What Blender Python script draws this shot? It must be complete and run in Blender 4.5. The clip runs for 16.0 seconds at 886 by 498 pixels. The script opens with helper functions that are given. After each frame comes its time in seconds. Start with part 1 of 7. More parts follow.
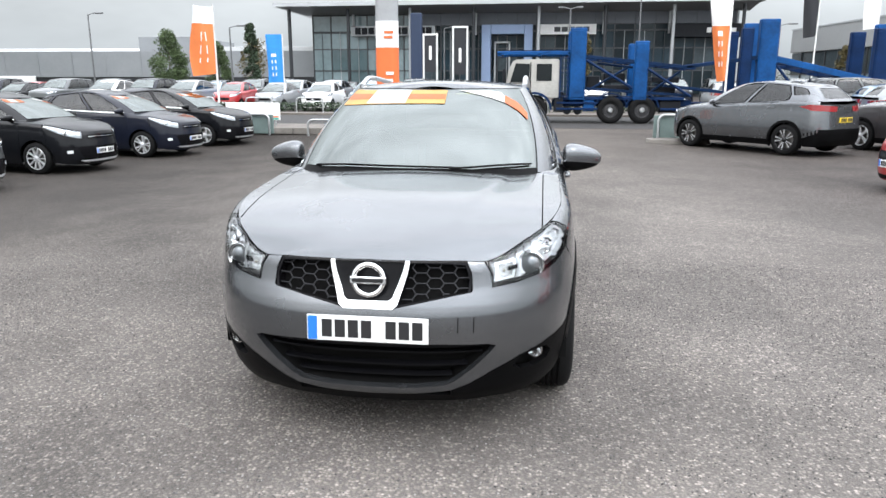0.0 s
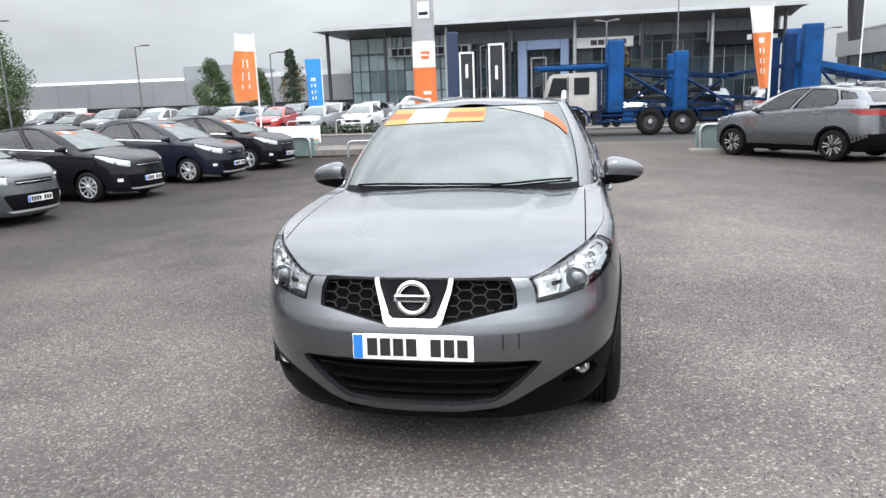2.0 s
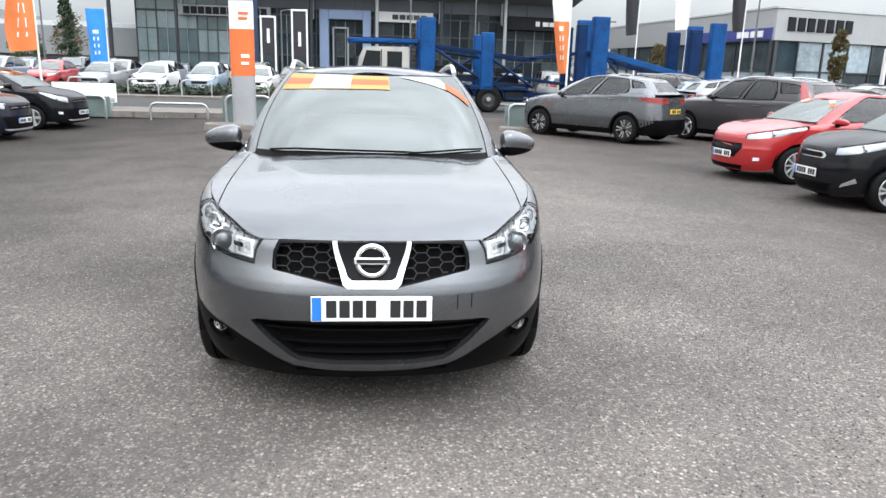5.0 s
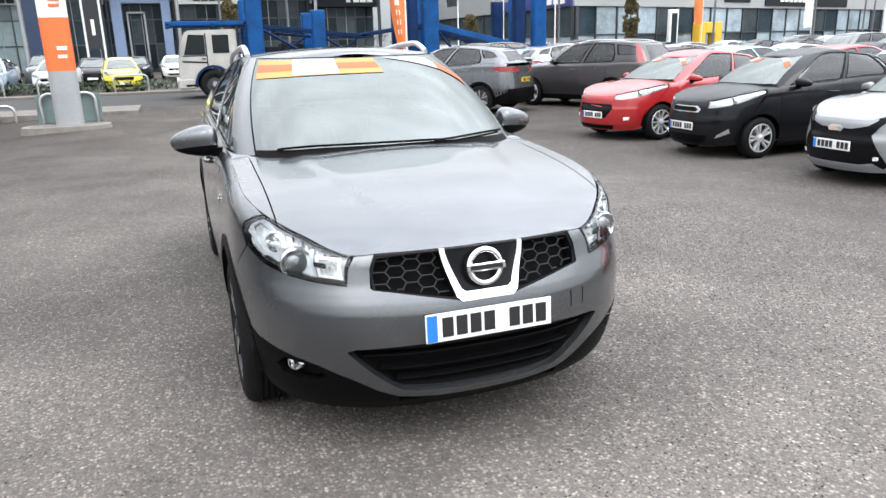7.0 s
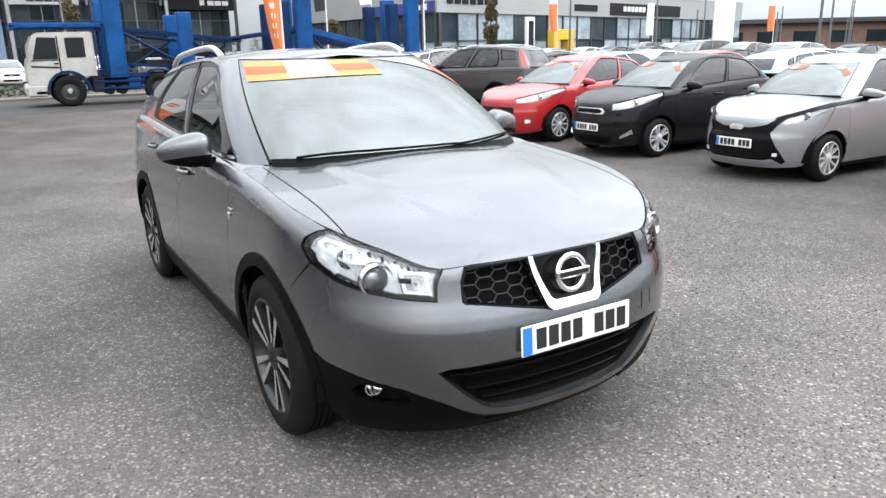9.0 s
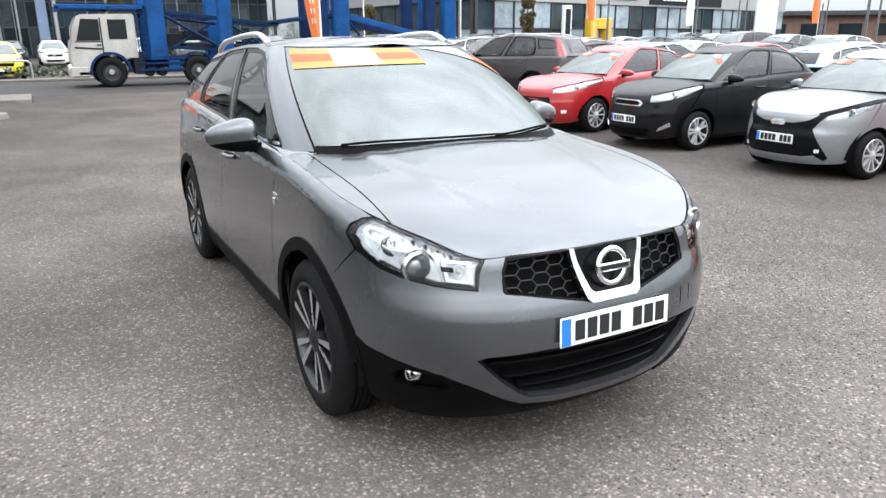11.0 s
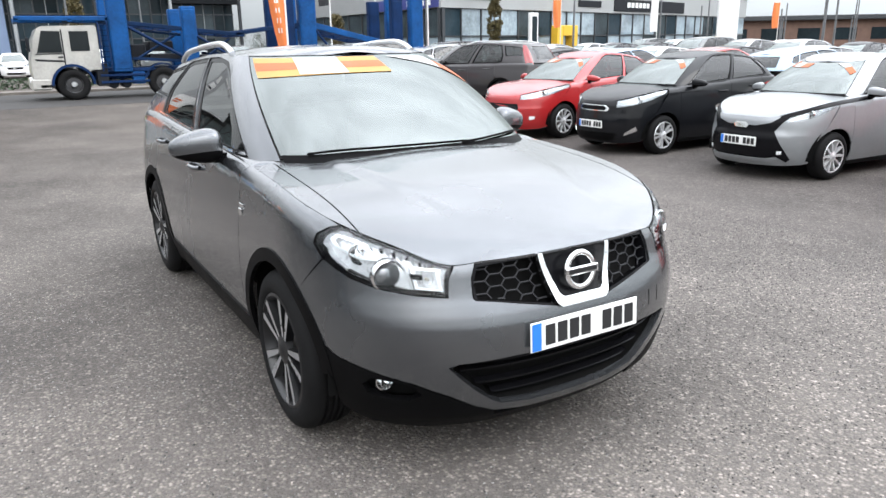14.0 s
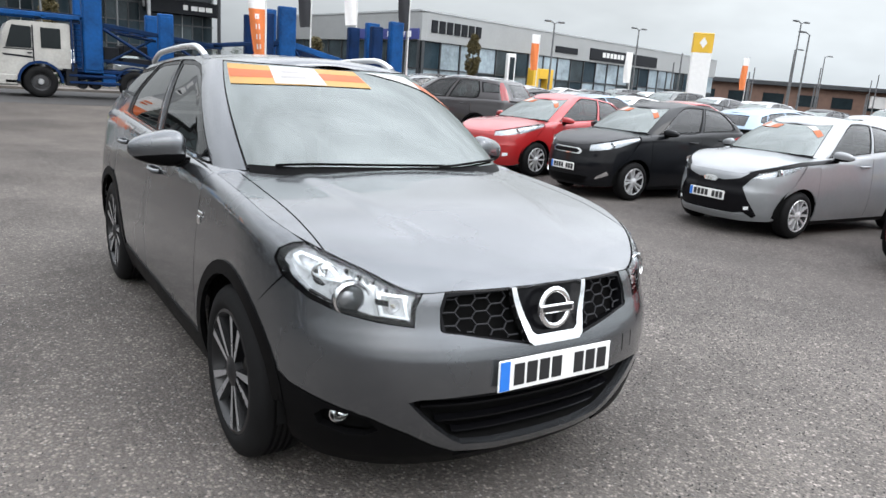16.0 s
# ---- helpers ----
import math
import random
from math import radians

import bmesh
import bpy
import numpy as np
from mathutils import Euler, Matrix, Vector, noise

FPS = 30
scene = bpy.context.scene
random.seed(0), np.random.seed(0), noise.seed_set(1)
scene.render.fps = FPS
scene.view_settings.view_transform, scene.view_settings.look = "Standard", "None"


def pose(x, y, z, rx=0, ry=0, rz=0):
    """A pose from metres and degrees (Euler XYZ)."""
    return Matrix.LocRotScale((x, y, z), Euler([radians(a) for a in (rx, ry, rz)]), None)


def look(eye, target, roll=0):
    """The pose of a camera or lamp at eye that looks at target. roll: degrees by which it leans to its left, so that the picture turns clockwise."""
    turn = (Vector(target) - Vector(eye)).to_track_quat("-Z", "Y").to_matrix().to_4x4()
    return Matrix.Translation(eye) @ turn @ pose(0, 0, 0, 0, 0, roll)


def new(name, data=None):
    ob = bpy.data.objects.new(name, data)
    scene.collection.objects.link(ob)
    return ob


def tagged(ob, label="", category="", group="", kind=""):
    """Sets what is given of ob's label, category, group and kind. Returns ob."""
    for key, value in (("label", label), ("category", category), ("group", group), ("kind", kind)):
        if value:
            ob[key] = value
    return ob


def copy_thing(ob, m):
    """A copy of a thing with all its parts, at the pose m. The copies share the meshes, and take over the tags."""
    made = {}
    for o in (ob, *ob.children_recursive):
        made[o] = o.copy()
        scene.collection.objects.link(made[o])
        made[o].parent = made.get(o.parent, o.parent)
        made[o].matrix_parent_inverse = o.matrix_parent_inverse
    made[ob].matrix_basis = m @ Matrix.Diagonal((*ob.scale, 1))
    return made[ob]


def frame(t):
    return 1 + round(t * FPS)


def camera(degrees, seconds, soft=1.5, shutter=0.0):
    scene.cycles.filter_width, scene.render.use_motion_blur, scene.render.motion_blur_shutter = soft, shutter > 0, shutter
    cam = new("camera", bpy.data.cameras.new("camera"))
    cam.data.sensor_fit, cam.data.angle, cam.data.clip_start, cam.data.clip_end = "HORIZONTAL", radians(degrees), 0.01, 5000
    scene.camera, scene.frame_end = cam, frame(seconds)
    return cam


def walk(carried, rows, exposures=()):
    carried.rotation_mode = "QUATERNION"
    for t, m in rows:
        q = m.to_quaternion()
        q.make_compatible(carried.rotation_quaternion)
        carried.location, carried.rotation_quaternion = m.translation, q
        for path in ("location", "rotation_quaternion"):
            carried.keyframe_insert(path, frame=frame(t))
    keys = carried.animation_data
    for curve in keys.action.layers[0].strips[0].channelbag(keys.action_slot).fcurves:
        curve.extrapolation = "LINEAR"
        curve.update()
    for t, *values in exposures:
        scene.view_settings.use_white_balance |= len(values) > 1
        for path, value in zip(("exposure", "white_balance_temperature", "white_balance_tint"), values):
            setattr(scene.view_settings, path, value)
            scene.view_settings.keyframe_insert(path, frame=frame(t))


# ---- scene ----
cam = camera(63.6, 16.0)
PATH = [
    (0, (0.697, -2.814, 1.592), (0.435, -0.886, 1.132), -0.0),
    (0.5, (0.705, -2.823, 1.598), (0.438, -0.88, 1.204), -0.1),
    (1, (0.701, -2.82, 1.593), (0.403, -0.89, 1.158), -0.3),
    (1.5, (0.7, -2.83, 1.596), (0.394, -0.902, 1.161), -0.2),
    (2, (0.689, -2.817, 1.592), (0.313, -0.896, 1.181), -2.1),
    (2.5, (0.675, -2.795, 1.584), (0.235, -0.891, 1.156), -4.4),
    (3, (0.697, -2.76, 1.578), (0.258, -0.859, 1.143), 0.2),
    (3.5, (0.676, -2.741, 1.574), (0.413, -0.81, 1.128), 0.2),
    (4, (0.486, -2.795, 1.59), (0.584, -0.856, 1.112), -3.8),
    (4.5, (0.271, -2.919, 1.592), (0.494, -0.979, 1.16), 0.5),
    (5, (0.008, -2.981, 1.586), (0.2, -1.051, 1.098), 1.7),
    (5.2, (-0.123, -2.971, 1.58), (0.11, -1.051, 1.069), 2.3),
    (7.3, (-1.16, -2.259, 1.581), (-0.491, -0.456, 1.032), -1.9),
    (7.5, (-1.246, -2.178, 1.579), (-0.584, -0.375, 1.02), -1.8),
    (8, (-1.417, -1.933, 1.565), (-0.714, -0.169, 0.937), -2.9),
    (8.5, (-1.609, -1.905, 1.558), (-0.675, -0.233, 0.98), -1.6),
    (9, (-1.687, -1.889, 1.574), (-0.69, -0.242, 1.034), -1.3),
    (9.5, (-1.736, -1.867, 1.572), (-0.821, -0.18, 1.009), 0.1),
    (9.7, (-1.745, -1.871, 1.577), (-0.828, -0.195, 0.987), 0.2),
    (11.8, (-1.747, -1.904, 1.593), (-0.82, -0.224, 1.029), -0.8),
    (12, (-1.739, -1.9, 1.588), (-0.742, -0.266, 1.005), 0.3),
    (12.5, (-1.737, -1.9, 1.588), (-0.752, -0.254, 1.023), -0.8),
    (13, (-1.735, -1.903, 1.589), (-0.746, -0.259, 1.025), -0.9),
    (13.5, (-1.736, -1.897, 1.586), (-0.743, -0.258, 1.013), -0.4),
    (14, (-1.73, -1.898, 1.587), (-0.739, -0.251, 1.035), -1.0),
    (14.5, (-1.721, -1.903, 1.587), (-0.719, -0.262, 1.038), -1.6),
    (15, (-1.725, -1.904, 1.589), (-0.708, -0.264, 1.065), -1.3),
    (15.5, (-1.735, -1.867, 1.598), (-0.713, -0.219, 1.106), -0.7),
    (16, (-1.681, -1.763, 1.531), (-0.591, -0.152, 1.067), 4.2),
]
walk(cam, [(t, look(eye, target, roll)) for t, eye, target, roll in PATH],
     [(0.0, 0.0), (1.5, -0.02), (3.0, -0.12), (4.0, -0.08), (5.0, -0.04), (8.0, 0.0), (15.1, 0.0), (15.6, -0.08), (16.0, -0.33)])

# ---- light ----
world = bpy.data.worlds.new("overcast")
scene.world = world
world.use_nodes = True
wn, wl = world.node_tree.nodes, world.node_tree.links
wn.clear()


sky = wn.new("ShaderNodeTexSky")
sky.sky_type = "NISHITA"
sky.sun_disc = False
sky.sun_elevation, sky.sun_rotation = radians(42), radians(215)
sky.air_density, sky.dust_density = 1.0, 6.0
hue = wn.new("ShaderNodeHueSaturation")
hue.inputs["Saturation"].default_value = 0.12
hue.inputs["Value"].default_value = 0.05
wl.new(sky.outputs[0], hue.inputs["Color"])
coord = wn.new("ShaderNodeTexCoord")
sep = wn.new("ShaderNodeSeparateXYZ")
wl.new(coord.outputs["Generated"], sep.inputs[0])
ramp = wn.new("ShaderNodeValToRGB")
ramp.color_ramp.elements[0].position, ramp.color_ramp.elements[0].color = 0.0, (0.562, 0.615, 0.655, 1)
ramp.color_ramp.elements[1].position, ramp.color_ramp.elements[1].color = 1.0, (3.22, 3.36, 3.62, 1)
e = ramp.color_ramp.elements.new(0.22)
e.color = (0.80, 0.853, 0.885, 1)
e = ramp.color_ramp.elements.new(0.5)
e.color = (2.18, 2.28, 2.45, 1)
wl.new(sep.outputs["Z"], ramp.inputs["Fac"])
cloud = wn.new("ShaderNodeTexNoise")
cloud.inputs["Scale"].default_value, cloud.inputs["Detail"].default_value = 2.3, 5.0
cloud.inputs["Roughness"].default_value = 0.55
squash = wn.new("ShaderNodeMapping")
squash.inputs["Scale"].default_value = (1, 1, 2.6)
wl.new(coord.outputs["Generated"], squash.inputs[0])
wl.new(squash.outputs[0], cloud.inputs["Vector"])
cr = wn.new("ShaderNodeMapRange")
cr.inputs["From Min"].default_value, cr.inputs["From Max"].default_value = 0.3, 0.72
cr.inputs["To Min"].default_value, cr.inputs["To Max"].default_value = 0.76, 1.24
wl.new(cloud.outputs[0], cr.inputs["Value"])
mul = wn.new("ShaderNodeVectorMath")
mul.operation = "SCALE"
glow = wn.new("ShaderNodeVectorMath")
glow.operation = "DOT_PRODUCT"
glow.inputs[1].default_value = (0.85, -0.53, 0.0)
wl.new(coord.outputs["Generated"], glow.inputs[0])
gr = wn.new("ShaderNodeMapRange")
gr.interpolation_type = "SMOOTHSTEP"
gr.inputs["From Min"].default_value, gr.inputs["From Max"].default_value = -0.35, 0.95
gr.inputs["To Min"].default_value, gr.inputs["To Max"].default_value = 0.97, 1.72
wl.new(glow.outputs["Value"], gr.inputs["Value"])
toward = wn.new("ShaderNodeVectorMath")
toward.operation = "SCALE"
wl.new(ramp.outputs[0], toward.inputs[0])
wl.new(gr.outputs[0], toward.inputs["Scale"])
wl.new(toward.outputs[0], mul.inputs[0])
wl.new(cr.outputs[0], mul.inputs["Scale"])
addn = wn.new("ShaderNodeVectorMath")
addn.operation = "ADD"
wl.new(mul.outputs[0], addn.inputs[0])
wl.new(hue.outputs[0], addn.inputs[1])
bg = wn.new("ShaderNodeBackground")
bg.inputs["Strength"].default_value = 1.0
wl.new(addn.outputs[0], bg.inputs["Color"])
wo = wn.new("ShaderNodeOutputWorld")
wl.new(bg.outputs[0], wo.inputs[0])

sun_data = bpy.data.lights.new("sun", "SUN")
sun_data.energy, sun_data.angle, sun_data.color = 0.7, radians(25), (1.0, 0.97, 0.93)
sun = new("sun", sun_data)
sun.matrix_world = look((20, -28, 40), (0, 0, 0))


# ---- materials ----
def mat(name, color, rough=0.5, metal=0.0, coat=0.0, var=0.0, scale=8.0, bump=0.0, bscale=60.0, emit=0.0, second=None, spec=0.5):
    """A surface with two scales of variation: broad stains of strength var and fine grain in colour and relief."""
    m = bpy.data.materials.new(name)
    m.use_nodes = True
    nt = m.node_tree
    p = nt.nodes["Principled BSDF"]
    p.inputs["Base Color"].default_value = (*color, 1)
    p.inputs["Roughness"].default_value = rough
    p.inputs["Metallic"].default_value = metal
    p.inputs["Coat Weight"].default_value = coat
    p.inputs["Coat Roughness"].default_value = 0.03
    p.inputs["Specular IOR Level"].default_value = spec
    if emit:
        p.inputs["Emission Color"].default_value = (*color, 1)
        p.inputs["Emission Strength"].default_value = emit
    tc = nt.nodes.new("ShaderNodeTexCoord")
    if var:
        n1 = nt.nodes.new("ShaderNodeTexNoise")
        n1.inputs["Scale"].default_value, n1.inputs["Detail"].default_value = scale, 6
        nt.links.new(tc.outputs["Object"], n1.inputs["Vector"])
        n2 = nt.nodes.new("ShaderNodeTexNoise")
        n2.inputs["Scale"].default_value, n2.inputs["Detail"].default_value = scale * 9, 3
        nt.links.new(tc.outputs["Object"], n2.inputs["Vector"])
        av = nt.nodes.new("ShaderNodeMath")
        av.operation = "MULTIPLY_ADD"
        nt.links.new(n2.outputs[0], av.inputs[0])
        av.inputs[1].default_value = 0.45
        nt.links.new(n1.outputs[0], av.inputs[2])
        mr = nt.nodes.new("ShaderNodeMapRange")
        mr.inputs["From Min"].default_value, mr.inputs["From Max"].default_value = 0.45, 1.0
        nt.links.new(av.outputs[0], mr.inputs["Value"])
        mx = nt.nodes.new("ShaderNodeMix")
        mx.data_type = "RGBA"
        lo = second or tuple(c * (1 - var) for c in color)
        hi = tuple(min(1, c * (1 + var * 0.6)) for c in color)
        mx.inputs["A"].default_value, mx.inputs["B"].default_value = (*lo, 1), (*hi, 1)
        nt.links.new(mr.outputs[0], mx.inputs["Factor"])
        nt.links.new(mx.outputs["Result"], p.inputs["Base Color"])
        rr = nt.nodes.new("ShaderNodeMapRange")
        rr.inputs["To Min"].default_value, rr.inputs["To Max"].default_value = max(0.02, rough * 0.85), min(1, rough * 1.2)
        nt.links.new(n1.outputs[0], rr.inputs["Value"])
        nt.links.new(rr.outputs[0], p.inputs["Roughness"])
    if bump:
        nb = nt.nodes.new("ShaderNodeTexNoise")
        nb.inputs["Scale"].default_value, nb.inputs["Detail"].default_value = bscale, 4
        nt.links.new(tc.outputs["Object"], nb.inputs["Vector"])
        bp = nt.nodes.new("ShaderNodeBump")
        bp.inputs["Strength"].default_value, bp.inputs["Distance"].default_value = bump, 0.01
        nt.links.new(nb.outputs[0], bp.inputs["Height"])
        nt.links.new(bp.outputs[0], p.inputs["Normal"])
    return m


def paint(name, color, flake=0.35, rough=0.38, coat=1.0, metal=0.55, spec=0.5):
    """Car paint: metallic base with fine flakes under clear coat, slightly dusty."""
    m = mat(name, color, rough=rough, metal=metal, coat=coat, var=0.10, scale=2.2, spec=spec)
    nt = m.node_tree
    p = nt.nodes["Principled BSDF"]
    tc = nt.nodes.new("ShaderNodeTexCoord")
    v = nt.nodes.new("ShaderNodeTexVoronoi")
    v.inputs["Scale"].default_value = 900
    nt.links.new(tc.outputs["Object"], v.inputs["Vector"])
    bp = nt.nodes.new("ShaderNodeBump")
    bp.inputs["Strength"].default_value, bp.inputs["Distance"].default_value = flake * 0.06, 0.001
    nt.links.new(v.outputs["Distance"], bp.inputs["Height"])
    nt.links.new(bp.outputs[0], p.inputs["Normal"])
    dust = nt.nodes.new("ShaderNodeTexNoise")
    dust.inputs["Scale"].default_value, dust.inputs["Detail"].default_value = 3.0, 8
    nt.links.new(tc.outputs["Object"], dust.inputs["Vector"])
    cm = nt.nodes.new("ShaderNodeMapRange")
    cm.inputs["From Min"].default_value, cm.inputs["From Max"].default_value = 0.35, 0.75
    cm.inputs["To Min"].default_value, cm.inputs["To Max"].default_value = 0.03, 0.10
    nt.links.new(dust.outputs[0], cm.inputs["Value"])
    nt.links.new(cm.outputs[0], p.inputs["Coat Roughness"])
    return m


def glass(name, tint, gloss_rough=0.01, ior=1.5, gloss=(1, 1, 1)):
    """A thin pane: tinted clear glass whose gloss follows Fresnel."""
    m = bpy.data.materials.new(name)
    m.use_nodes = True
    nt = m.node_tree
    nt.nodes.clear()
    tr = nt.nodes.new("ShaderNodeBsdfTransparent")
    tr.inputs[0].default_value = (*tint, 1)
    gl = nt.nodes.new("ShaderNodeBsdfGlossy")
    gl.inputs["Color"].default_value = (*gloss, 1)
    gl.inputs["Roughness"].default_value = gloss_rough
    fr = nt.nodes.new("ShaderNodeFresnel")
    fr.inputs[0].default_value = ior
    mx = nt.nodes.new("ShaderNodeMixShader")
    o = nt.nodes.new("ShaderNodeOutputMaterial")
    nt.links.new(fr.outputs[0], mx.inputs[0])
    nt.links.new(tr.outputs[0], mx.inputs[1])
    nt.links.new(gl.outputs[0], mx.inputs[2])
    nt.links.new(mx.outputs[0], o.inputs[0])
    return m


M_GREY = paint("grey_metallic_paint", (0.128, 0.135, 0.144), rough=0.26, metal=0.88)
M_BLACKPAINT = paint("black_metallic_paint", (0.005, 0.0055, 0.007), metal=0.0, spec=0.05, coat=.6)
M_NAVY = paint("dark_blue_paint", (0.007, 0.009, 0.017), metal=0.0, spec=0.08, coat=.7)
M_SLATE = paint("slate_grey_paint", (0.075, 0.082, 0.085))
M_BROWN = paint("dark_brown_paint", (0.042, 0.038, 0.040))
M_RED = paint("red_paint", (0.36, 0.009, 0.011), metal=0.15)
M_SILVER = paint("silver_paint", (0.25, 0.262, 0.272), metal=0.4)
M_WHITE = paint("white_paint", (0.78, 0.78, 0.77), metal=0.0)
M_LIGHTBLUE = paint("light_blue_paint", (0.28, 0.38, 0.48))
M_YELLOW = paint("yellow_paint", (0.72, 0.62, 0.03), metal=0.0)
M_BLUE = mat("blue_steel_paint", (0.003, 0.060, 0.205), 0.5, 0.0, 0.0, var=0.5, scale=1.3, bump=0.05, spec=.2)
M_PLASTIC = mat("black_textured_plastic", (0.0032, 0.0032, 0.0035), 0.45, spec=0.06, var=0.35, scale=5, bump=0.06, bscale=500)
M_GLOSSBLACK = mat("gloss_black", (0.005, 0.005, 0.006), 0.22, var=0.2, scale=6, spec=0.12)
M_RUBBER = mat("tyre_rubber", (0.0085, 0.0085, 0.0088), 0.68, spec=0.12, var=0.35, scale=7, bump=0.12, bscale=150)
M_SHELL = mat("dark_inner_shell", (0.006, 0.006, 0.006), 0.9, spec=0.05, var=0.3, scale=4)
M_RAIL = mat("satin_silver_rail", (0.80, 0.81, 0.82), 0.28, 0.9, var=0.06, scale=8)
M_CHROME = mat("chrome", (0.93, 0.93, 0.93), 0.14, 1.0, var=0.05, scale=5)
M_LAMPCHROME = mat("lamp_reflector", (0.86, 0.87, 0.89), 0.28, 0.18, var=0.22, scale=34, bump=.12, bscale=70)
M_ALLOY = mat("machined_alloy", (0.66, 0.67, 0.69), 0.28, 0.85, var=0.12, scale=12)
M_ALLOYDARK = mat("black_alloy", (0.008, 0.008, 0.009), 0.32, 0.1, 0.1, var=0.2, scale=9)
M_ALLOYSIL = mat("silver_alloy", (0.64, 0.65, 0.66), 0.32, 0.5, var=0.12, scale=12)
M_SCREEN = glass("windscreen_glass", (0.15, 0.185, 0.17), 0.012, 2.5, (0.93, 1.0, 0.98))
M_SIDEGLASS = glass("tinted_side_glass", (0.22, 0.25, 0.245), 0.01, 1.6)
M_LAMPGREY = mat("grey_lamp_reflector", (0.50, 0.52, 0.54), 0.2, 0.6, var=0.35, scale=30)
M_LENS = glass("clear_lamp_lens", (0.93, 0.95, 0.96), 0.02, 1.45)
M_TAIL = mat("red_tail_lamp", (0.24, 0.010, 0.013), 0.12, 0.0, 0.8, var=0.15, scale=20)
M_PLATE = mat("white_plate", (0.78, 0.78, 0.76), 0.35, 0.0, 0.3, var=0.06, scale=14)
M_PLATEY = mat("yellow_plate", (0.72, 0.52, 0.04), 0.35, 0.0, 0.3, var=0.06, scale=14)
M_PLATEBLUE = mat("blue_plate_band", (0.02, 0.17, 0.62), 0.35, var=0.06, scale=14)
M_INK = mat("black_print", (0.012, 0.012, 0.013), 0.5, var=0.1, scale=20)
M_TRIM = mat("dark_cabin_trim", (0.035, 0.036, 0.037), 0.75, var=0.3, scale=5, bump=0.08, bscale=180)
M_SEAT = mat("dark_seat_cloth", (0.05, 0.051, 0.053), 0.9, var=0.3, scale=9, bump=0.2, bscale=300)
M_STICKW = mat("white_sticker", (0.42, 0.415, 0.40), 0.5, var=0.05, scale=7)
M_STICKGREY = mat("grey_sticker_print", (0.30, 0.29, 0.28), 0.5, var=0.08, scale=7)
M_STICKO = mat("orange_sticker", (0.38, 0.085, 0.014), 0.5, var=0.08, scale=7)
M_STICKY = mat("yellow_sticker", (0.40, 0.225, 0.055), 0.5, var=0.08, scale=7)


# ---- mesh helpers ----
def thing(name, m=None, label="", category="", group="", kind=""):
    ob = new(name)
    ob.empty_display_size = 0.2
    ob.matrix_basis = m or Matrix()
    return tagged(ob, label, category, group, kind)


def part(name, bm, material, parent=None, label="", smooth=None):
    me = bpy.data.meshes.new(name)
    if isinstance(bm, bmesh.types.BMesh):
        bm.to_mesh(me)
        bm.free()
    else:
        me = bm
    if material is not None:
        me.materials.clear()
        for mm in (material if isinstance(material, (list, tuple)) else [material]):
            me.materials.append(mm)
    if smooth is not None:
        me.polygons.foreach_set("use_smooth", [True] * len(me.polygons))
        me.set_sharp_from_angle(angle=radians(smooth))
    ob = new(name, me)
    ob.parent = parent
    return tagged(ob, label)


def box(bm, x0, x1, y0, y1, z0, z1, bevel=0.0, m=None, segs=1):
    mm = Matrix.Translation(((x0 + x1) / 2, (y0 + y1) / 2, (z0 + z1) / 2)) @ Matrix.Diagonal((abs(x1 - x0), abs(y1 - y0), abs(z1 - z0), 1))
    r = bmesh.ops.create_cube(bm, size=1, matrix=mm)
    vs = r["verts"]
    if bevel:
        es = list({e for v in vs for e in v.link_edges})
        out = bmesh.ops.bevel(bm, geom=es, offset=bevel, segments=segs, affect="EDGES", clamp_overlap=True)
        vs = list({v for f in out["faces"] for v in f.verts} | {v for v in vs if v.is_valid})
    if m is not None:
        bmesh.ops.transform(bm, matrix=m, verts=[v for v in vs if v.is_valid])
    return vs


def boxes(*bs, bevel=0.0, segs=1):
    bm = bmesh.new()
    for b in bs:
        box(bm, *b, bevel=bevel, segs=segs)
    return bm


def lathe(profile, n=40, axis="x", m=None, bm=None):
    """Revolves (radius, along) points round an axis."""
    bm = bm or bmesh.new()
    rings = []
    for r, a in profile:
        ring = []
        for k in range(n):
            t = 2 * math.pi * k / n
            c, s = r * math.cos(t), r * math.sin(t)
            p = {"x": (a, c, s), "y": (c, a, s), "z": (c, s, a)}[axis]
            v = Vector(p)
            ring.append(bm.verts.new(m @ v if m is not None else v))
        rings.append(ring)
    for a, b in zip(rings, rings[1:]):
        for k in range(n):
            bm.faces.new((a[k], a[(k + 1) % n], b[(k + 1) % n], b[k]))
    for ring, r in ((rings[0], profile[0][0]), (rings[-1], profile[-1][0])):
        if r < 0.03:
            bm.faces.new(ring)
    return bm


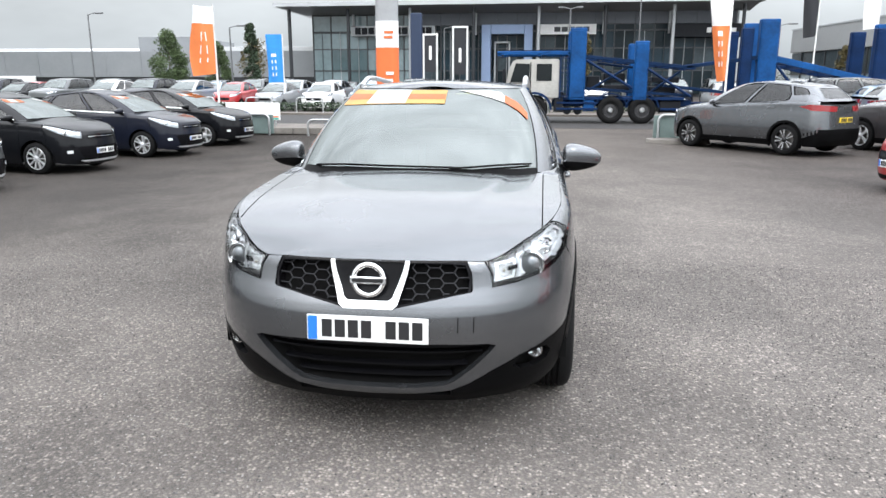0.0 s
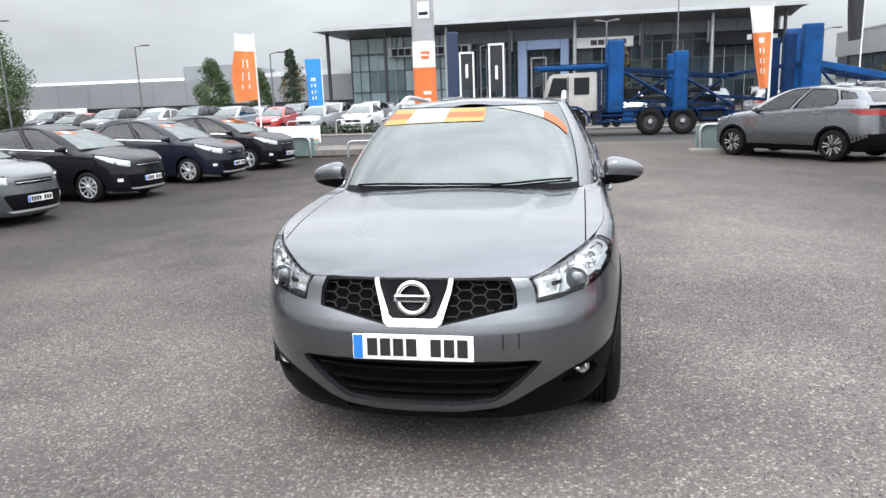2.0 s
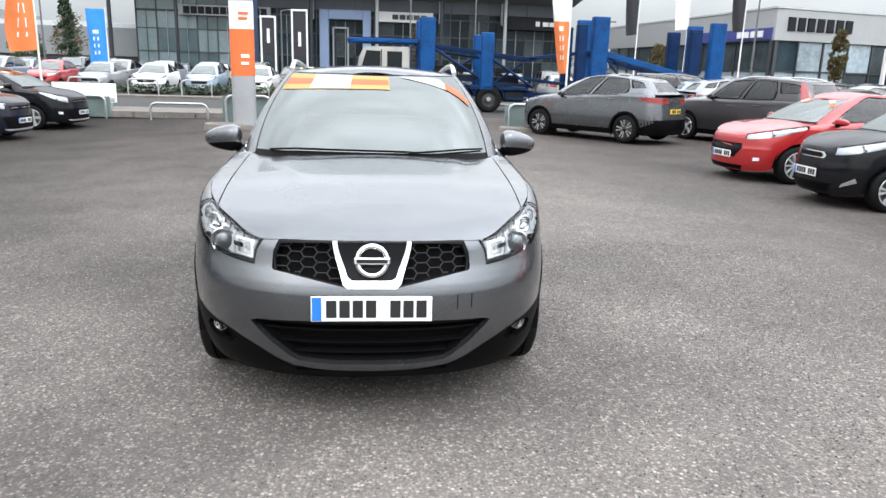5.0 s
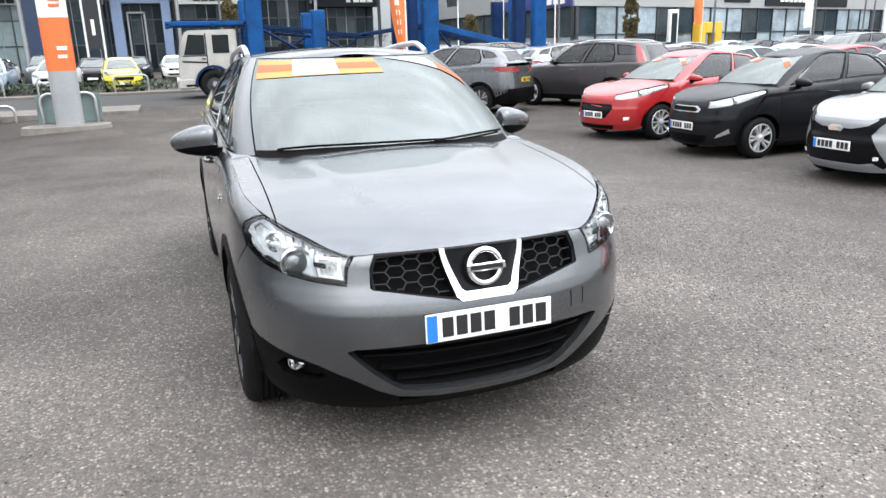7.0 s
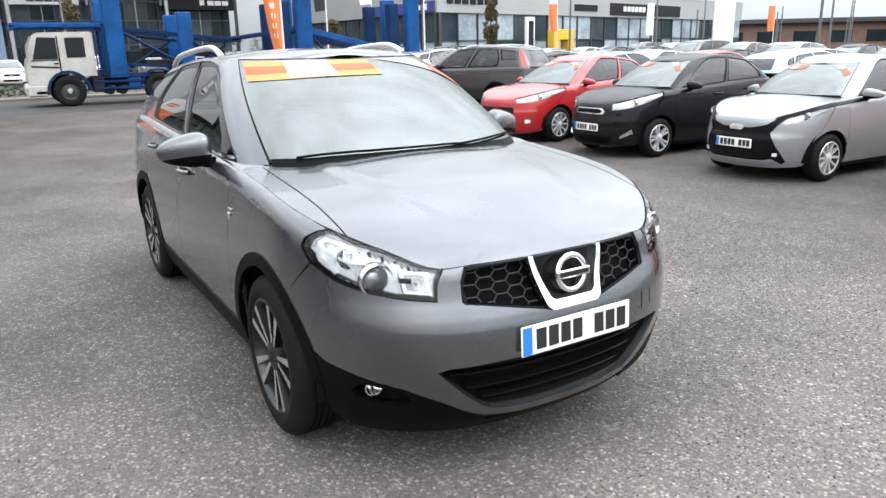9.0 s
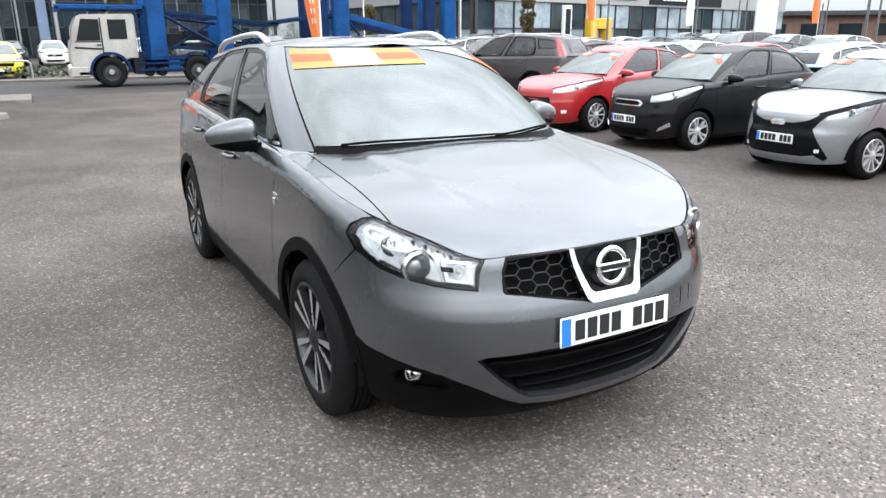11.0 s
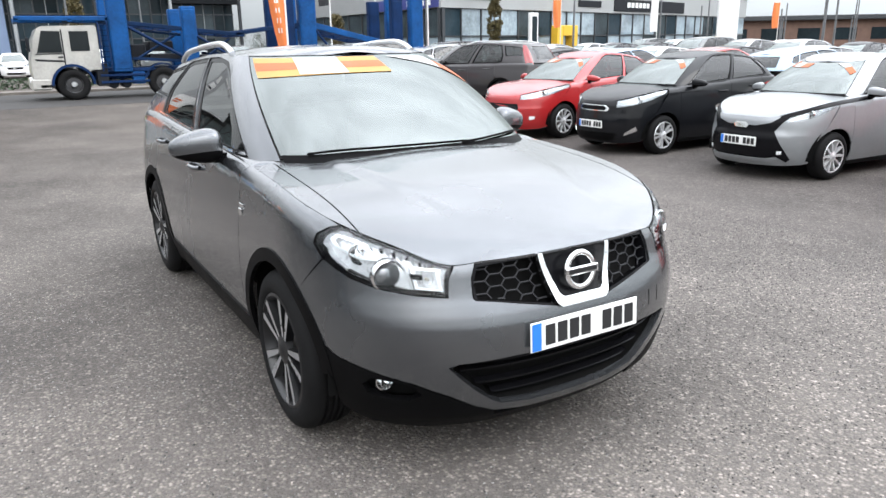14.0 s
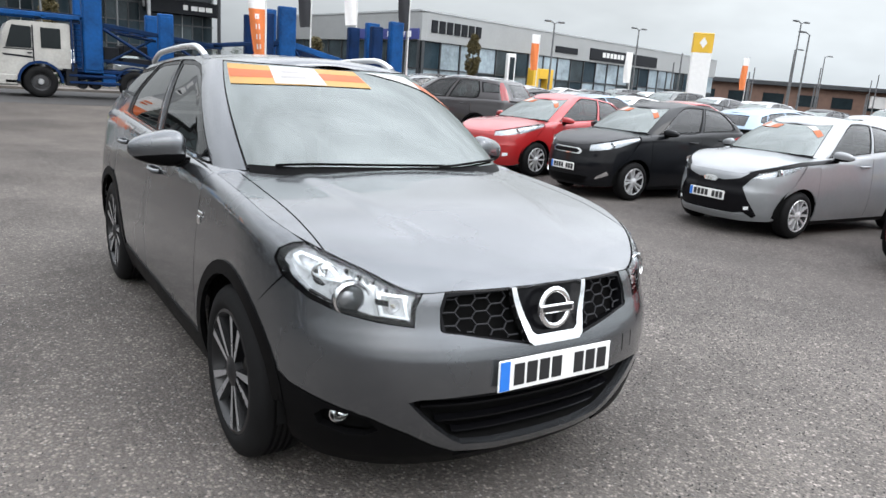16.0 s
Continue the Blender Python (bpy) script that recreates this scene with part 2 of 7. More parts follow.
def tube(points, r, n=10, bm=None, closed=False, r2=None):
    """A round bar along points, tapering to r2."""
    bm = bm or bmesh.new()
    pts = [Vector(p) for p in points]
    rings = []
    for i, p in enumerate(pts):
        d = (pts[(i + 1) % len(pts)] - p) if i == 0 else (p - pts[i - 1]) if i == len(pts) - 1 else (pts[i + 1] - pts[i - 1])
        d = d.normalized()
        side = d.cross(Vector((0, 0, 1)))
        side = side.normalized() if side.length > 1e-3 else Vector((1, 0, 0))
        up = side.cross(d)
        rr = r if r2 is None else r + (r2 - r) * i / (len(pts) - 1)
        rings.append([bm.verts.new(p + side * (rr * math.cos(2 * math.pi * k / n)) + up * (rr * math.sin(2 * math.pi * k / n))) for k in range(n)])
    for a, b in zip(rings, rings[1:]):
        for k in range(n):
            bm.faces.new((a[k], a[(k + 1) % n], b[(k + 1) % n], b[k]))
    bm.faces.new(rings[0][::-1])
    bm.faces.new(rings[-1])
    bmesh.ops.recalc_face_normals(bm, faces=bm.faces)
    return bm


def curve(knots):
    """A smooth line through (t, value) knots."""
    ts = np.array([k[0] for k in knots], float)
    vs = np.array([k[1] for k in knots], float)
    d = np.diff(vs) / np.diff(ts)
    m = np.zeros(len(ts))
    m[0], m[-1] = d[0], d[-1]
    for i in range(1, len(ts) - 1):
        m[i] = 0 if d[i - 1] * d[i] <= 0 else 2 * d[i - 1] * d[i] / (d[i - 1] + d[i])

    n = 500
    table = []
    for k in range(n + 1):
        t = ts[0] + (ts[-1] - ts[0]) * k / n
        i = min(max(int(np.searchsorted(ts, t)) - 1, 0), len(ts) - 2)
        h = ts[i + 1] - ts[i]
        u = (t - ts[i]) / h
        table.append(float((1 + 2 * u) * (1 - u) ** 2 * vs[i] + u * (1 - u) ** 2 * h * m[i] + u * u * (3 - 2 * u) * vs[i + 1] + u * u * (u - 1) * h * m[i + 1]))
    return lookup(float(ts[0]), float(ts[-1]), table)


def lookup(a, b, table):
    """Reads an even table between a and b."""
    n = len(table) - 1
    k = n / (b - a)

    def f(t):
        x = (t - a) * k
        if x <= 0:
            return table[0]
        if x >= n:
            return table[n]
        i = int(x)
        x -= i
        return table[i] + (table[i + 1] - table[i]) * x

    return f


def ground_z(x, y):
    """The lot falls gently away on both sides of the car, for drainage."""
    def ease(a, b, t):
        t = min(1, max(0, (t - a) / (b - a)))
        return t * t * (3 - 2 * t)
    return (-.27 * ease(2.5, 8, -x) - .09 * ease(2.2, 5.5, x)) * (1 - ease(17.5, 21.5, y))


# ---- cars ----
from mathutils import geometry


class Shape:
    """The form of a car's body: nose at y = 0, tail at y = L, ground at z = 0.
    wall(s, z) wraps round the body (s = 0 at the nose's middle, s > 0 on the +x side);
    cabin(u, v) wraps round the windows (u = 0 at the windscreen's middle, v from belt to roof)."""

    def __init__(self, L=4.33, hw=0.895, a=1.0, p=2.5, q=2.8, ar=0.6, zh=0.857, zhl=0.845, zhl2=0.967, xhl=0.505, yhl2=0.40,
                 front=None, side=None, ycowl=1.09, zcowl=1.10, bow=0.85, zb0=1.075, zb1=1.165, wb=0.80, ab=0.60, wt=0.585, at=0.55,
                 yt0=1.75, yt1=3.85, zt0=1.525, ztm=1.575, zt1=1.50, ym=2.5, yrb=4.22, crown=0.035, drop=.012, hoodz=None, pp=4.0, rbul=0.02, zrb=1.05, fine=160, square=0.0):
        self.L, self.hw, self.a, self.p, self.q, self.ar, self.zh, self.zhl, self.zhl2, self.xhl, self.yhl2, self.ycowl, self.zcowl, self.bow, self.zb0, self.zb1 = L, hw, a, p, q, ar, zh, zhl, zhl2, xhl, yhl2, ycowl, zcowl, bow, zb0, zb1
        self.wb, self.ab, self.wt, self.at, self.yt0, self.yt1, self.zt0, self.ztm, self.zt1, self.ym, self.yrb, self.crown, self.pp, self.rbul, self.zrb = wb, ab, wt, at, yt0, yt1, zt0, ztm, zt1, ym, yrb, crown, pp, rbul, zrb
        self.fz = curve(front or [(0.12, .18), (0.2, .09), (0.27, .026), (0.35, .000), (0.44, -.024), (0.52, -.038), (0.57, -.040), (0.62, -.036), (0.66, -.025), (0.70, -.007), (0.74, .012), (0.78, .025), (0.86, .045), (0.95, .10), (1.2, .3)])
        self.sz = curve(side or [(0.15, .09), (0.25, .05), (0.33, .025), (0.44, .006), (0.6, 0), (0.74, .006), (0.86, .018), (0.96, .032), (1.06, .045), (1.2, .06)])
        self.rnd = .075
        self.drop = drop
        self.square = square
        self.nf = fine + 1
        self.back = 1.17
        self.edge = .045
        self.dome = .010
        pts = []
        n = fine
        for i in range(n + 1):
            t = math.pi / 2 * i / n
            pts.append((math.sin(t) ** (2 / p), a * (1 - math.cos(t) ** (2 / q)), math.cos(t) ** .8, 0))
        for i in range(1, 40):
            pts.append((1, a + (L - ar - a) * i / 40, 0, 0))
        for i in range(n + 1):
            t = math.pi / 2 * i / n
            pts.append((math.cos(t) ** (2 / 3.6), L - ar + ar * math.sin(t) ** (2 / 2.6), 0, math.sin(t)))
        P = np.array(pts)
        self.P = P
        d = np.hypot(np.diff(P[:, 0] * hw), np.diff(P[:, 1]))
        self.S = np.concatenate([[0], np.cumsum(d)])
        self.smax = float(self.S[-1])
        grid = np.linspace(0, self.smax, 1500)
        self.tab = [lookup(0.0, self.smax, [float(v) for v in np.interp(grid, self.S, P[:, k])]) for k in range(4)]
        yg = np.linspace(0, L, 1500)
        self.ytab = lookup(0.0, L, [float(v) for v in np.interp(yg, P[:, 1], self.S)])
        ts = [(0, zh), (self.sx(xhl * 0.8), zh - 0.004), (self.sx(xhl), zhl), (self.sy(yhl2), zhl2), (self.sy(yhl2 + 0.25), zhl2 + (zb0 - zhl2) * .38),
              (self.sy(1.2 * ycowl), zb0 - 0.008), (self.sy(1.5 * ycowl), zb0 + .01), (self.sy(L * .6), zb0 * .45 + zb1 * .55), (self.sy(L * .86), zb1), (self.smax, zrb)]
        if self.square:
            # a straighter upper edge over the lamps
            k0, k1 = ts[2], ts[3]
            ts.insert(3, (k0[0] + (k1[0] - k0[0]) * .5, k0[1] + (k1[1] - k0[1]) * .56))
        self.top = curve(ts)
        self.hz = curve(hoodz or [(0.0, zh), (0.04, zh + .028), (0.12, zh + .062), (0.3, zh + .12), (0.55, zh + .175), (0.8, zh + .208), (1.0, zcowl - .003)])
        self.roofz = curve([(yt0, zt0), (ym, ztm), (yt1, zt1)])

    def sx(self, x):
        s = float(np.interp(abs(x) / self.hw, self.P[:self.nf, 0], self.S[:self.nf]))
        if self.square and abs(x) > .45:
            # near the corners a place is kept by its distance behind the nose
            y = self.square * (1 - (1 - (abs(x) / self.hw) ** self.p) ** (1 / self.q))
            t = min(1, (abs(x) - .45) / .30)
            t = t * t * (3 - 2 * t)
            s += (self.sy(y) - s) * t
        return s * (1 if x >= 0 else -1)

    def sy(self, y):
        return self.ytab(y)

    def F(self, pts):
        return [(self.sx(x), z) for x, z in pts]

    def D(self, pts, sign=1):
        return [(sign * self.sy(y), z) for y, z in pts]

    def wall(self, s, z):
        if abs(s) > self.smax:
            s = -math.copysign(2 * self.smax - abs(s), s)
        a = abs(s)
        X, Y, fw, rw = self.tab[0](a), self.tab[1](a), self.tab[2](a), self.tab[3](a)
        dz = max(0, z - 0.55)
        k = (z - self.top(a) + self.rnd) / self.rnd
        inset = self.sz(z) + (self.rnd * .8 * (1 - math.sqrt(1 - min(1, k) ** 2 * .97)) if k > 0 else 0)
        return Vector((math.copysign(X, s) * (self.hw - inset), Y + self.fz(z) * fw - rw * (0.16 * dz + 0.5 * max(0, .35 - z)), z))

    def cabin(self, u, v):
        if abs(u) > 3:
            u = -math.copysign(6 - abs(u), u)
        a = abs(u)
        sg = 1 if u >= 0 else -1

        def ring(w, y0, dep, y1, rdep):
            if a <= 1:
                t = a * math.pi / 2
                return w * math.sin(t) ** (2 / self.pp), y0 + dep * (1 - math.cos(t)), (math.sin(t) ** 2, -math.cos(t))
            if a <= 2:
                return w, y0 + dep + (y1 - rdep - y0 - dep) * (a - 1), (1, 0)
            t = (a - 2) * math.pi / 2
            return w * math.cos(t) ** (2 / self.pp), y1 - rdep + rdep * math.sin(t), (math.cos(t), math.sin(t) ** 2)

        xb, yb, nb = ring(self.wb, self.ycowl, self.ab, self.yrb, 0.35)
        xt, yt, _ = ring(self.wt, self.yt0, self.at, self.yt1, 0.30)
        k = min(1, a) ** 3
        zb = (self.zcowl * (1 - k) + self.top(self.sy(yb)) * k) if a < 2 else self.top(self.sy(min(yb, self.L * .93)))
        zt = self.roofz(yt) - self.drop * min(1, a) ** 2
        b = 4 * v * (1 - v) * (0.045 * (1 - min(1, a)) + self.rbul)
        x, y, z = xb + (xt - xb) * v, yb + (yt - yb) * v, zb + (zt - zb) * v
        return Vector((sg * (x + nb[0] * b), y + nb[1] * b * .75, z + b * .5))

    def uy(self, y):
        y0, y1 = self.ycowl + self.ab, self.yrb - .35
        return 1 + (y - y0) / (y1 - y0)


def patch(f, outer, holes=(), step=0.06, stepv=None, off=0.0, rim=0.012, sign=1):
    """A panel: the outline in the surface's own coordinates, meshed finely, laid on the surface and given an edge."""
    loops = [[(sign * a, b) for a, b in lp] for lp in (outer, *holes)]
    flat = [p for lp in loops for p in lp]
    tris = geometry.tessellate_polygon([[Vector((a, b, 0)) for a, b in lp] for lp in loops])
    bm = bmesh.new()
    vs = [bm.verts.new((a, b, 0)) for a, b in flat]
    for t in tris:
        try:
            bm.faces.new([vs[i] for i in t])
        except ValueError:
            pass
    bm.normal_update()
    bmesh.ops.reverse_faces(bm, faces=[fc for fc in bm.faces if fc.normal.z < 0])
    for k, st in ((0, step), (1, stepv or step)):
        lo, hi = min(p[k] for p in flat), max(p[k] for p in flat)
        c = math.floor(lo / st) * st + st
        while c < hi - 1e-6:
            no = Vector((1, 0, 0)) if k == 0 else Vector((0, 1, 0))
            bmesh.ops.bisect_plane(bm, geom=bm.verts[:] + bm.edges[:] + bm.faces[:], dist=1e-5, plane_co=no * c, plane_no=no)
            c += st
    norm = []
    uv = [(v.co.x, v.co.y) for v in bm.verts]
    for v, (a, b) in zip(bm.verts, uv):
        h = 6e-3
        c = f(a, b)
        n = (f(a + h, b) - f(a - h, b)).cross(c - f(a, b - .004))
        n = n.normalized() if n.length > 1e-12 else Vector((0, 0, 1))
        norm.append(n)
        v.co = c + n * off
    bm.verts.index_update()
    if rim:
        for e in [e for e in bm.edges if e.is_boundary]:
            fc = e.link_faces[0]
            lp = next(x for x in fc.loops if x.edge == e)
            a, b = lp.vert, lp.link_loop_next.vert
            q = [bm.verts.new(p) for p in (b.co, a.co, a.co - norm[a.index] * rim, b.co - norm[b.index] * rim)]
            nq = (q[1].co - q[0].co).cross(q[2].co - q[0].co)
            nq = nq.normalized() if nq.length > 0 else norm[a.index]
            norm.extend([nq] * 4)
            bm.faces.new(q)
            bm.verts.index_update()
    me = bpy.data.meshes.new("panel")
    bm.to_mesh(me)
    bm.free()
    me.polygons.foreach_set("use_smooth", [True] * len(me.polygons))
    me.normals_split_custom_set_from_vertices([tuple(n) for n in norm])
    return me


def rows_sheet(rows, thick=0.0):
    """A smooth sheet through rows of points."""
    bm = bmesh.new()
    vv = [[bm.verts.new(p) for p in r] for r in rows]
    for a, b in zip(vv, vv[1:]):
        for i in range(len(a) - 1):
            try:
                bm.faces.new((a[i], a[i + 1], b[i + 1], b[i]))
            except ValueError:
                pass
    bmesh.ops.remove_doubles(bm, verts=bm.verts, dist=1e-4)
    bm.normal_update()
    up = sum(fc.normal.z * fc.calc_area() for fc in bm.faces)
    if up < 0:
        bmesh.ops.reverse_faces(bm, faces=bm.faces)
    return bm


def hood_rows(sh, n=26, m=32, s1=None, inset=0.0):
    s1 = s1 or sh.sy(sh.ycowl * sh.back)
    rows = []
    for i in range(n + 1):
        s = max(1e-3, s1 * i / n)
        c = sh.wall(s, sh.top(s))
        y0 = sh.wall(0, sh.zh).y
        f = (c.y - y0) / (sh.wall(s1, sh.top(s1)).y - y0)
        yh = y0 + (c.y - y0) * sh.bow
        g = (yh - y0) / (sh.ycowl - y0)
        zh = sh.hz(min(1, g)) + max(0, g - 1) * .25
        row = []
        xc = c.x - inset
        for j in range(m + 1):
            w = -1 + 2 * j / m
            w = math.copysign(abs(w) ** 0.8, w)
            x, y = xc * w, yh + (c.y - yh) * w * w
            xr = sh.hw * (.30 + .26 * max(0, min(1, y / sh.ycowl)))
            t = min(1, max(0, (xr + sh.edge - abs(x)) / (2 * sh.edge)))
            e = min(1, max(0, (g - .08) / .6))
            dome = sh.dome * t * t * (3 - 2 * t) * e * e * (3 - 2 * e) * (1 - .5 * e)
            row.append(Vector((x, y, c.z + (zh - c.z) * (1 - abs(w) ** 2.6) + dome)))
        rows.append(row)
    return rows


def roof_rows(sh, n=40, m=14, off=0.0):
    rows = []
    for i in range(n + 1):
        u = 0.03 + (3 - .06) * i / n
        a, b = sh.cabin(-u, 1), sh.cabin(u, 1)
        rows.append([Vector((a.x + (b.x - a.x) * j / m, a.y, a.z + off + sh.crown * (1 - (2 * j / m - 1) ** 2) * min(1, b.x / (sh.wt * .8)))) for j in range(m + 1)])
    return rows


def arc(yc, zc, r, a0, a1, n=14):
    return [(yc + r * math.cos(radians(a0 + (a1 - a0) * i / n)), zc + r * math.sin(radians(a0 + (a1 - a0) * i / n))) for i in range(n + 1)]


def hub_point(sh, y, R, sign, inset):
    return Vector((sign * (sh.hw - inset), y, R))


def build_wheel(name, parent, place, sign, R, rim_r, width=0.215, style="twin", dark=False, simple=False):
    """A wheel: place is the outer face's middle."""
    w = thing(name, Matrix.Translation(place) @ Matrix.Diagonal((sign, 1, 1, 1)))
    w.parent = parent
    h = width
    prof = [(rim_r - .005, -.012), (rim_r + .012, .002), (rim_r + .03, .004), (R - .045, -.002), (R - .018, -.014), (R - .004, -.035), (R, -.06), (R, -h + .05), (R - .006, -h + .02), (R - .05, -h), (rim_r, -h)]
    if simple == 2:
        prof = [(rim_r, -.01), (rim_r + .02, .002), (R - .02, -.006), (R, -.05), (R, -h), (rim_r, -h)]
    if not simple:
        k = prof.index((R, -.06))
        tread = []
        for i in range(4):
            x = -.06 - (h - .11) * (i + .5) / 4
            tread += [(R, x + .008), (R - .014, x + .006), (R - .014, x - .006), (R, x - .008)]
        prof = prof[:k + 1] + tread + prof[k + 1:]
    bm = lathe(prof, 18 if simple == 2 else 28 if simple else 64)
    bmesh.ops.recalc_face_normals(bm, faces=bm.faces)
    part("tyre", bm, M_RUBBER, w, smooth=40)
    if simple == 2:
        bm = bmesh.new()
        mid = bm.verts.new((-.012, 0, 0))
        star = []
        for k in range(20):
            a0 = 2 * math.pi * k / 20
            rr = rim_r if k % 4 in (0, 1) else rim_r * .42
            star.append(bm.verts.new((-.008 if k % 4 in (0, 1) else -.02, rr * math.cos(a0), rr * math.sin(a0))))
        for k in range(20):
            bm.faces.new((mid, star[k], star[(k + 1) % 20]))
        bmesh.ops.recalc_face_normals(bm, faces=bm.faces)
        front = len(bm.faces)
        lathe([(rim_r + .002, -.012), (.02, -.07)], 18, "x", None, bm)
        rim = part("rim", bm, [M_ALLOYSIL, M_ALLOYDARK], w, smooth=35)
        for fc in rim.data.polygons:
            fc.material_index = 0 if fc.index < front else 1
        return w
    bm = lathe([(rim_r, -.006), (rim_r - .012, -.002), (rim_r - .02, -.012), (rim_r - .03, -.09), (rim_r - .04, -h + .02)], 28 if simple else 48)
    part("rim", bm, M_ALLOYDARK if dark or simple else M_ALLOYSIL, w, smooth=35)
    if simple and not dark:
        part("rim_lip", lathe([(rim_r + .004, -.006), (rim_r - .002, .0), (rim_r - .014, -.003), (rim_r - .020, -.016)], 28), M_ALLOYSIL, w, smooth=40)
    part("brake_disc", lathe([(0.02, -.095), (rim_r - .045, -.095), (rim_r - .045, -.11), (0.02, -.11)], 24), mat_disc, w, smooth=30)
    n = {"twin": 5, "five": 5, "seven": 7, "ten": 10}[style]
    for k in range(n):
        a = 2 * math.pi * k / n + .3
        rot = Matrix.Rotation(a, 4, "X")
        for d in ((-.21, .21) if style == "twin" else (0,)):
            r2 = rot @ Matrix.Rotation(d, 4, "X")
            bm = bmesh.new()
            wi, wo = (.008, .017) if style == "twin" else (.009, .014) if style == "ten" else (.022, .032)
            if style == "seven":
                wi, wo = .015, .022
            i = [(-.002 - .012, -wi, .045), (-.002 - .012, wi, .045), (.0 - .004, wo, rim_r - .012), (.0 - .004, -wo, rim_r - .012)]
            f = [bm.verts.new(r2 @ Vector(p)) for p in i]
            g = [bm.verts.new(r2 @ Vector((p[0] - .035, p[1] * 1.25, p[2]))) for p in i]
            bm.faces.new(f)
            for q in range(4):
                bm.faces.new((f[q], g[q], g[(q + 1) % 4], f[(q + 1) % 4]))
            bmesh.ops.recalc_face_normals(bm, faces=bm.faces)
            sp = part("spoke", bm, [M_ALLOY if dark else M_ALLOYSIL, M_ALLOYDARK if dark else M_ALLOYSIL], w)
            for fc in sp.data.polygons:
                fc.material_index = 0 if abs(fc.normal.x) > .8 else 1
    part("hub_cap", lathe([(0.0, .002), (.024, .001), (.030, -.004), (.062, -.012), (.066, -.04)], 20), M_ALLOYDARK if dark else M_ALLOYSIL, w, smooth=40)
    return w


mat_disc = mat("brake_steel", (0.25, 0.24, 0.23), 0.35, 0.9, var=0.3, scale=20)


def plate(parent, m, name="number_plate", yellow=False, bars=True):
    """A number plate whose writing is left as plain bars."""
    p = part(name, boxes((-.26, .26, -.004, .004, -.0555, .0555), bevel=.003), M_PLATEY if yellow else M_PLATE, parent, "yellow rear number plate with dark bars" if yellow else "white number plate with blue band and dark bars")
    p.matrix_basis = m
    if not yellow and bars:
        part("country_band", boxes((-.255, -.215, -.0065, -.003, -.051, .051)), M_PLATEBLUE, p, "blue band")
    if bars:
        x = -.195
        for k in range(7):
            x += .048 if k == 4 else 0
            part("character_bar", boxes((x, x + .044, -.0062, -.003, -.038, .038)), M_INK, p)
            x += .0565
    return p


def mirror_pair(sh, car, y, z, reach, body, size=1.0):
    for sg in (1, -1):
        x0 = sh.cabin(sh.uy(y) if y > sh.ycowl + sh.ab else .82, .1).x
        m = thing("door_mirror", Matrix.Translation((0, 0, 0)))
        m.parent = car
        bm = bmesh.new()
        bmesh.ops.create_icosphere(bm, subdivisions=4, radius=1)
        w, d, h = (reach - x0 - .05) / 2 * 1.02, .085 * size, .090 * size
        for v in bm.verts:
            c = v.co
            px = math.copysign(abs(c.x) ** .75, c.x)
            tap = 1 - .50 * (px + 1) / 2
            v.co = Vector((px * w, math.copysign(abs(c.y) ** .7, c.y) * d * (1.0 if c.y < 0 else .55) * tap - px * px * 0.0 + .03 * px, math.copysign(abs(c.z) ** .7, c.z) * h * tap - .006 * px))
        cx = reach - w
        mm = Matrix.Translation((sg * cx, y, z)) @ Matrix.Diagonal((sg, 1, 1, 1))
        bmesh.ops.transform(bm, matrix=mm, verts=bm.verts)
        low = bm.copy()
        for b_, keep in ((bm, 1), (low, -1)):
            bmesh.ops.bisect_plane(b_, geom=b_.verts[:] + b_.edges[:] + b_.faces[:], plane_co=(0, y, z - .040), plane_no=(0, .25, 1), clear_inner=keep > 0, clear_outer=keep < 0)
            bmesh.ops.recalc_face_normals(b_, faces=b_.faces)
        part("mirror_cap", bm, body, m, smooth=60)
        part("mirror_base", low, M_PLASTIC, m, "black plastic base", smooth=60)
        bm = bmesh.new()
        box(bm, x0 - .03, cx - w * .55, y - .045, y + .03, z - .085, z - .04, bevel=.012, segs=2)
        if sg < 0:
            bmesh.ops.scale(bm, vec=(-1, 1, 1), verts=bm.verts)
        bmesh.ops.recalc_face_normals(bm, faces=bm.faces)
        part("mirror_arm", bm, M_PLASTIC, m, smooth=40)


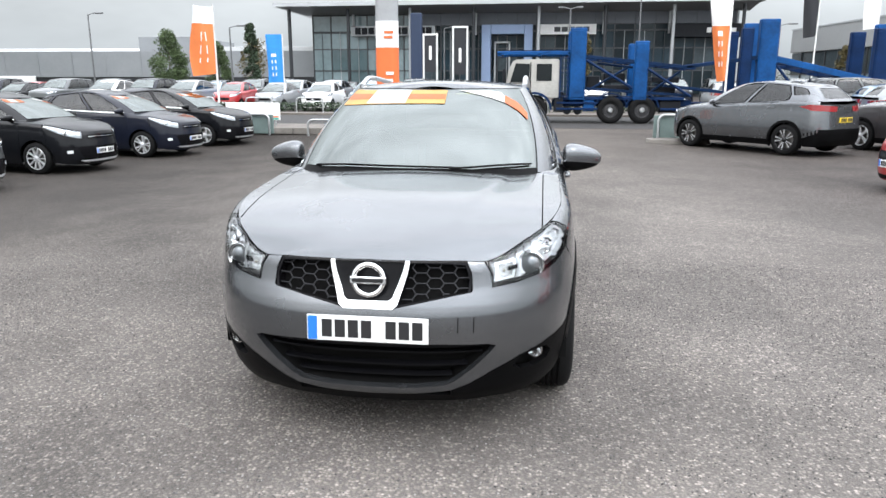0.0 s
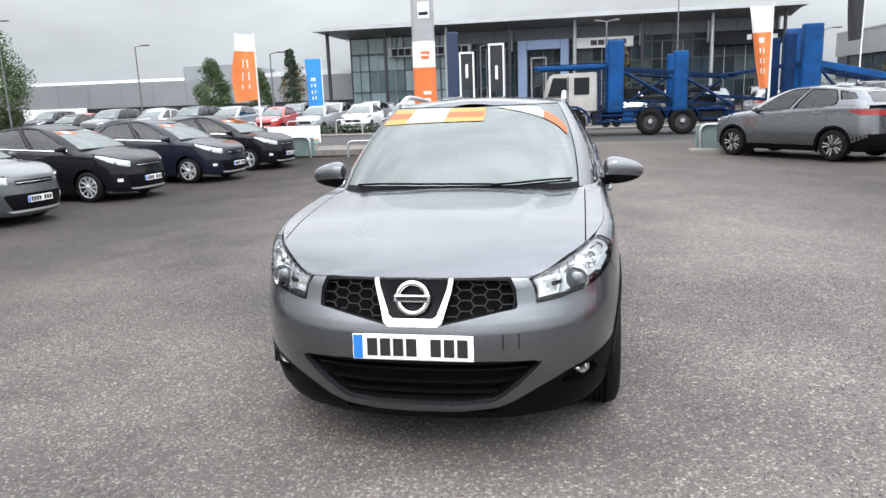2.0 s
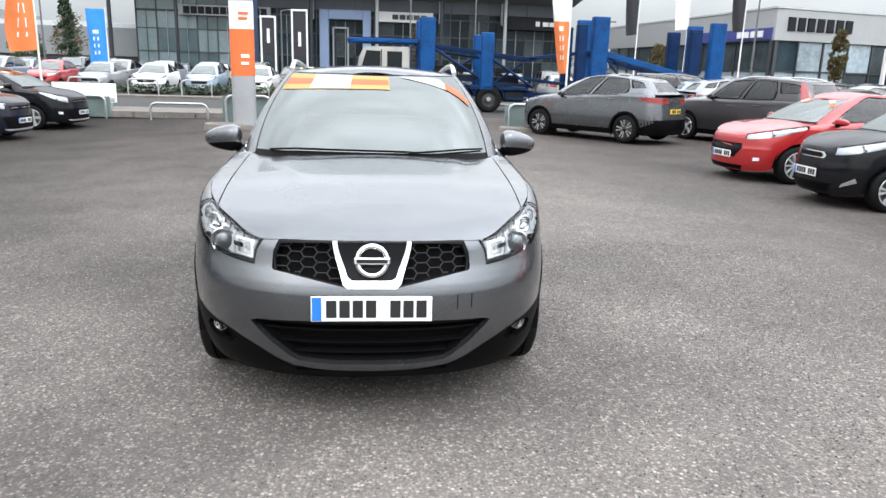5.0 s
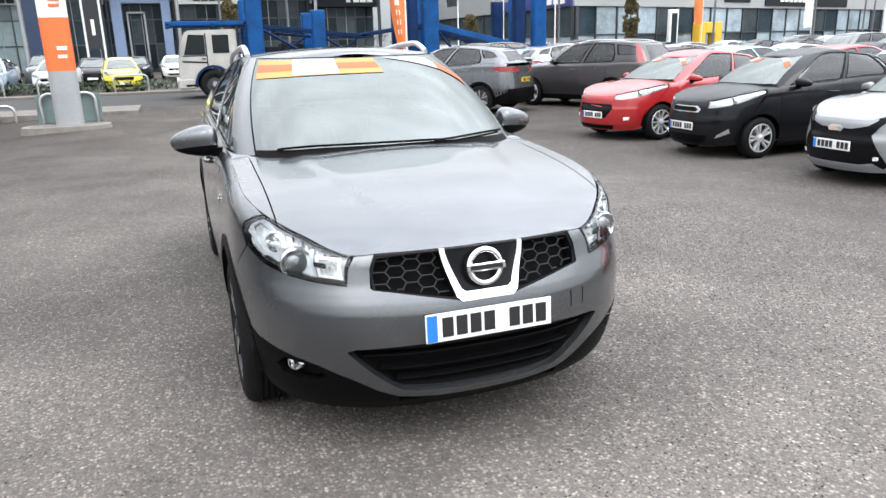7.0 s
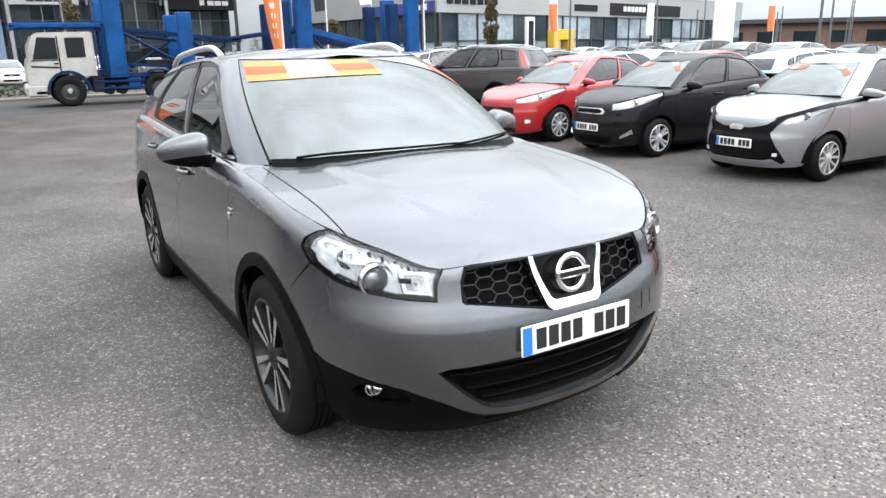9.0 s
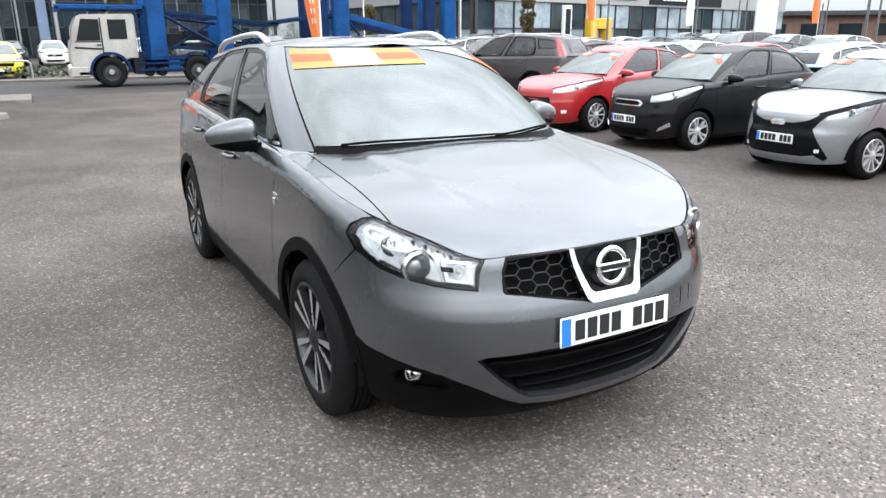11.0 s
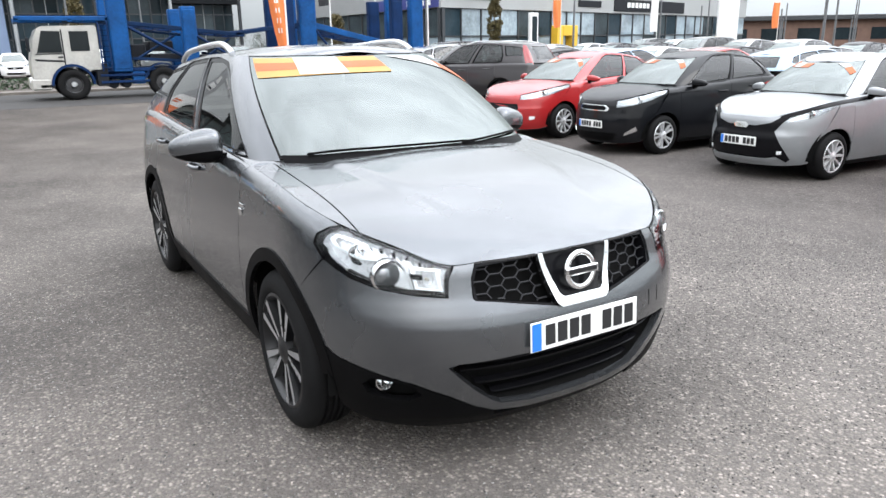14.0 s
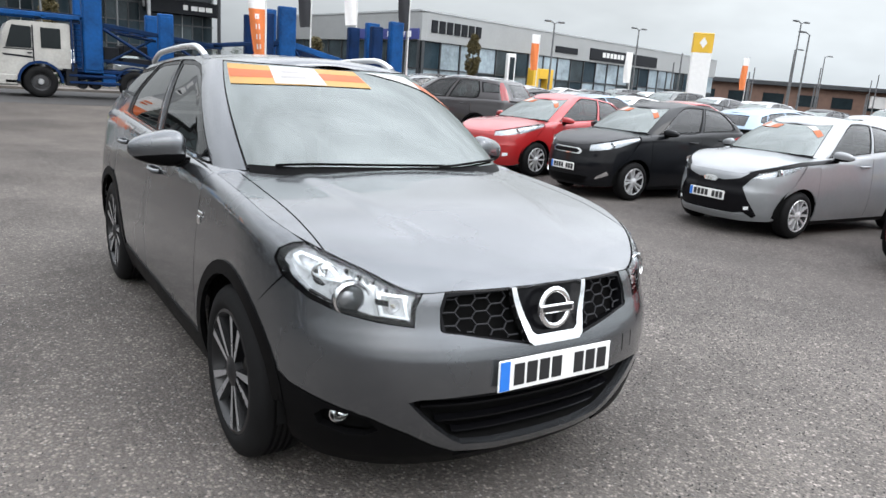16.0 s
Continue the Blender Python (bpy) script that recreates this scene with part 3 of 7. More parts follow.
def build_cabin(sh, car, body, us=0.50, ut=None, ub=None, uc=None, ud=None, clad=M_GLOSSBLACK, detail=1, v0=0.045, v1=0.90, side_glass=None, rear=True, chrome=False, seal=.022):
    """Windscreen, side windows, pillars, roof and the inside."""
    st, sv = (.05, .12) if detail else (.12, .34)
    f = sh.cabin
    side_glass = side_glass or M_SIDEGLASS
    ut = ut or us
    ws = part("windscreen", patch(f, [(-us, 0.02), (us, 0.02), (ut * .98, .985), (-ut * .98, .985)], step=st, stepv=sv, off=.0, rim=.004), M_SCREEN, car, "clear windscreen reflecting the sky")
    ws.visible_shadow = False
    g, gt = us - .035, ut - .035
    part("windscreen_border", patch(f, [(-us - .02, 0.0), (us + .02, 0.0), (ut + .01, 1.0), (-ut - .01, 1.0)], [[(-g, .05), (g, .05), (gt * .985, .955), (-gt * .985, .955)]], step=st, stepv=sv, off=-.006, rim=.008), M_GLOSSBLACK, car, "black border round the windscreen")
    ub = ub or sh.uy(2.42)
    uc = uc or sh.uy(3.45)
    ud = ud or 2.25
    w1 = [(.80, v0), (ub - .035, v0), (ub - .035, v1), (.95 + ut - us, v1), (.90 + (ut - us) * .9, v1 - .035), (.85 + (ut - us) * .75, v1 - .14), (.815 + (ut - us) * .4, v1 - .42)]
    w2 = [(ub + .045, v0), (uc - .03, v0), (uc, v0 + .06), (uc + .02, .40), (uc - .02, v1 - .05), (uc - .08, v1 - .01), (ub + .045, v1)]
    w3 = [(uc + .09, .35), (ud - .06, .42), (ud - .02, .5), (ud - .06, v1 - .16), (uc + .06, v1 - .05)]
    def grow(w, d):
        cx, cy = sum(p[0] for p in w) / len(w), sum(p[1] for p in w) / len(w)
        return [(p[0] + math.copysign(d, p[0] - cx), p[1] + math.copysign(d * 1.6, p[1] - cy)) for p in w]
    wins = [w1, w2] + ([w3] if ud - uc > .2 else [])
    for sg in (1, -1):
        outer = [(us + .012, -.02), (2.62, -.02), (2.55, 1.0), (ut + .002, 1.0)]
        part("pillar_frame", patch(f, outer, [grow(w, seal) for w in wins], step=st, stepv=sv, sign=sg, rim=.02), body, car)
        part("window_trim", patch(f, [(.70, .0), (2.5, 0.0), (2.45, .97), (.74 + ut - us, .97)], wins, step=st, stepv=sv, off=-.007, sign=sg, rim=.006), clad, car, "black window surround")
        if chrome:
            part("belt_trim", patch(f, [(.78, .005), (uc + .05, .005), (uc + .08, .03), (.78, .032)], step=st, stepv=.1, off=.004, sign=sg, rim=.004), M_CHROME, car, "chrome belt strip")
        for w in wins:
            p = part("side_window", patch(f, grow(w, .01), step=st, stepv=sv, off=-.010, sign=sg, rim=.0), side_glass, car)
            p.visible_shadow = False
    if rear:
        part("tailgate_frame", patch(f, [(2.60, -.02), (3.40, -.02), (3.45, 1.0), (2.55, 1.0)], [[(2.72, .14), (3.28, .14), (3.30, .86), (2.70, .86)]], step=st, stepv=sv, rim=.02), body, car)
        part("rear_window", patch(f, [(2.69, .09), (3.31, .09), (3.33, .91), (2.67, .91)], step=st, stepv=sv, off=-.006, rim=.004), side_glass, car)
    bm = rows_sheet(roof_rows(sh, 40 if detail else 20, 14 if detail else 6))
    part("roof", bm, body, car, smooth=60)
    # inside
    if not detail:
        part("cabin_inside", boxes((-sh.wb + .12, sh.wb - .12, sh.ycowl + .3, sh.yrb - .5, .5, sh.zcowl - .05), (-.55, .55, sh.ycowl + 1.2, sh.ycowl + 1.35, .5, sh.zcowl + .22), bevel=.03), M_TRIM, car)
        return
    yc, zc = sh.ycowl, sh.zcowl
    bm = boxes((-sh.wb + .10, sh.wb - .10, yc + .18, yc + .62, zc - .30, zc - .045), bevel=.05, segs=2)
    part("dashboard", bm, M_TRIM, car, smooth=50)
    for sg in (1, -1):
        seat_y = yc + 1.25
        bm = boxes((sg * .36 - .24, sg * .36 + .24, seat_y - .5, seat_y, .45, .62), (sg * .36 - .23, sg * .36 + .23, seat_y - .05, seat_y + .10, .55, zc + .10), bevel=.05, segs=2)
        box(bm, sg * .36 - .12, sg * .36 + .12, seat_y + .02, seat_y + .10, zc + .14, zc + .32, bevel=.035, segs=2)
        part("front_seat", bm, M_SEAT, car, smooth=50)
    if detail:
        y = yc + 2.05
        part("rear_seat", boxes((-.62, .62, y, y + .14, .55, zc + .08), bevel=.05, segs=2), M_SEAT, car, smooth=50)
        ring = [Vector((-.36 + .185 * math.cos(t), yc + .70 + .06 * math.sin(t), zc - .02 + .175 * math.sin(t))) for t in np.linspace(0, 2 * math.pi, 29)]
        part("steering_wheel", tube(ring, .014, 8), M_TRIM, car, smooth=60)


def build_shell(sh, car, R, detail=1, deep=.0):
    """The dark inner skin behind the panels' gaps, the floor pan and the wheel wells."""
    n = 90 if detail else 44
    bm = bmesh.new()
    rows = []
    for i in range(n + 1):
        s = -sh.smax + 2 * sh.smax * i / n
        y = sh.wall(s, .5).y
        zt = sh.top(abs(s)) - .012
        hole = [abs(y - yw) for yw in (sh.yf, sh.yr)]
        zb = .22
        for h_ in hole:
            if h_ < R + .06:
                zb = max(zb, R + math.sqrt(max(0, (R + .07) ** 2 - h_ ** 2)))
        zb = min(zb, zt - .06)
        row = []
        for k in range(7):
            z = zb + (zt - zb) * k / 6
            p = sh.wall(s, z)
            c = Vector((0, sh.L / 2, z))
            d = Vector((p.x, (p.y - c.y) * .45, 0)).normalized()
            row.append(p - d * (.03 + deep * sh.tab[2](abs(s)) ** .5))
        rows.append(row)
    part("inner_shell", rows_sheet(rows), M_SHELL, car, "dark inner structure", smooth=60)
    part("floor_pan", boxes((-sh.hw + .30, sh.hw - .30, .45, sh.L - .25, .20, .30), bevel=.03), M_SHELL, car)
    if not detail:
        return
    for yw in (sh.yf, sh.yr):
        for sg in (1, -1):
            bm = bmesh.new()
            ro = []
            for i in range(15):
                t = radians(-8 + 196 * i / 14)
                y, z = yw + (R + .065) * math.cos(t), R + (R + .065) * math.sin(t)
                ro.append([bm.verts.new((sg * x, y, z)) for x in (sh.hw - .05, sh.hw - .34)])
            ce = [bm.verts.new((sg * (sh.hw - .34), yw, R))]
            for a, b in zip(ro, ro[1:]):
                bm.faces.new((a[0], b[0], b[1], a[1]))
                bm.faces.new((a[1], b[1], ce[0]))
            part("wheel_well", bm, M_SHELL, car, smooth=50)


def build_panels(sh, car, body, R, Ra, yd1, yd2, yd3, clad=None, sill=0.24, claddz=0.40, bpoly=None, detail=1, hl=None, ang=145, front=None):
    """Wings, doors, quarters, sills and arches on both sides."""
    f = sh.wall
    st = .07 if detail else .2
    g = .0025
    for sg in (1, -1):
        zs = claddz if clad else sill
        def topline(y0, y1, n=8):
            return [(y0 + (y1 - y0) * i / n, sh.top(sh.sy(y0 + (y1 - y0) * i / n)) - .0004) for i in range(n + 1)]
        cut = lambda pts: [p for p in pts if p[1] > zs + .004]
        low = lambda yc, r, front: yc + (-1 if front else 1) * math.sqrt(max(0, r * r - (zs - R) ** 2))
        yh = hl or sh.yhl2
        w_arc = cut(arc(sh.yf, R, Ra, ang, -60, 18))
        wing = [(yh + .01, f(sh.sy(yh), .8) and sh.top(sh.sy(yh + .01)) - g)] + topline(yh + .08, yd1 - g, 9)
        if low(sh.yf, Ra, False) < yd1 - g - .005:
            wing += [(yd1 - g, zs), (low(sh.yf, Ra, False), zs)]
        else:
            w_arc = [p for p in w_arc if p[0] < yd1 - .01]
            wing += [(yd1 - g, w_arc[-1][1])]
        wing += w_arc[::-1]
        wing = sh.D(wing) + (front or sh.D([(yh + .002, sh.top(sh.sy(yh)) - .042)]))
        part("front_wing", patch(f, wing, step=st, stepv=st / 3, sign=sg), body, car)
        d1 = [(yd1 + g, zs), (yd2 - g, zs)] + topline(yd1 + g, yd2 - g)[::-1]
        if low(sh.yf, Ra, False) > yd1:
            a_ = [p for p in cut(arc(sh.yf, R, Ra, 60, -60, 16)) if p[0] > yd1 + .01]
            d1 = [(yd1 + g, a_[0][1])] + a_ + [(low(sh.yf, Ra, False), zs), (yd2 - g, zs)] + topline(yd1 + g, yd2 - g)[::-1]
        dr = part("front_door", patch(f, sh.D(d1), step=st, sign=sg), body, car)
        door_handle(sh, dr, yd2 - .20, sh.top(sh.sy(yd2)) - .16, sg, body)
        if yd3:
            lo = low(sh.yr, Ra, True)
            ra_ = [p for p in cut(arc(sh.yr, R, Ra, 225, 100, 14)) if p[0] < yd3 - .01]
            d2 = [(yd2 + g, zs), (lo, zs)] + ra_ + [(yd3 - g, ra_[-1][1] + .01)] + topline(yd2 + g, yd3 - g)[::-1]
            dr = part("rear_door", patch(f, sh.D(d2), step=st, sign=sg), body, car)
            door_handle(sh, dr, yd3 - .24, sh.top(sh.sy(yd3)) - .15, sg, body)
        y3 = yd3 or yd2
        if yd3:
            qa = [p for p in arc(sh.yr, R, Ra, 150, 8, 14) if p[0] > y3 + .01]
            q0 = [(y3 + g, qa[0][1] + .004)]
        else:
            lo = low(sh.yr, Ra, True)
            qa = cut(arc(sh.yr, R, Ra, 225, 8, 18))
            q0 = [(y3 + g, zs), (lo, zs)]
        zq = qa[-1][1]
        quarter = q0 + qa + [(sh.L - .16, zq + .12), (sh.L - .16, sh.top(sh.sy(sh.L - .16)) - g)] + topline(y3 + g, sh.L - .2, 7)[::-1]
        part("rear_quarter", patch(f, sh.D(quarter), step=st, sign=sg), body, car)
        if clad:
            arcf = arc(sh.yf, R, Ra, 173, -25, 22)
            arco = arc(sh.yf, R, Ra - .055, -25, 173, 22)
            part("arch_cladding", patch(f, sh.D([p for p in arcf + arco]), step=st, sign=sg, off=.005, rim=.02), clad, car, "black plastic arch trim")
            part("arch_cladding", patch(f, sh.D(arc(sh.yr, R, Ra, 205, -25, 22) + arc(sh.yr, R, Ra - .055, -25, 205, 22)), step=st, sign=sg, off=.005, rim=.02), clad, car, "black plastic arch trim")
            ya, yb = sh.yf + math.sqrt(Ra ** 2 - (R - sill) ** 2) + .004, sh.yr - math.sqrt(Ra ** 2 - (R - sill) ** 2) - .004
            part("sill_cladding", patch(f, sh.D([(ya, sill), (yb, sill), (yb + .02, claddz), (ya - .02, claddz)]), step=st, sign=sg, off=.006), clad, car, "black plastic sill trim")
        else:
            ya, yb = sh.yf + math.sqrt(max(.01, Ra ** 2 - (R - sill) ** 2)), sh.yr - math.sqrt(max(.01, Ra ** 2 - (R - sill) ** 2))
            part("sill", patch(f, sh.D([(ya + .02, sill - .05), (yb - .02, sill - .05), (yb, sill - .004), (ya, sill - .004)]), step=st, sign=sg), M_PLASTIC, car)


def door_handle(sh, door, y, z, sg, body):
    pts = [sh.wall(sg * sh.sy(y + d), z) + Vector((sg * o, 0, 0)) for d, o in ((-.10, .004), (-.08, .026), (0, .034), (.08, .026), (.10, .004))]
    part("door_handle", tube(pts, .013, 8), body, door, smooth=60)


def shoulder(sh, car, body, n=44, m=6):
    """The strip between the body side's upper edge and the windows' foot, from the bonnet to the tail."""
    for sg in (1, -1):
        rows = []
        for i in range(n + 1):
            u = .42 + (2.62 - .42) * (i / n) ** 1.5
            b = sh.cabin(u, -.02)
            y = max(b.y, sh.ycowl * sh.back - .02)
            s = sh.sy(min(y, sh.L * .965))
            t = sh.wall(s, sh.top(s) - .002)
            e = min(1, (u - .42) / .16)
            drop = -.034 * (1 - e * e * (3 - 2 * e))
            rows.append([Vector((sg * (t.x + (b.x - t.x) * k / m), t.y + (b.y - t.y) * k / m, t.z + (b.z - t.z) * k / m + drop + .008 * math.sin(math.pi * k / m))) for k in range(m + 1)])
        part("shoulder_panel", rows_sheet(rows), body, car, smooth=60)


def bonnet(sh, car, body, xs, n=34, m=30):
    """The bonnet and the two wing tops beside it, parted by a narrow gap over a dark inner skin."""
    rows = hood_rows(sh, n, m)
    for nm, lo, hi in (("bonnet", -xs + .003, xs - .003), ("wing_top", xs + .003, 9), ("wing_top", -9, -xs - .003)):
        bm = rows_sheet(rows)
        for x, no in ((lo, 1), (hi, -1)):
            bmesh.ops.bisect_plane(bm, geom=bm.verts[:] + bm.edges[:] + bm.faces[:], plane_co=(x, 0, 0), plane_no=(no, 0, 0), clear_inner=True)
        rim_edges = [e for e in bm.edges if e.is_boundary and (nm == "bonnet")]
        ext = bmesh.ops.extrude_edge_only(bm, edges=rim_edges)
        for v in [v for v in ext["geom"] if isinstance(v, bmesh.types.BMVert)]:
            v.co += Vector((-.004 if v.co.x > xs - .01 else .004 if v.co.x < -xs + .01 else 0, .004, -.014))
        part(nm, bm, body, car, smooth=60)
    part("bonnet_liner", rows_sheet([[p - Vector((0, 0, .012)) for p in r] for r in hood_rows(sh, 20, 14, inset=.01)[1:]]), M_SHELL, car, smooth=60)


def hex_grille(sh, parent, outline, x0, x1, z0, z1, off, size=.050, bar=.0036, sign=1):
    """A honeycomb of bars inside an opening."""
    bm = bmesh.new()
    dx, dz = size * 1.5, size * .42
    inside = lambda x, z: point_in((x, z), outline)
    row = 0
    z = z0
    done = set()
    while z < z1 + dz:
        x = x0 + (dx * .78 if row % 2 else 0)
        while x < x1 + dx:
            h = [(x - dx * .5, z), (x - dx * .28, z + dz), (x + dx * .28, z + dz), (x + dx * .5, z), (x + dx * .28, z - dz), (x - dx * .28, z - dz)]
            for a, b in zip(h, h[1:] + h[:1]):
                key = tuple(sorted([(round(a[0], 2), round(a[1], 2)), (round(b[0], 2), round(b[1], 2))]))
                if key in done or not (inside(*a) or inside(*b)):
                    continue
                done.add(key)
                a, b = [v if inside(*v) else meet(v, w, inside) for v, w in ((a, b), (b, a))]
                p, q = [sh.wall(sign * sh.sx(v[0]), v[1]) + Vector((0, -off, 0)) for v in (a, b)]
                tube([p, q], bar, 4, bm)
            x += dx * 1.56
        z += dz
        row += 1
    return bm


def meet(out, home, inside):
    """The place on the way from out to home at which the outline is crossed."""
    lo, hi = 0.0, 1.0
    for _ in range(8):
        m = (lo + hi) / 2
        if inside(out[0] + (home[0] - out[0]) * m, out[1] + (home[1] - out[1]) * m):
            hi = m
        else:
            lo = m
    return out[0] + (home[0] - out[0]) * hi, out[1] + (home[1] - out[1]) * hi


def point_in(p, poly):
    x, y = p
    c = False
    for (x1, y1), (x2, y2) in zip(poly, poly[1:] + poly[:1]):
        if (y1 > y) != (y2 > y) and x < (x2 - x1) * (y - y1) / (y2 - y1) + x1:
            c = not c
    return c


def build_main_car():
    car = thing("car", label="grey metallic crossover with windscreen stickers, parked on tarmac", category="car")
    sh = Shape(yt0=1.90, at=.40, bow=.86, a=.86, square=1.0, zt0=1.54, ztm=1.585, crown=.045, drop=.034)
    sh.back = 1.205
    sh.dome, sh.edge = .014, .034
    R, Ra = .347, .445
    sh.yf, sh.yr = .860, 3.495
    body = M_GREY
    f = sh.wall
    build_shell(sh, car, R + .02, deep=.11)
    build_panels(sh, car, body, R, Ra, 1.335, 2.40, 3.34, clad=M_PLASTIC, sill=.215, claddz=.36, hl=.388, ang=127, front=sh.F([(.8185, .847), (.836, .895), (.830, .932), (.811, .957), (.797, sh.top(sh.sx(.797)) - .001)]))
    build_cabin(sh, car, body, us=.508, ut=.655, chrome=True, uc=sh.uy(3.28), seal=.036)
    shoulder(sh, car, body)

    # bonnet
    bonnet(sh, car, body, .715, 46, 68)
    for sg in (1, -1):
        part("washer_jet", boxes((sg * .42 - .014, sg * .42 + .014, .93, .955, 1.052, 1.064), bevel=.004), M_PLASTIC, car)

    # front bumper with its openings
    gr_low = [(.108, .662), (.17, .675), (.27, .695), (.36, .712), (.428, .722)]
    hl_low = [(.512, .737), (.60, .748), (.69, .768), (.76, .797), (.815, .845)]
    hl_low2 = [(.509, .741), (.60, .752), (.69, .772), (.758, .801), (.812, .848), (.8305, .895), (.8245, .93), (.806, .954), (.792, sh.top(sh.sx(.792)) - .003)]
    hl_top = [(x, sh.top(sh.sx(x)) - .0025) for x in (.77, .735, .70, .66, .62, .58, .54, .509)]
    end = arc(sh.yf, R, Ra, 127, 157, 10)
    base = [(.72, .462), (.62, .425), (.52, .365), (.44, .312), (.36, .276), (.20, .256), (0, .25)]
    right = sh.F([(0, .655)] + gr_low + [(.436, .73), (.434, sh.top(sh.sx(.434)) - .003), (.470, sh.top(sh.sx(.47)) - .003), (.504, sh.top(sh.sx(.504)) - .003)] + hl_low) + sh.D(end) + sh.F([(.80, .495)] + base)
    ring = right + [(-a, b) for a, b in right[::-1][1:-1]]
    ring = ring[::-1]
    in_r = [(.30, .512), (.50, .502), (.532, .490), (.506, .456), (.44, .383), (.375, .327), (.335, .305), (.20, .290), (0, .287)]
    intake = sh.F(in_r + [(-x, z) for x, z in in_r[::-1][1:]])
    part("front_bumper", patch(f, ring, [intake], step=.05, stepv=.05, rim=.03), body, car)
    part("lower_grille_back", patch(f, [(s_ * 1.015, .39 + (z_ - .39) * 1.06) for s_, z_ in intake], step=.08, off=-.10, rim=-.095), M_SHELL, car)
    for z, x in ((.448, .488), (.382, .428), (.33, .36)):
        part("lower_grille_bar", patch(f, sh.F([(-x, z - .004), (x, z - .004), (x + .005, z + .004), (-x - .005, z + .004)]), step=.06, stepv=.01, off=-.040, rim=.03), M_GLOSSBLACK, car)
    part("lower_grille_strip", patch(f, sh.F([(-.30, .512), (.30, .512), (.507, .502), (.520, .487), (-.520, .487), (-.507, .502)]), step=.06, stepv=.012, off=-.02, rim=.05), M_GLOSSBLACK, car)
    for sg in (1, -1):
        cl = sh.F([(.36, .272), (.44, .308), (.52, .361), (.62, .421), (.72, .458), (.80, .491)]) + sh.D(arc(sh.yf, R, Ra, 157, 186, 8)) + sh.F([(.805, .262), (.74, .222), (.60, .207), (.45, .215), (.36, .24)])
        fog = [(.60, .375), (.625, .42), (.665, .443), (.72, .435), (.745, .40), (.735, .365), (.68, .345), (.63, .35)]
        cb = part("corner_cladding", patch(f, cl[::-1], [sh.F(fog)], step=.05, sign=sg, off=.002, rim=.03), M_PLASTIC, car, "black plastic bumper corner")
        part("fog_recess", patch(f, sh.F([(.59, .36), (.615, .43), (.665, .452), (.73, .443), (.755, .40), (.745, .35), (.68, .335), (.62, .34)][::-1]), step=.05, sign=sg, off=-.05, rim=0), M_SHELL, cb)
        c = f(sg * sh.sx(.688), .41) + Vector((sg * -.012, .035, 0))
        mm = Matrix.Translation(c) @ Matrix.Rotation(sg * radians(14), 4, "Z")
        fl = part("fog_lamp", lathe([(.033, .02), (.034, -.010), (.030, -.012), (.025, -.002), (.015, .012), (0.0, .016)], 24, "y", mm), M_CHROME, car, "round chrome fog lamp", smooth=50)
        part("fog_lens", lathe([(.031, -.006), (.024, -.012), (.013, -.016), (0.0, -.018)], 24, "y", mm), M_LENS, fl, smooth=60)

    part("lower_lip", patch(f, sh.F([(-.60, .202), (-.45, .211), (-.36, .236), (-.2, .246), (.2, .246), (.36, .236), (.45, .211), (.60, .202), (.45, .19), (-.45, .19)][::-1]), step=.07, off=-.004, rim=.04), M_PLASTIC, car)

    # upper grille
    gout = [(-.428, .722), (-.36, .712), (-.27, .695), (-.17, .675), (-.108, .662), (.108, .662), (.17, .675), (.27, .695), (.36, .712), (.428, .722), (.436, .78), (.428, .842), (.36, .849), (.2, .854), (-.2, .854), (-.36, .849), (-.428, .842), (-.436, .78)]
    part("grille_back", patch(f, sh.F([(x * 1.01, z + (.004 if z > .78 else -.004)) for x, z in gout]), step=.08, off=-.06, rim=0), M_SHELL, car)
    inner = [(x * .975, .757 + (z - .757) * .90) for x, z in gout]
    part("grille_frame", patch(f, sh.F(gout), [sh.F(inner)], step=.06, off=-.006, rim=.05), M_GLOSSBLACK, car)
    for sg in (1, -1):
        half = [(x, z) for x, z in inner if x > 0]
        poly = [(.13, .655)] + half + [(.19, .86)]
        part("grille_mesh", hex_grille(sh, car, poly, .16, .44, .672, .86, -.022, sign=sg), M_GRILLE, car, smooth=50)
    part("grille_centre", patch(f, sh.F([(-.105, .668), (.105, .668), (.165, .845), (-.165, .845)]), step=.06, off=-.012, rim=.03), M_GLOSSBLACK, car)
    vv = [(-.180, .852), (-.160, .852), (-.104, .702), (-.086, .689), (.086, .689), (.104, .702), (.160, .852), (.180, .852), (.124, .674), (.104, .658), (-.104, .658), (-.124, .674)]
    part("chrome_v", patch(f, sh.F(vv), step=.04, stepv=.03, off=.013, rim=.03), M_CHROME, car, "chrome V-shaped grille trim")
    em = Matrix.Translation((0, -.004, .778)) @ Matrix.Rotation(radians(-8), 4, "X")
    bm = bmesh.new()
    ringp = [(.064 + .011 * math.cos(t), .008 * math.sin(t)) for t in np.linspace(0, 2 * math.pi, 13)]
    lathe(ringp, 40, "y", em, bm)
    eb = part("emblem", bm, M_CHROME, car, "round chrome emblem with a bar", smooth=60)
    part("emblem_bar", boxes((-.078, .078, -.016, -.002, -.015, .015), bevel=.004), M_CHROME, eb).matrix_basis = em
    part("emblem_band", boxes((-.066, .066, -.0175, -.012, -.008, .008)), M_ALLOYDARK, eb).matrix_basis = em
    plate(car, Matrix.Translation((0, -.046, .576)) @ Matrix.Rotation(radians(-3), 4, "X"))
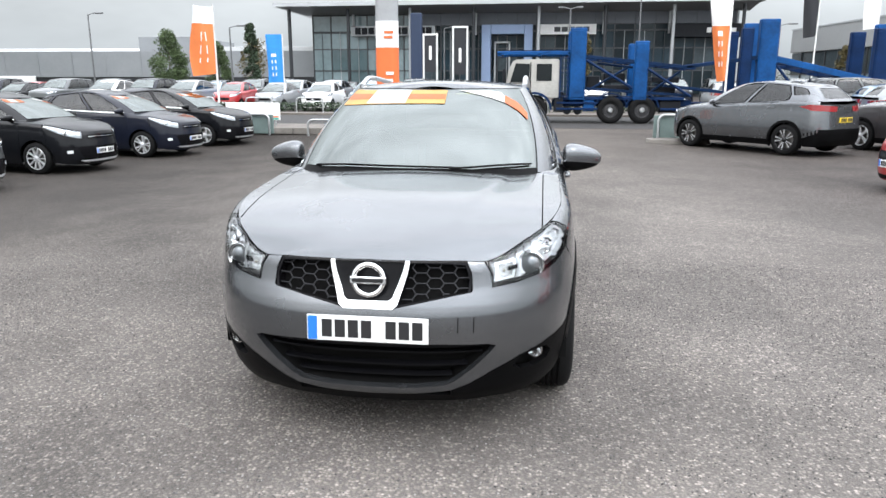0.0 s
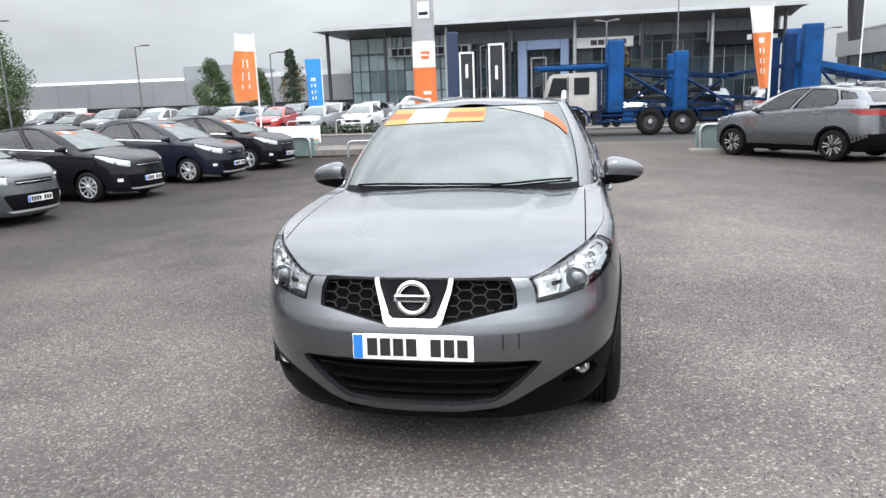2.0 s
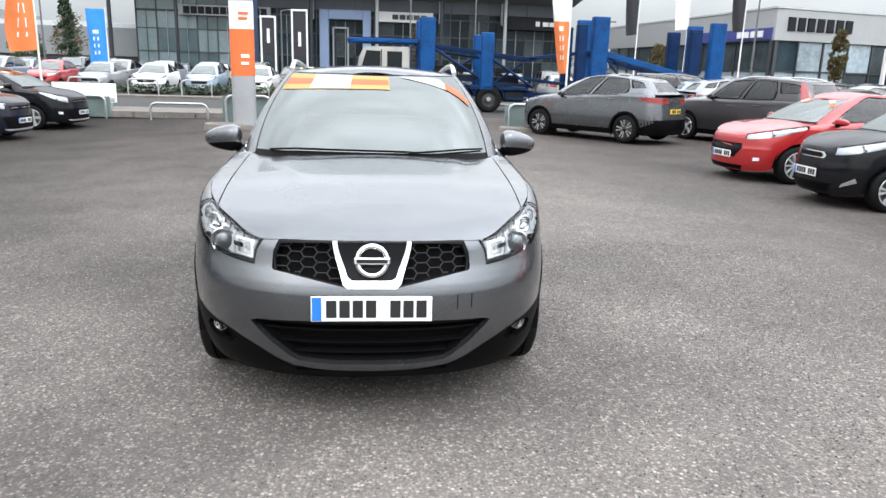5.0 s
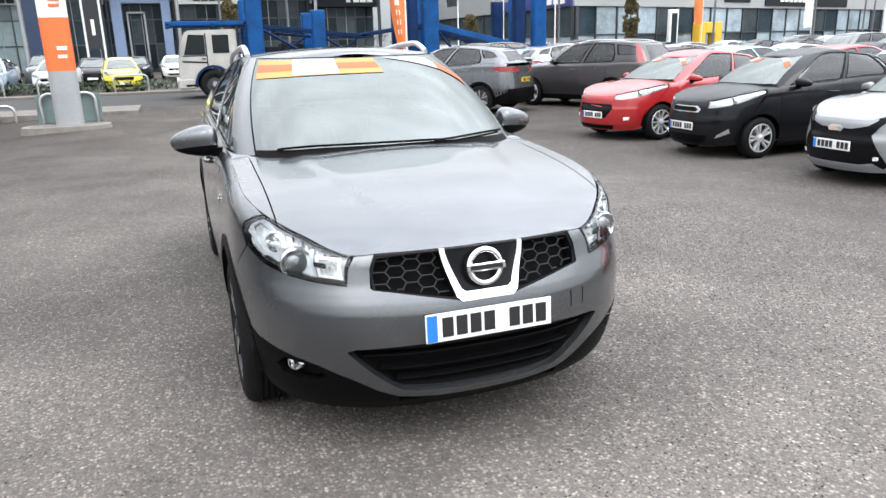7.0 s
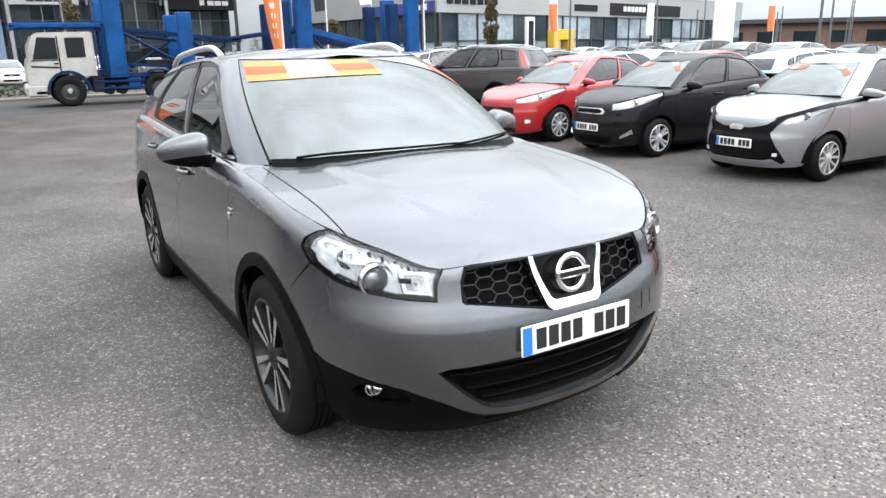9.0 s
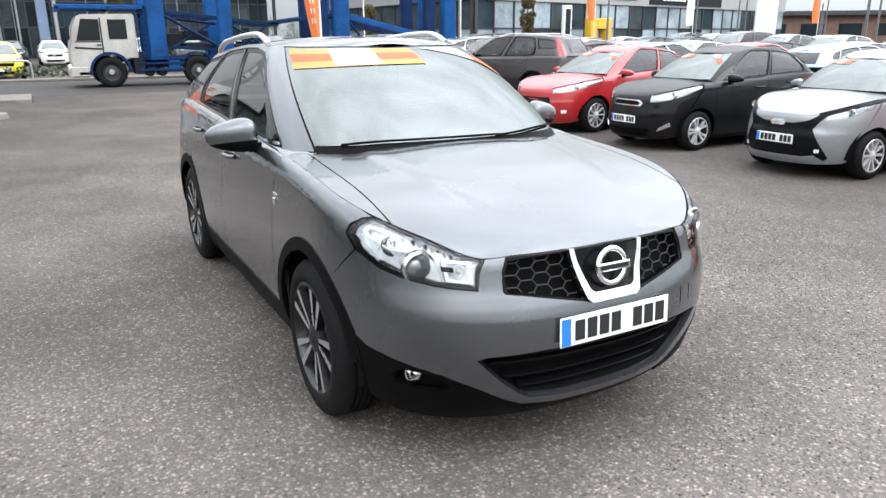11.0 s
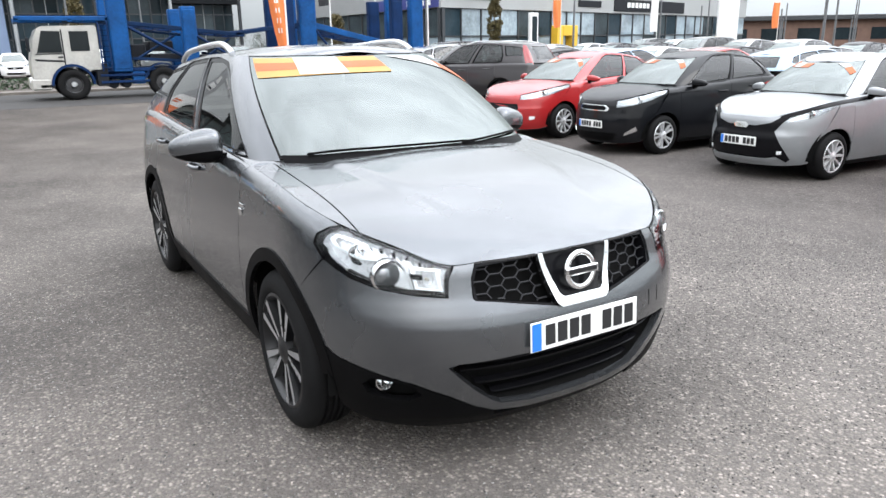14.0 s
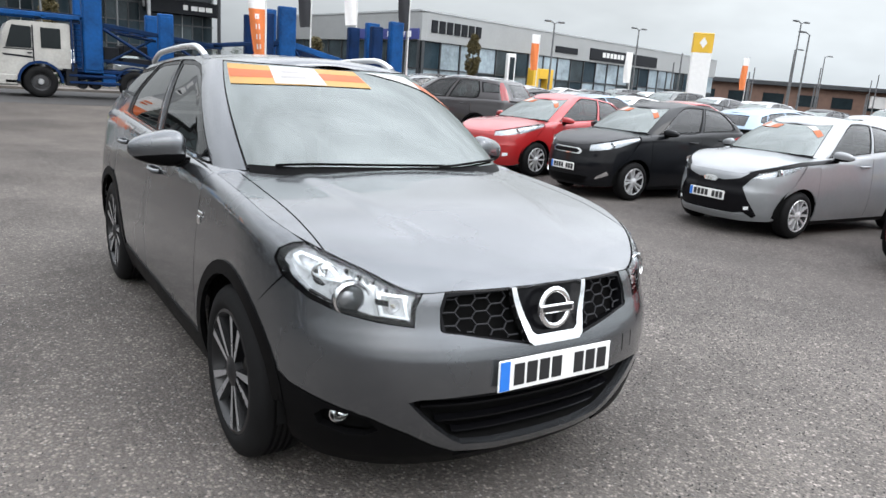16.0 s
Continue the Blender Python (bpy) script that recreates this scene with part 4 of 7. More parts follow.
    for x in (.375, .44):
        part("sensor_mark", patch(f, sh.F([(x, .56), (x + .004, .56), (x + .004, .625), (x, .625)]), step=.05, off=.001, rim=0), M_PLASTIC, car)

    # headlights
    for sg in (1, -1):
        lens = hl_low2 + hl_top
        hd = part("headlight", patch(f, sh.F(lens), step=.04, sign=sg, off=.002, rim=.0), M_LENS, car, "clear headlight with projector lens")
        cut = [(x - .014 * min(1, max(0, (x - .76) / .03)) + (.012 if x < .52 else 0), z + (.014 if i < 4 else .008 if i < 6 else 0) - (.006 if i > 8 else 0)) for i, (x, z) in enumerate(lens)]
        part("headlight_bezel", patch(f, sh.F(lens), [sh.F(cut)], step=.04, sign=sg, off=-.003, rim=.010), M_GLOSSBLACK, hd, "black surround")
        part("headlight_reflector", patch(f, sh.F(cut), step=.03, sign=sg, off=-.036, rim=-.030), M_LAMPCHROME, hd, "bright reflector")
        def inside(x, z, d):
            s_ = sh.sx(x)
            o_ = f(s_, z)
            n_ = (f(s_ + .002, z) - o_).cross(f(s_, z + .002) - o_).normalized()
            o_ = o_ - n_ * d
            return Vector((sg * o_.x, o_.y, o_.z))

        c = inside(.668, .812, .026)
        mm = Matrix.Translation(c) @ Matrix.Rotation(sg * radians(10), 4, "Z")
        part("projector_ring", lathe([(.060, .03), (.062, -.01), (.056, -.016), (.050, -.008), (.047, .02)], 32, "y", mm), M_CHROME, hd, smooth=50)
        part("projector_lens", lathe([(.047, .0), (.040, -.012), (.026, -.021), (0.0, -.025)], 28, "y", mm), M_DARKLENS, hd, "dark glass projector", smooth=60)
        box_out = [(.524, .760), (.598, .770), (.612, .846), (.540, .838)]
        box_in = [(.534, .770), (.590, .778), (.601, .836), (.548, .830)]
        part("indicator_frame", patch(f, sh.F(box_out), [sh.F(box_in)], step=.03, sign=sg, off=-.012, rim=.022), M_CHROME, hd, "chrome frame of the indicator")
        c = inside(.568, .803, .028)
        part("indicator_bowl", lathe([(.026, .010), (.027, -.002), (.023, -.003), (.013, .006), (0.0, .009)], 20, "y", Matrix.Translation(c) @ Matrix.Rotation(sg * radians(8), 4, "Z")), M_LAMPCHROME, hd, smooth=50)
        part("bulb", lathe([(0.0, -.014), (.005, -.011), (.007, -.004), (.005, .008)], 12, "y", Matrix.Translation(c)), M_AMBERGLASS, hd, smooth=60)
        part("dark_slot", patch(f, sh.F([(.578, .800), (.610, .805), (.613, .824), (.580, .819)]), step=.03, sign=sg, off=-.010, rim=.012), M_GLOSSBLACK, hd, "dark slot beside the projector")
        part("upper_frame", patch(f, sh.F([(.690, .866), (.735, .862), (.790, .892), (.806, .925), (.794, .944), (.745, .930), (.705, .898)]), [sh.F([(.702, .874), (.735, .872), (.782, .898), (.795, .924), (.788, .934), (.748, .921), (.713, .893)])], step=.03, sign=sg, off=-.014, rim=.016), M_CHROME, hd, "chrome frame round the upper bowl")
        c = inside(.735, .890, .030)
        part("upper_bowl", lathe([(.040, .014), (.043, -.005), (.037, -.007), (.022, .006), (.012, .010), (.010, -.004), (0.0, -.006)], 28, "y", Matrix.Translation(c) @ Matrix.Rotation(sg * radians(30), 4, "Z")), M_CHROME, hd, smooth=50)
        part("reflector_divider", patch(f, sh.F([(.602, .765), (.610, .765), (.628, .868), (.620, .868)]), step=.03, sign=sg, off=-.012, rim=.022), M_ALLOYSIL, hd)
        part("lower_blade", patch(f, sh.F([(.53, .752), (.62, .760), (.70, .782), (.765, .815), (.765, .824), (.70, .792), (.62, .770), (.53, .761)][::-1]), step=.04, sign=sg, off=-.010, rim=.02), M_GLOSSBLACK, hd)
        for k in range(9):
            x = .560 + .0155 * k
            p = inside(x, .845 + .0075 * k, .014)
            part("reflector_rib", boxes((p.x - .0022, p.x + .0022, p.y + .004, p.y + .03, p.z - .016, p.z + .006)), M_ALLOY if k % 2 else M_GLOSSBLACK, hd)

    # cowl, wipers
    g = sh.cabin
    part("cowl", patch(lambda a, b: g(a, b), [(-.495, -.10), (.495, -.10), (.499, .022), (-.499, .022)], step=.03, stepv=.05, off=.003, rim=.02), M_PLASTIC, car, "black cowl panel")
    for u0, u1, va, vb in ((-.36, .05, .020, .026), (.04, .46, .018, .050)):
        pts = [g(u0 + (u1 - u0) * t, va + (vb - va) * t + .015 * math.sin(math.pi * t)) + Vector((0, -.010, .008)) for t in np.linspace(0, 1, 9)]
        part("wiper", tube(pts, .0062, 6), M_PLASTIC, car, smooth=60)

    # stickers behind the windscreen's top edge
    q = lambda u0, u1, v0, v1: [(u0, v0), (u1, v0), (u1, v1), (u0, v1)]
    fine = dict(step=.02, stepv=.03, rim=0)
    st = part("windscreen_sticker", patch(g, [(-.555, .715), (.016, .735), (.016, .958), (-.60, .958)], off=.003, **fine), M_STICKY, car, "yellow, orange and white sticker strip")
    part("sticker_band", patch(g, [(-.563, .79), (-.25, .80), (-.25, .89), (-.585, .89)], off=.0037, **fine), M_STICKO, st)
    part("sticker_band", patch(g, q(-.034, .0145, .80, .89), off=.0037, **fine), M_STICKO, st)
    part("sticker_panel", patch(g, q(-.25, -.034, .737, .957), off=.0044, **fine), M_STICKW, st)
    for u0, u1, v0, v1 in ((-.205, -.085, .80, .835), (-.19, -.10, .865, .895)):
        part("printed_bar", patch(g, q(u0, u1, v0, v1), off=.0052, **fine), M_STICKGREY, st, "faint grey print")
    part("windscreen_sticker", patch(g, [(.047, .955), (.12, .90), (.25, .82), (.35, .755), (.375, .83), (.34, .93), (.22, .955)], off=.003, **fine), M_STICKW, car, "white end of a slanted sticker strip")
    part("windscreen_sticker", patch(g, [(.34, .765), (.45, .65), (.53, .53), (.555, .62), (.49, .76), (.37, .87)], off=.004, **fine), M_STICKO, car, "orange slanted sticker strip")

    mirror_pair(sh, car, 1.74, 1.122, 1.075, body, 1.14)

    # roof rails
    for sg in (1, -1):
        pts = []
        for t in np.linspace(0, 1, 22):
            u = .98 + (2.02 - .98) * t
            p = sh.cabin(u, 1.0)
            lift = .046 * min(1, math.sin(math.pi * min(t, 1 - t) * 2.6) if min(t, 1 - t) < .19 else 1)
            pts.append(Vector((sg * (p.x - .01), p.y, p.z + .010 + lift)))
        bm = tube(pts, .0175, 12)
        part("roof_rail", bm, M_RAIL, car, "satin silver roof rail", smooth=60)
    for sg in (1, -1):
        for nm, y in (("front_wheel", sh.yf), ("rear_wheel", sh.yr)):
            build_wheel(nm, car, hub_point(sh, y, R, sg, .010), sg, R, .249, dark=True)
        b = part("door_badge", boxes((-.004, .004, -.018, .018, -.018, .018), bevel=.003), M_CHROME, car, "small round badge")
        p = f(sg * sh.sy(1.30), .868)
        b.matrix_basis = Matrix.Translation(p + Vector((sg * .003, 0, 0)))
        ind = part("side_marker", boxes((-.003, .003, -.03, .03, -.008, .008), bevel=.002), M_CHROME, car)
        ind.matrix_basis = Matrix.Translation(f(sg * sh.sy(1.29), .90) + Vector((sg * .003, 0, 0)))

    # tail
    part("rear_bumper", patch(f, [(sh.sy(sh.yr + Ra - .02), .50), (2 * sh.smax - sh.sy(sh.yr + Ra - .02), .50), (2 * sh.smax - sh.sy(sh.L - .16), .70), (sh.sy(sh.L - .16), .70)][0:2] + [(2 * sh.smax - sh.sy(sh.yr + Ra), .70), (sh.sy(sh.yr + Ra), .70)], step=.1, rim=.02), body, car)
    part("tailgate", patch(f, [(sh.sy(sh.L - .15), .705), (2 * sh.smax - sh.sy(sh.L - .15), .705), (2 * sh.smax - sh.sy(sh.L - .15), 1.09), (sh.sy(sh.L - .15), 1.09)], step=.1, rim=.02), body, car)
    return car


M_DARKLENS = mat("dark_glass_lens", (0.22, 0.23, 0.24), 0.08, 0.6, 1.0, var=0.1, scale=30)
M_GRILLE = mat("grey_grille_plastic", (0.012, 0.012, 0.014), 0.5, var=0.2, scale=12, spec=.22)
M_AMBERGLASS = mat("pale_bulb_glass", (0.62, 0.58, 0.50), 0.1, 0.2, 0.6, var=0.1, scale=30)
main_car = build_main_car()


def parked_car(name, m, body, label, group="", detail=1, kind="hatch", style="seven", extras=None, rails=False, clad=None, plate_y=None,
               L=3.95, hw=.86, yf=.80, yr=3.29, R=.31, zh=.78, zhl=.79, zhl2=.90, xhl=.42, yhl2=.62, ycowl=1.02, zcowl=.98, zb0=.96, zb1=1.04, zt0=1.36, ztm=1.47, zt1=1.36,
               yt0=1.72, yt1=3.45, ym=2.3, yrb=3.80, wt=.52, doors=5, a=.95, p=2.5, q=2.6, hld=.10, ab=.55, hl_in=.0, tail=True, zrb=.98, us=.50, dark_roof=False, v0=.045, wheel_dark=False, sticker=True, chrome=False, arms=False):
    """A parked car of another kind, from its main measures."""
    car = thing(name, m, label, "car", group)
    kz = zh / .857
    sh = Shape(L=L, hw=hw, a=a, p=p, q=q, ar=.45, zh=zh, zhl=zhl, zhl2=zhl2, xhl=xhl, yhl2=yhl2, ycowl=ycowl, zcowl=zcowl, zb0=zb0, zb1=zb1, wb=hw - .085, ab=ab, wt=wt, at=.5,
               yt0=yt0, yt1=yt1, zt0=zt0, ztm=ztm, zt1=zt1, ym=ym, yrb=yrb, zrb=zrb,
               front=[(.10, .12), (.2, .03), (.3, -.01), (.45, -.02), (.55, -.015), (.66 * kz, .0), (.8 * kz, .02), (.9 * kz, .06), (1.0, .13), (1.2, .3)],
               side=[(.12, .07), (.22, .045), (.32, .02), (.45, .004), (.58, 0), (.70, .006), (.82, .018), (.92, .03), (1.02, .045), (1.2, .06)])
    sh.yf, sh.yr = yf, yr
    Ra = R + (.085 if clad else .045)
    f = sh.wall
    st = .08 if detail else .22
    build_shell(sh, car, R + .01, detail)
    yd2 = ycowl + 1.28 if doors == 5 else ycowl + 1.45
    yd1 = max(yf + Ra * .93, ycowl * 1.12)
    build_panels(sh, car, body, R, Ra, yd1, yd2, (yr - Ra * .45) if doors == 5 else None, clad=clad, sill=.21, claddz=.34, detail=detail, hl=yhl2 + .02, ang=138)
    build_cabin(sh, car, body, us=us, ub=sh.uy(yd2 + .02), uc=sh.uy(yr - .05) if doors == 5 else sh.uy(yr + .1), ud=2.3, detail=detail, v0=v0, chrome=chrome)
    shoulder(sh, car, body, 12, 3)
    if detail:
        bonnet(sh, car, body, hw * .80, 22, 22)
    else:
        part("bonnet", rows_sheet(hood_rows(sh, 12, 8)), body, car, smooth=60)
    s0, s1 = sh.sx(xhl), sh.sy(yhl2)
    ss = [s0 + (s1 - s0) * i / 8 for i in range(9)]
    zl = lambda s: (sh.top(s0) - hld) + (sh.top(s1) - .035 - sh.top(s0) + hld) * ((s - s0) / (s1 - s0)) ** 1.5
    right = [(s0 * k / 5, sh.top(s0 * k / 5) - .003) for k in range(6)] + [(s, zl(s) - .003) for s in ss[0 if hl_in == 0 else 0:]]
    right += sh.D(arc(yf, R, Ra, 138, 192, 8)) + sh.F([(hw * .84, .20), (hw * .6, .185), (0, .18)])
    ring = (right + [(-x, z) for x, z in right[::-1][1:-1]])[::-1]
    part("front_bumper", patch(f, ring, step=st, rim=.02), body, car)
    for sg in (1, -1):
        lens = [(s, zl(s)) for s in ss] + [(s, sh.top(s) - .005) for s in ss[::-1]]
        hd = part("headlight", patch(f, lens, step=st, sign=sg, off=.002, rim=.0), M_LENS, car, "clear headlight")
        part("headlight_reflector", patch(f, lens, step=st, sign=sg, off=-.02, rim=.0), M_LAMPGREY, hd, "bright reflector")
        if detail:
            c = f(sg * (s0 + (s1 - s0) * .38), zl(s0 + (s1 - s0) * .38) + .05) + Vector((0, .012, 0))
            part("headlight_bowl", lathe([(.046, .02), (.046, -.006), (.036, -.004), (.0, .012)], 18, "y", Matrix.Translation(c)), M_CHROME, hd, smooth=50)
    for nm, poly, mt, off, rm in (extras or []):
        side = poly and poly[0] == "pair"
        pts = poly[1:] if side else poly
        pts = sh.F([(x * hw, z) for x, z in pts])
        for sg in ((1, -1) if side else (1,)):
            part(nm, patch(f, pts, step=st, sign=sg, off=off, rim=rm), mt, car)
    if arms:
        for sg in (1, -1):
            se = [s0 * .92 + (sh.sy(ycowl * 1.45) - s0 * .92) * i / 14 for i in range(15)]
            part("black_arm", patch(f, [(s_, sh.top(s_) - .040) for s_ in se] + [(s_, sh.top(s_) - .002) for s_ in se[::-1]], step=st, sign=sg, off=.006, rim=.012), M_GLOSSBLACK, car, "gloss black strip from nose to door mirror")
    py = plate_y or .42
    plate(car, Matrix.Translation((0, f(0, py).y - .012, py)), bars=bool(detail))
    if detail:
        mirror_pair(sh, car, ycowl + .45, zcowl + .02, hw + .16, M_PLASTIC if kind == "mirrorblack" else body, .85)
    for sg in (1, -1):
        for nm, y in (("front_wheel", yf), ("rear_wheel", yr)):
            build_wheel(nm, car, hub_point(sh, y, R, sg, .012), sg, R, R * .68, width=.19, style=style, simple=1 if detail else 2, dark=wheel_dark)
        if rails:
            pts = []
            for t in np.linspace(0, 1, 12):
                q_ = sh.cabin(1.0 + 1.0 * t, 1.0)
                pts.append(Vector((sg * (q_.x - .02), q_.y, q_.z + .012 + .035 * min(1, 6 * min(t, 1 - t)))))
            part("roof_rail", tube(pts, .016, 6), M_ALLOYSIL, car, smooth=60)
    if sticker:
        g = sh.cabin
        s_ = part("windscreen_sticker", patch(g, [(-.43, .74), (-.04, .75), (-.04, .93), (-.45, .93)], step=.1, stepv=.1, off=.004, rim=0), M_STICKO, car, "orange and white sticker strip")
        part("sticker_panel", patch(g, [(-.30, .75), (-.14, .755), (-.14, .93), (-.30, .93)], step=.1, stepv=.1, off=.007, rim=0), M_STICKW, s_)
        part("windscreen_sticker", patch(g, [(.06, .95), (.24, .76), (.33, .80), (.2, .95)], step=.1, stepv=.1, off=.004, rim=0), M_STICKW, car, "white end of a slanted sticker strip")
        part("windscreen_sticker", patch(g, [(.24, .755), (.40, .52), (.46, .60), (.335, .795)], step=.1, stepv=.1, off=.004, rim=0), M_STICKO, car, "slanted orange sticker strip")
    S = sh.smax
    sq, zt_ = sh.sy(L - .17), sh.zrb
    part("rear_bumper", patch(f, [(sh.sy(yr + Ra) + .02, .24), (2 * S - sh.sy(yr + Ra) - .02, .24), (2 * S - sh.sy(yr + Ra), R + .16), (2 * S - sq, .60), (sq, .60), (sh.sy(yr + Ra), R + .16)], step=st, rim=.02), clad or body, car)
    part("tailgate", patch(f, [(sq, .605), (2 * S - sq, .605), (2 * S - sq, zt_ - .004), (sq, zt_ - .004)], step=st, rim=.02), body, car)
    if tail:
        for sg in (1, -1):
            a0, a1 = sh.sy(L - .42), S - .34
            zz = sh.top(a0)
            if kind == "tall":
                part("tail_lamp", patch(sh.cabin, [(2.16, -.10), (2.50, -.10), (2.52, .55), (2.46, .93), (2.30, .93), (2.20, .5)], step=.06, stepv=.1, sign=sg, off=.012, rim=.02), M_TAIL, car, "tall red tail lamp on the rear pillar")
                continue
            part("tail_lamp", patch(f, lampshape(a0, a1, zz, kind), step=st, sign=sg, off=.006, rim=.02), M_TAIL, car, "red tail lamp")
        p_ = plate(car, Matrix.Translation((0, f(S, .78).y + .012, .80)) @ Matrix.Rotation(math.pi, 4, "Z"), "rear_plate", True, bool(detail))
    return car


def lampshape(a0, a1, z, kind):
    if kind == "tall":
        return [(a0 + .10, z - .34), (a1 - .02, z - .34), (a1 - .02, z - .02), (a0 + .06, z - .02)]
    return [(a0 - .20, z - .125), (a0 + .10, z - .205), (a1, z - .235), (a1 + .03, z - .12), (a0 + .06, z - .075)]


def at(x, y, deg, L=0.0):
    """The pose of a car whose nose is at (x, y) and which points along deg (0 is +x)."""
    return Matrix.Translation((x, y, ground_z(x, y))) @ Matrix.Rotation(radians(deg + 90), 4, "Z")


MPV = dict(L=4.38, hw=.905, yf=.90, yr=3.55, R=.325, zh=.84, zhl=.85, zhl2=1.0, xhl=.50, yhl2=.66, ycowl=.98, zcowl=1.10, zb0=1.05, zb1=1.16, zt0=1.48, ztm=1.60, zt1=1.47, yt0=1.92, yt1=3.9, ym=2.6, yrb=4.22, wt=.56, hld=.135, ab=.6, zrb=1.08)
mpv_face = [("grille", [(-.42, .70), (.42, .70), (.44, .775), (-.44, .775)], M_GLOSSBLACK, .004, .01), ("grille_trim", [(-.42, .735), (.42, .735), (.42, .745), (-.42, .745)], M_CHROME, .008, .006),
            ("lower_intake", [(-.55, .28), (.55, .28), (.66, .52), (.60, .55), (-.60, .55), (-.66, .52)], M_GLOSSBLACK, .004, .01), ("intake_trim", [(-.56, .24), (.56, .24), (.64, .275), (-.64, .275)], M_ALLOYSIL, .010, .01),
            ("fog_lamp", ["pair", (.74, .42), (.82, .42), (.82, .48), (.74, .48)], M_LAMPCHROME, .008, .01)]
# Cars at y 4.75 and 1.50 stand out of view, added for the doors' reflections.
for (x, y, deg, body, lab, sty) in ((-8.50, 7.95, -5, M_SLATE, "slate grey people carrier parked in a row", "twin"), (-8.37, 11.15, -5, M_BLACKPAINT, "black people carrier parked in a row", "ten"),
                                    (-8.62, 4.75, -5, M_BLACKPAINT, "black people carrier parked in a row", "ten"), (-8.70, 1.50, -5, M_NAVY, "dark blue people carrier parked in a row", "twin"), (-8.0, 14.45, -5, M_NAVY, "dark blue people carrier parked in a row", "twin"), (-7.9, 17.6, -5, M_BLACKPAINT, "black long people carrier parked in a row", "five")):
    parked_car("car", at(x, y, deg), body, lab, "cars parked in the left row", extras=mpv_face, style=sty, plate_y=.45, chrome=True, **MPV)

FIESTA = dict(L=3.95, hw=.86, yf=.80, yr=3.29, R=.31, zh=.76, zhl=.79, zhl2=.95, xhl=.44, yhl2=.95, ycowl=1.05, zcowl=1.0, zb0=.98, zb1=1.07, doors=3, hld=.085, yt0=1.85)
red_face = [("grille", [(-.36, .40), (.36, .40), (.50, .56), (.46, .63), (-.46, .63), (-.50, .56)], M_GLOSSBLACK, .004, .01), ("lower_intake", [(-.5, .20), (.5, .20), (.54, .27), (-.54, .27)], M_PLASTIC, .004, .01),
            ("fog_lamp", ["pair", (.70, .36), (.78, .37), (.78, .42), (.70, .42)], M_LAMPCHROME, .008, .01)]
parked_car("car", at(5.95, 8.80, 187), M_RED, "bright red small hatchback with orange stickers", "cars parked in the right row", extras=red_face, style="ten", plate_y=.44, **FIESTA)
PIC = dict(L=3.60, hw=.80, yf=.74, yr=3.12, R=.295, zh=.80, zhl=.82, zhl2=.97, xhl=.42, yhl2=.78, ycowl=.92, zcowl=1.02, zb0=1.0, zb1=1.10, zt0=1.38, ztm=1.48, zt1=1.38, yt0=1.60, yt1=3.2, ym=2.2, yrb=3.48, wt=.50, hld=.10, zrb=1.0)
kia_face = [("grille", [(-.36, .655), (.36, .655), (.40, .70), (.33, .745), (-.33, .745), (-.40, .70)], M_CHROME, .006, .01), ("grille_mesh", [(-.30, .668), (.30, .668), (.34, .70), (.28, .732), (-.28, .732), (-.34, .70)], M_GLOSSBLACK, .010, .008),
            ("lower_intake", [(-.50, .22), (.50, .22), (.58, .34), (-.58, .34)], M_PLASTIC, .005, .01), ("fog_lamp", ["pair", (.68, .30), (.84, .38), (.82, .44), (.70, .35)], M_CHROME, .008, .01)]
parked_car("car", at(6.02, 6.45, 179), M_BLACKPAINT, "black small city car with orange stickers", "cars parked in the right row", extras=kia_face, style="twin", plate_y=.46, **PIC)
AYGO = dict(L=3.46, hw=.81, yf=.72, yr=3.06, R=.29, zh=.76, zhl=.80, zhl2=.94, xhl=.50, yhl2=.72, ycowl=.92, zcowl=1.0, zb0=.97, zb1=1.10, zt0=1.36, ztm=1.46, zt1=1.36, yt0=1.58, yt1=3.1, ym=2.1, yrb=3.36, wt=.50, hld=.095, zrb=1.0)
sil_face = [("black_cross", [(-.58, .30), (-.36, .26), (.36, .26), (.58, .30), (.70, .235), (.74, .27), (.62, .44), (.52, .60), (.60, .70), (.70, .80), (.62, .79), (.46, .70), (.25, .66), (-.25, .66), (-.46, .70), (-.62, .79), (-.70, .80), (-.60, .70), (-.52, .60), (-.62, .44), (-.74, .27), (-.70, .235)], M_GLOSSBLACK, .005, .012),
            ("lower_trim", [(-.56, .235), (.56, .235), (.60, .275), (-.60, .275)], M_SILVER, .012, .012), ("fog_lamp", ["pair", (.585, .33), (.64, .33), (.64, .37), (.585, .37)], M_LAMPCHROME, .010, .01),
            ("badge", [(-.10, .625), (.10, .625), (.13, .66), (.08, .69), (-.08, .69), (-.13, .66)], M_CHROME, .012, .01)]
parked_car("car", at(6.06, 3.83, 178), M_SILVER, "silver small city car with black cross on its nose", "cars parked in the right row", extras=sil_face, style="ten", plate_y=.47, arms=True, **AYGO)
parked_car("car", at(6.08, 1.12, 179), M_RED, "red small hatchback at the row's end", "cars parked in the right row", extras=red_face, style="ten", plate_y=.44, **FIESTA)

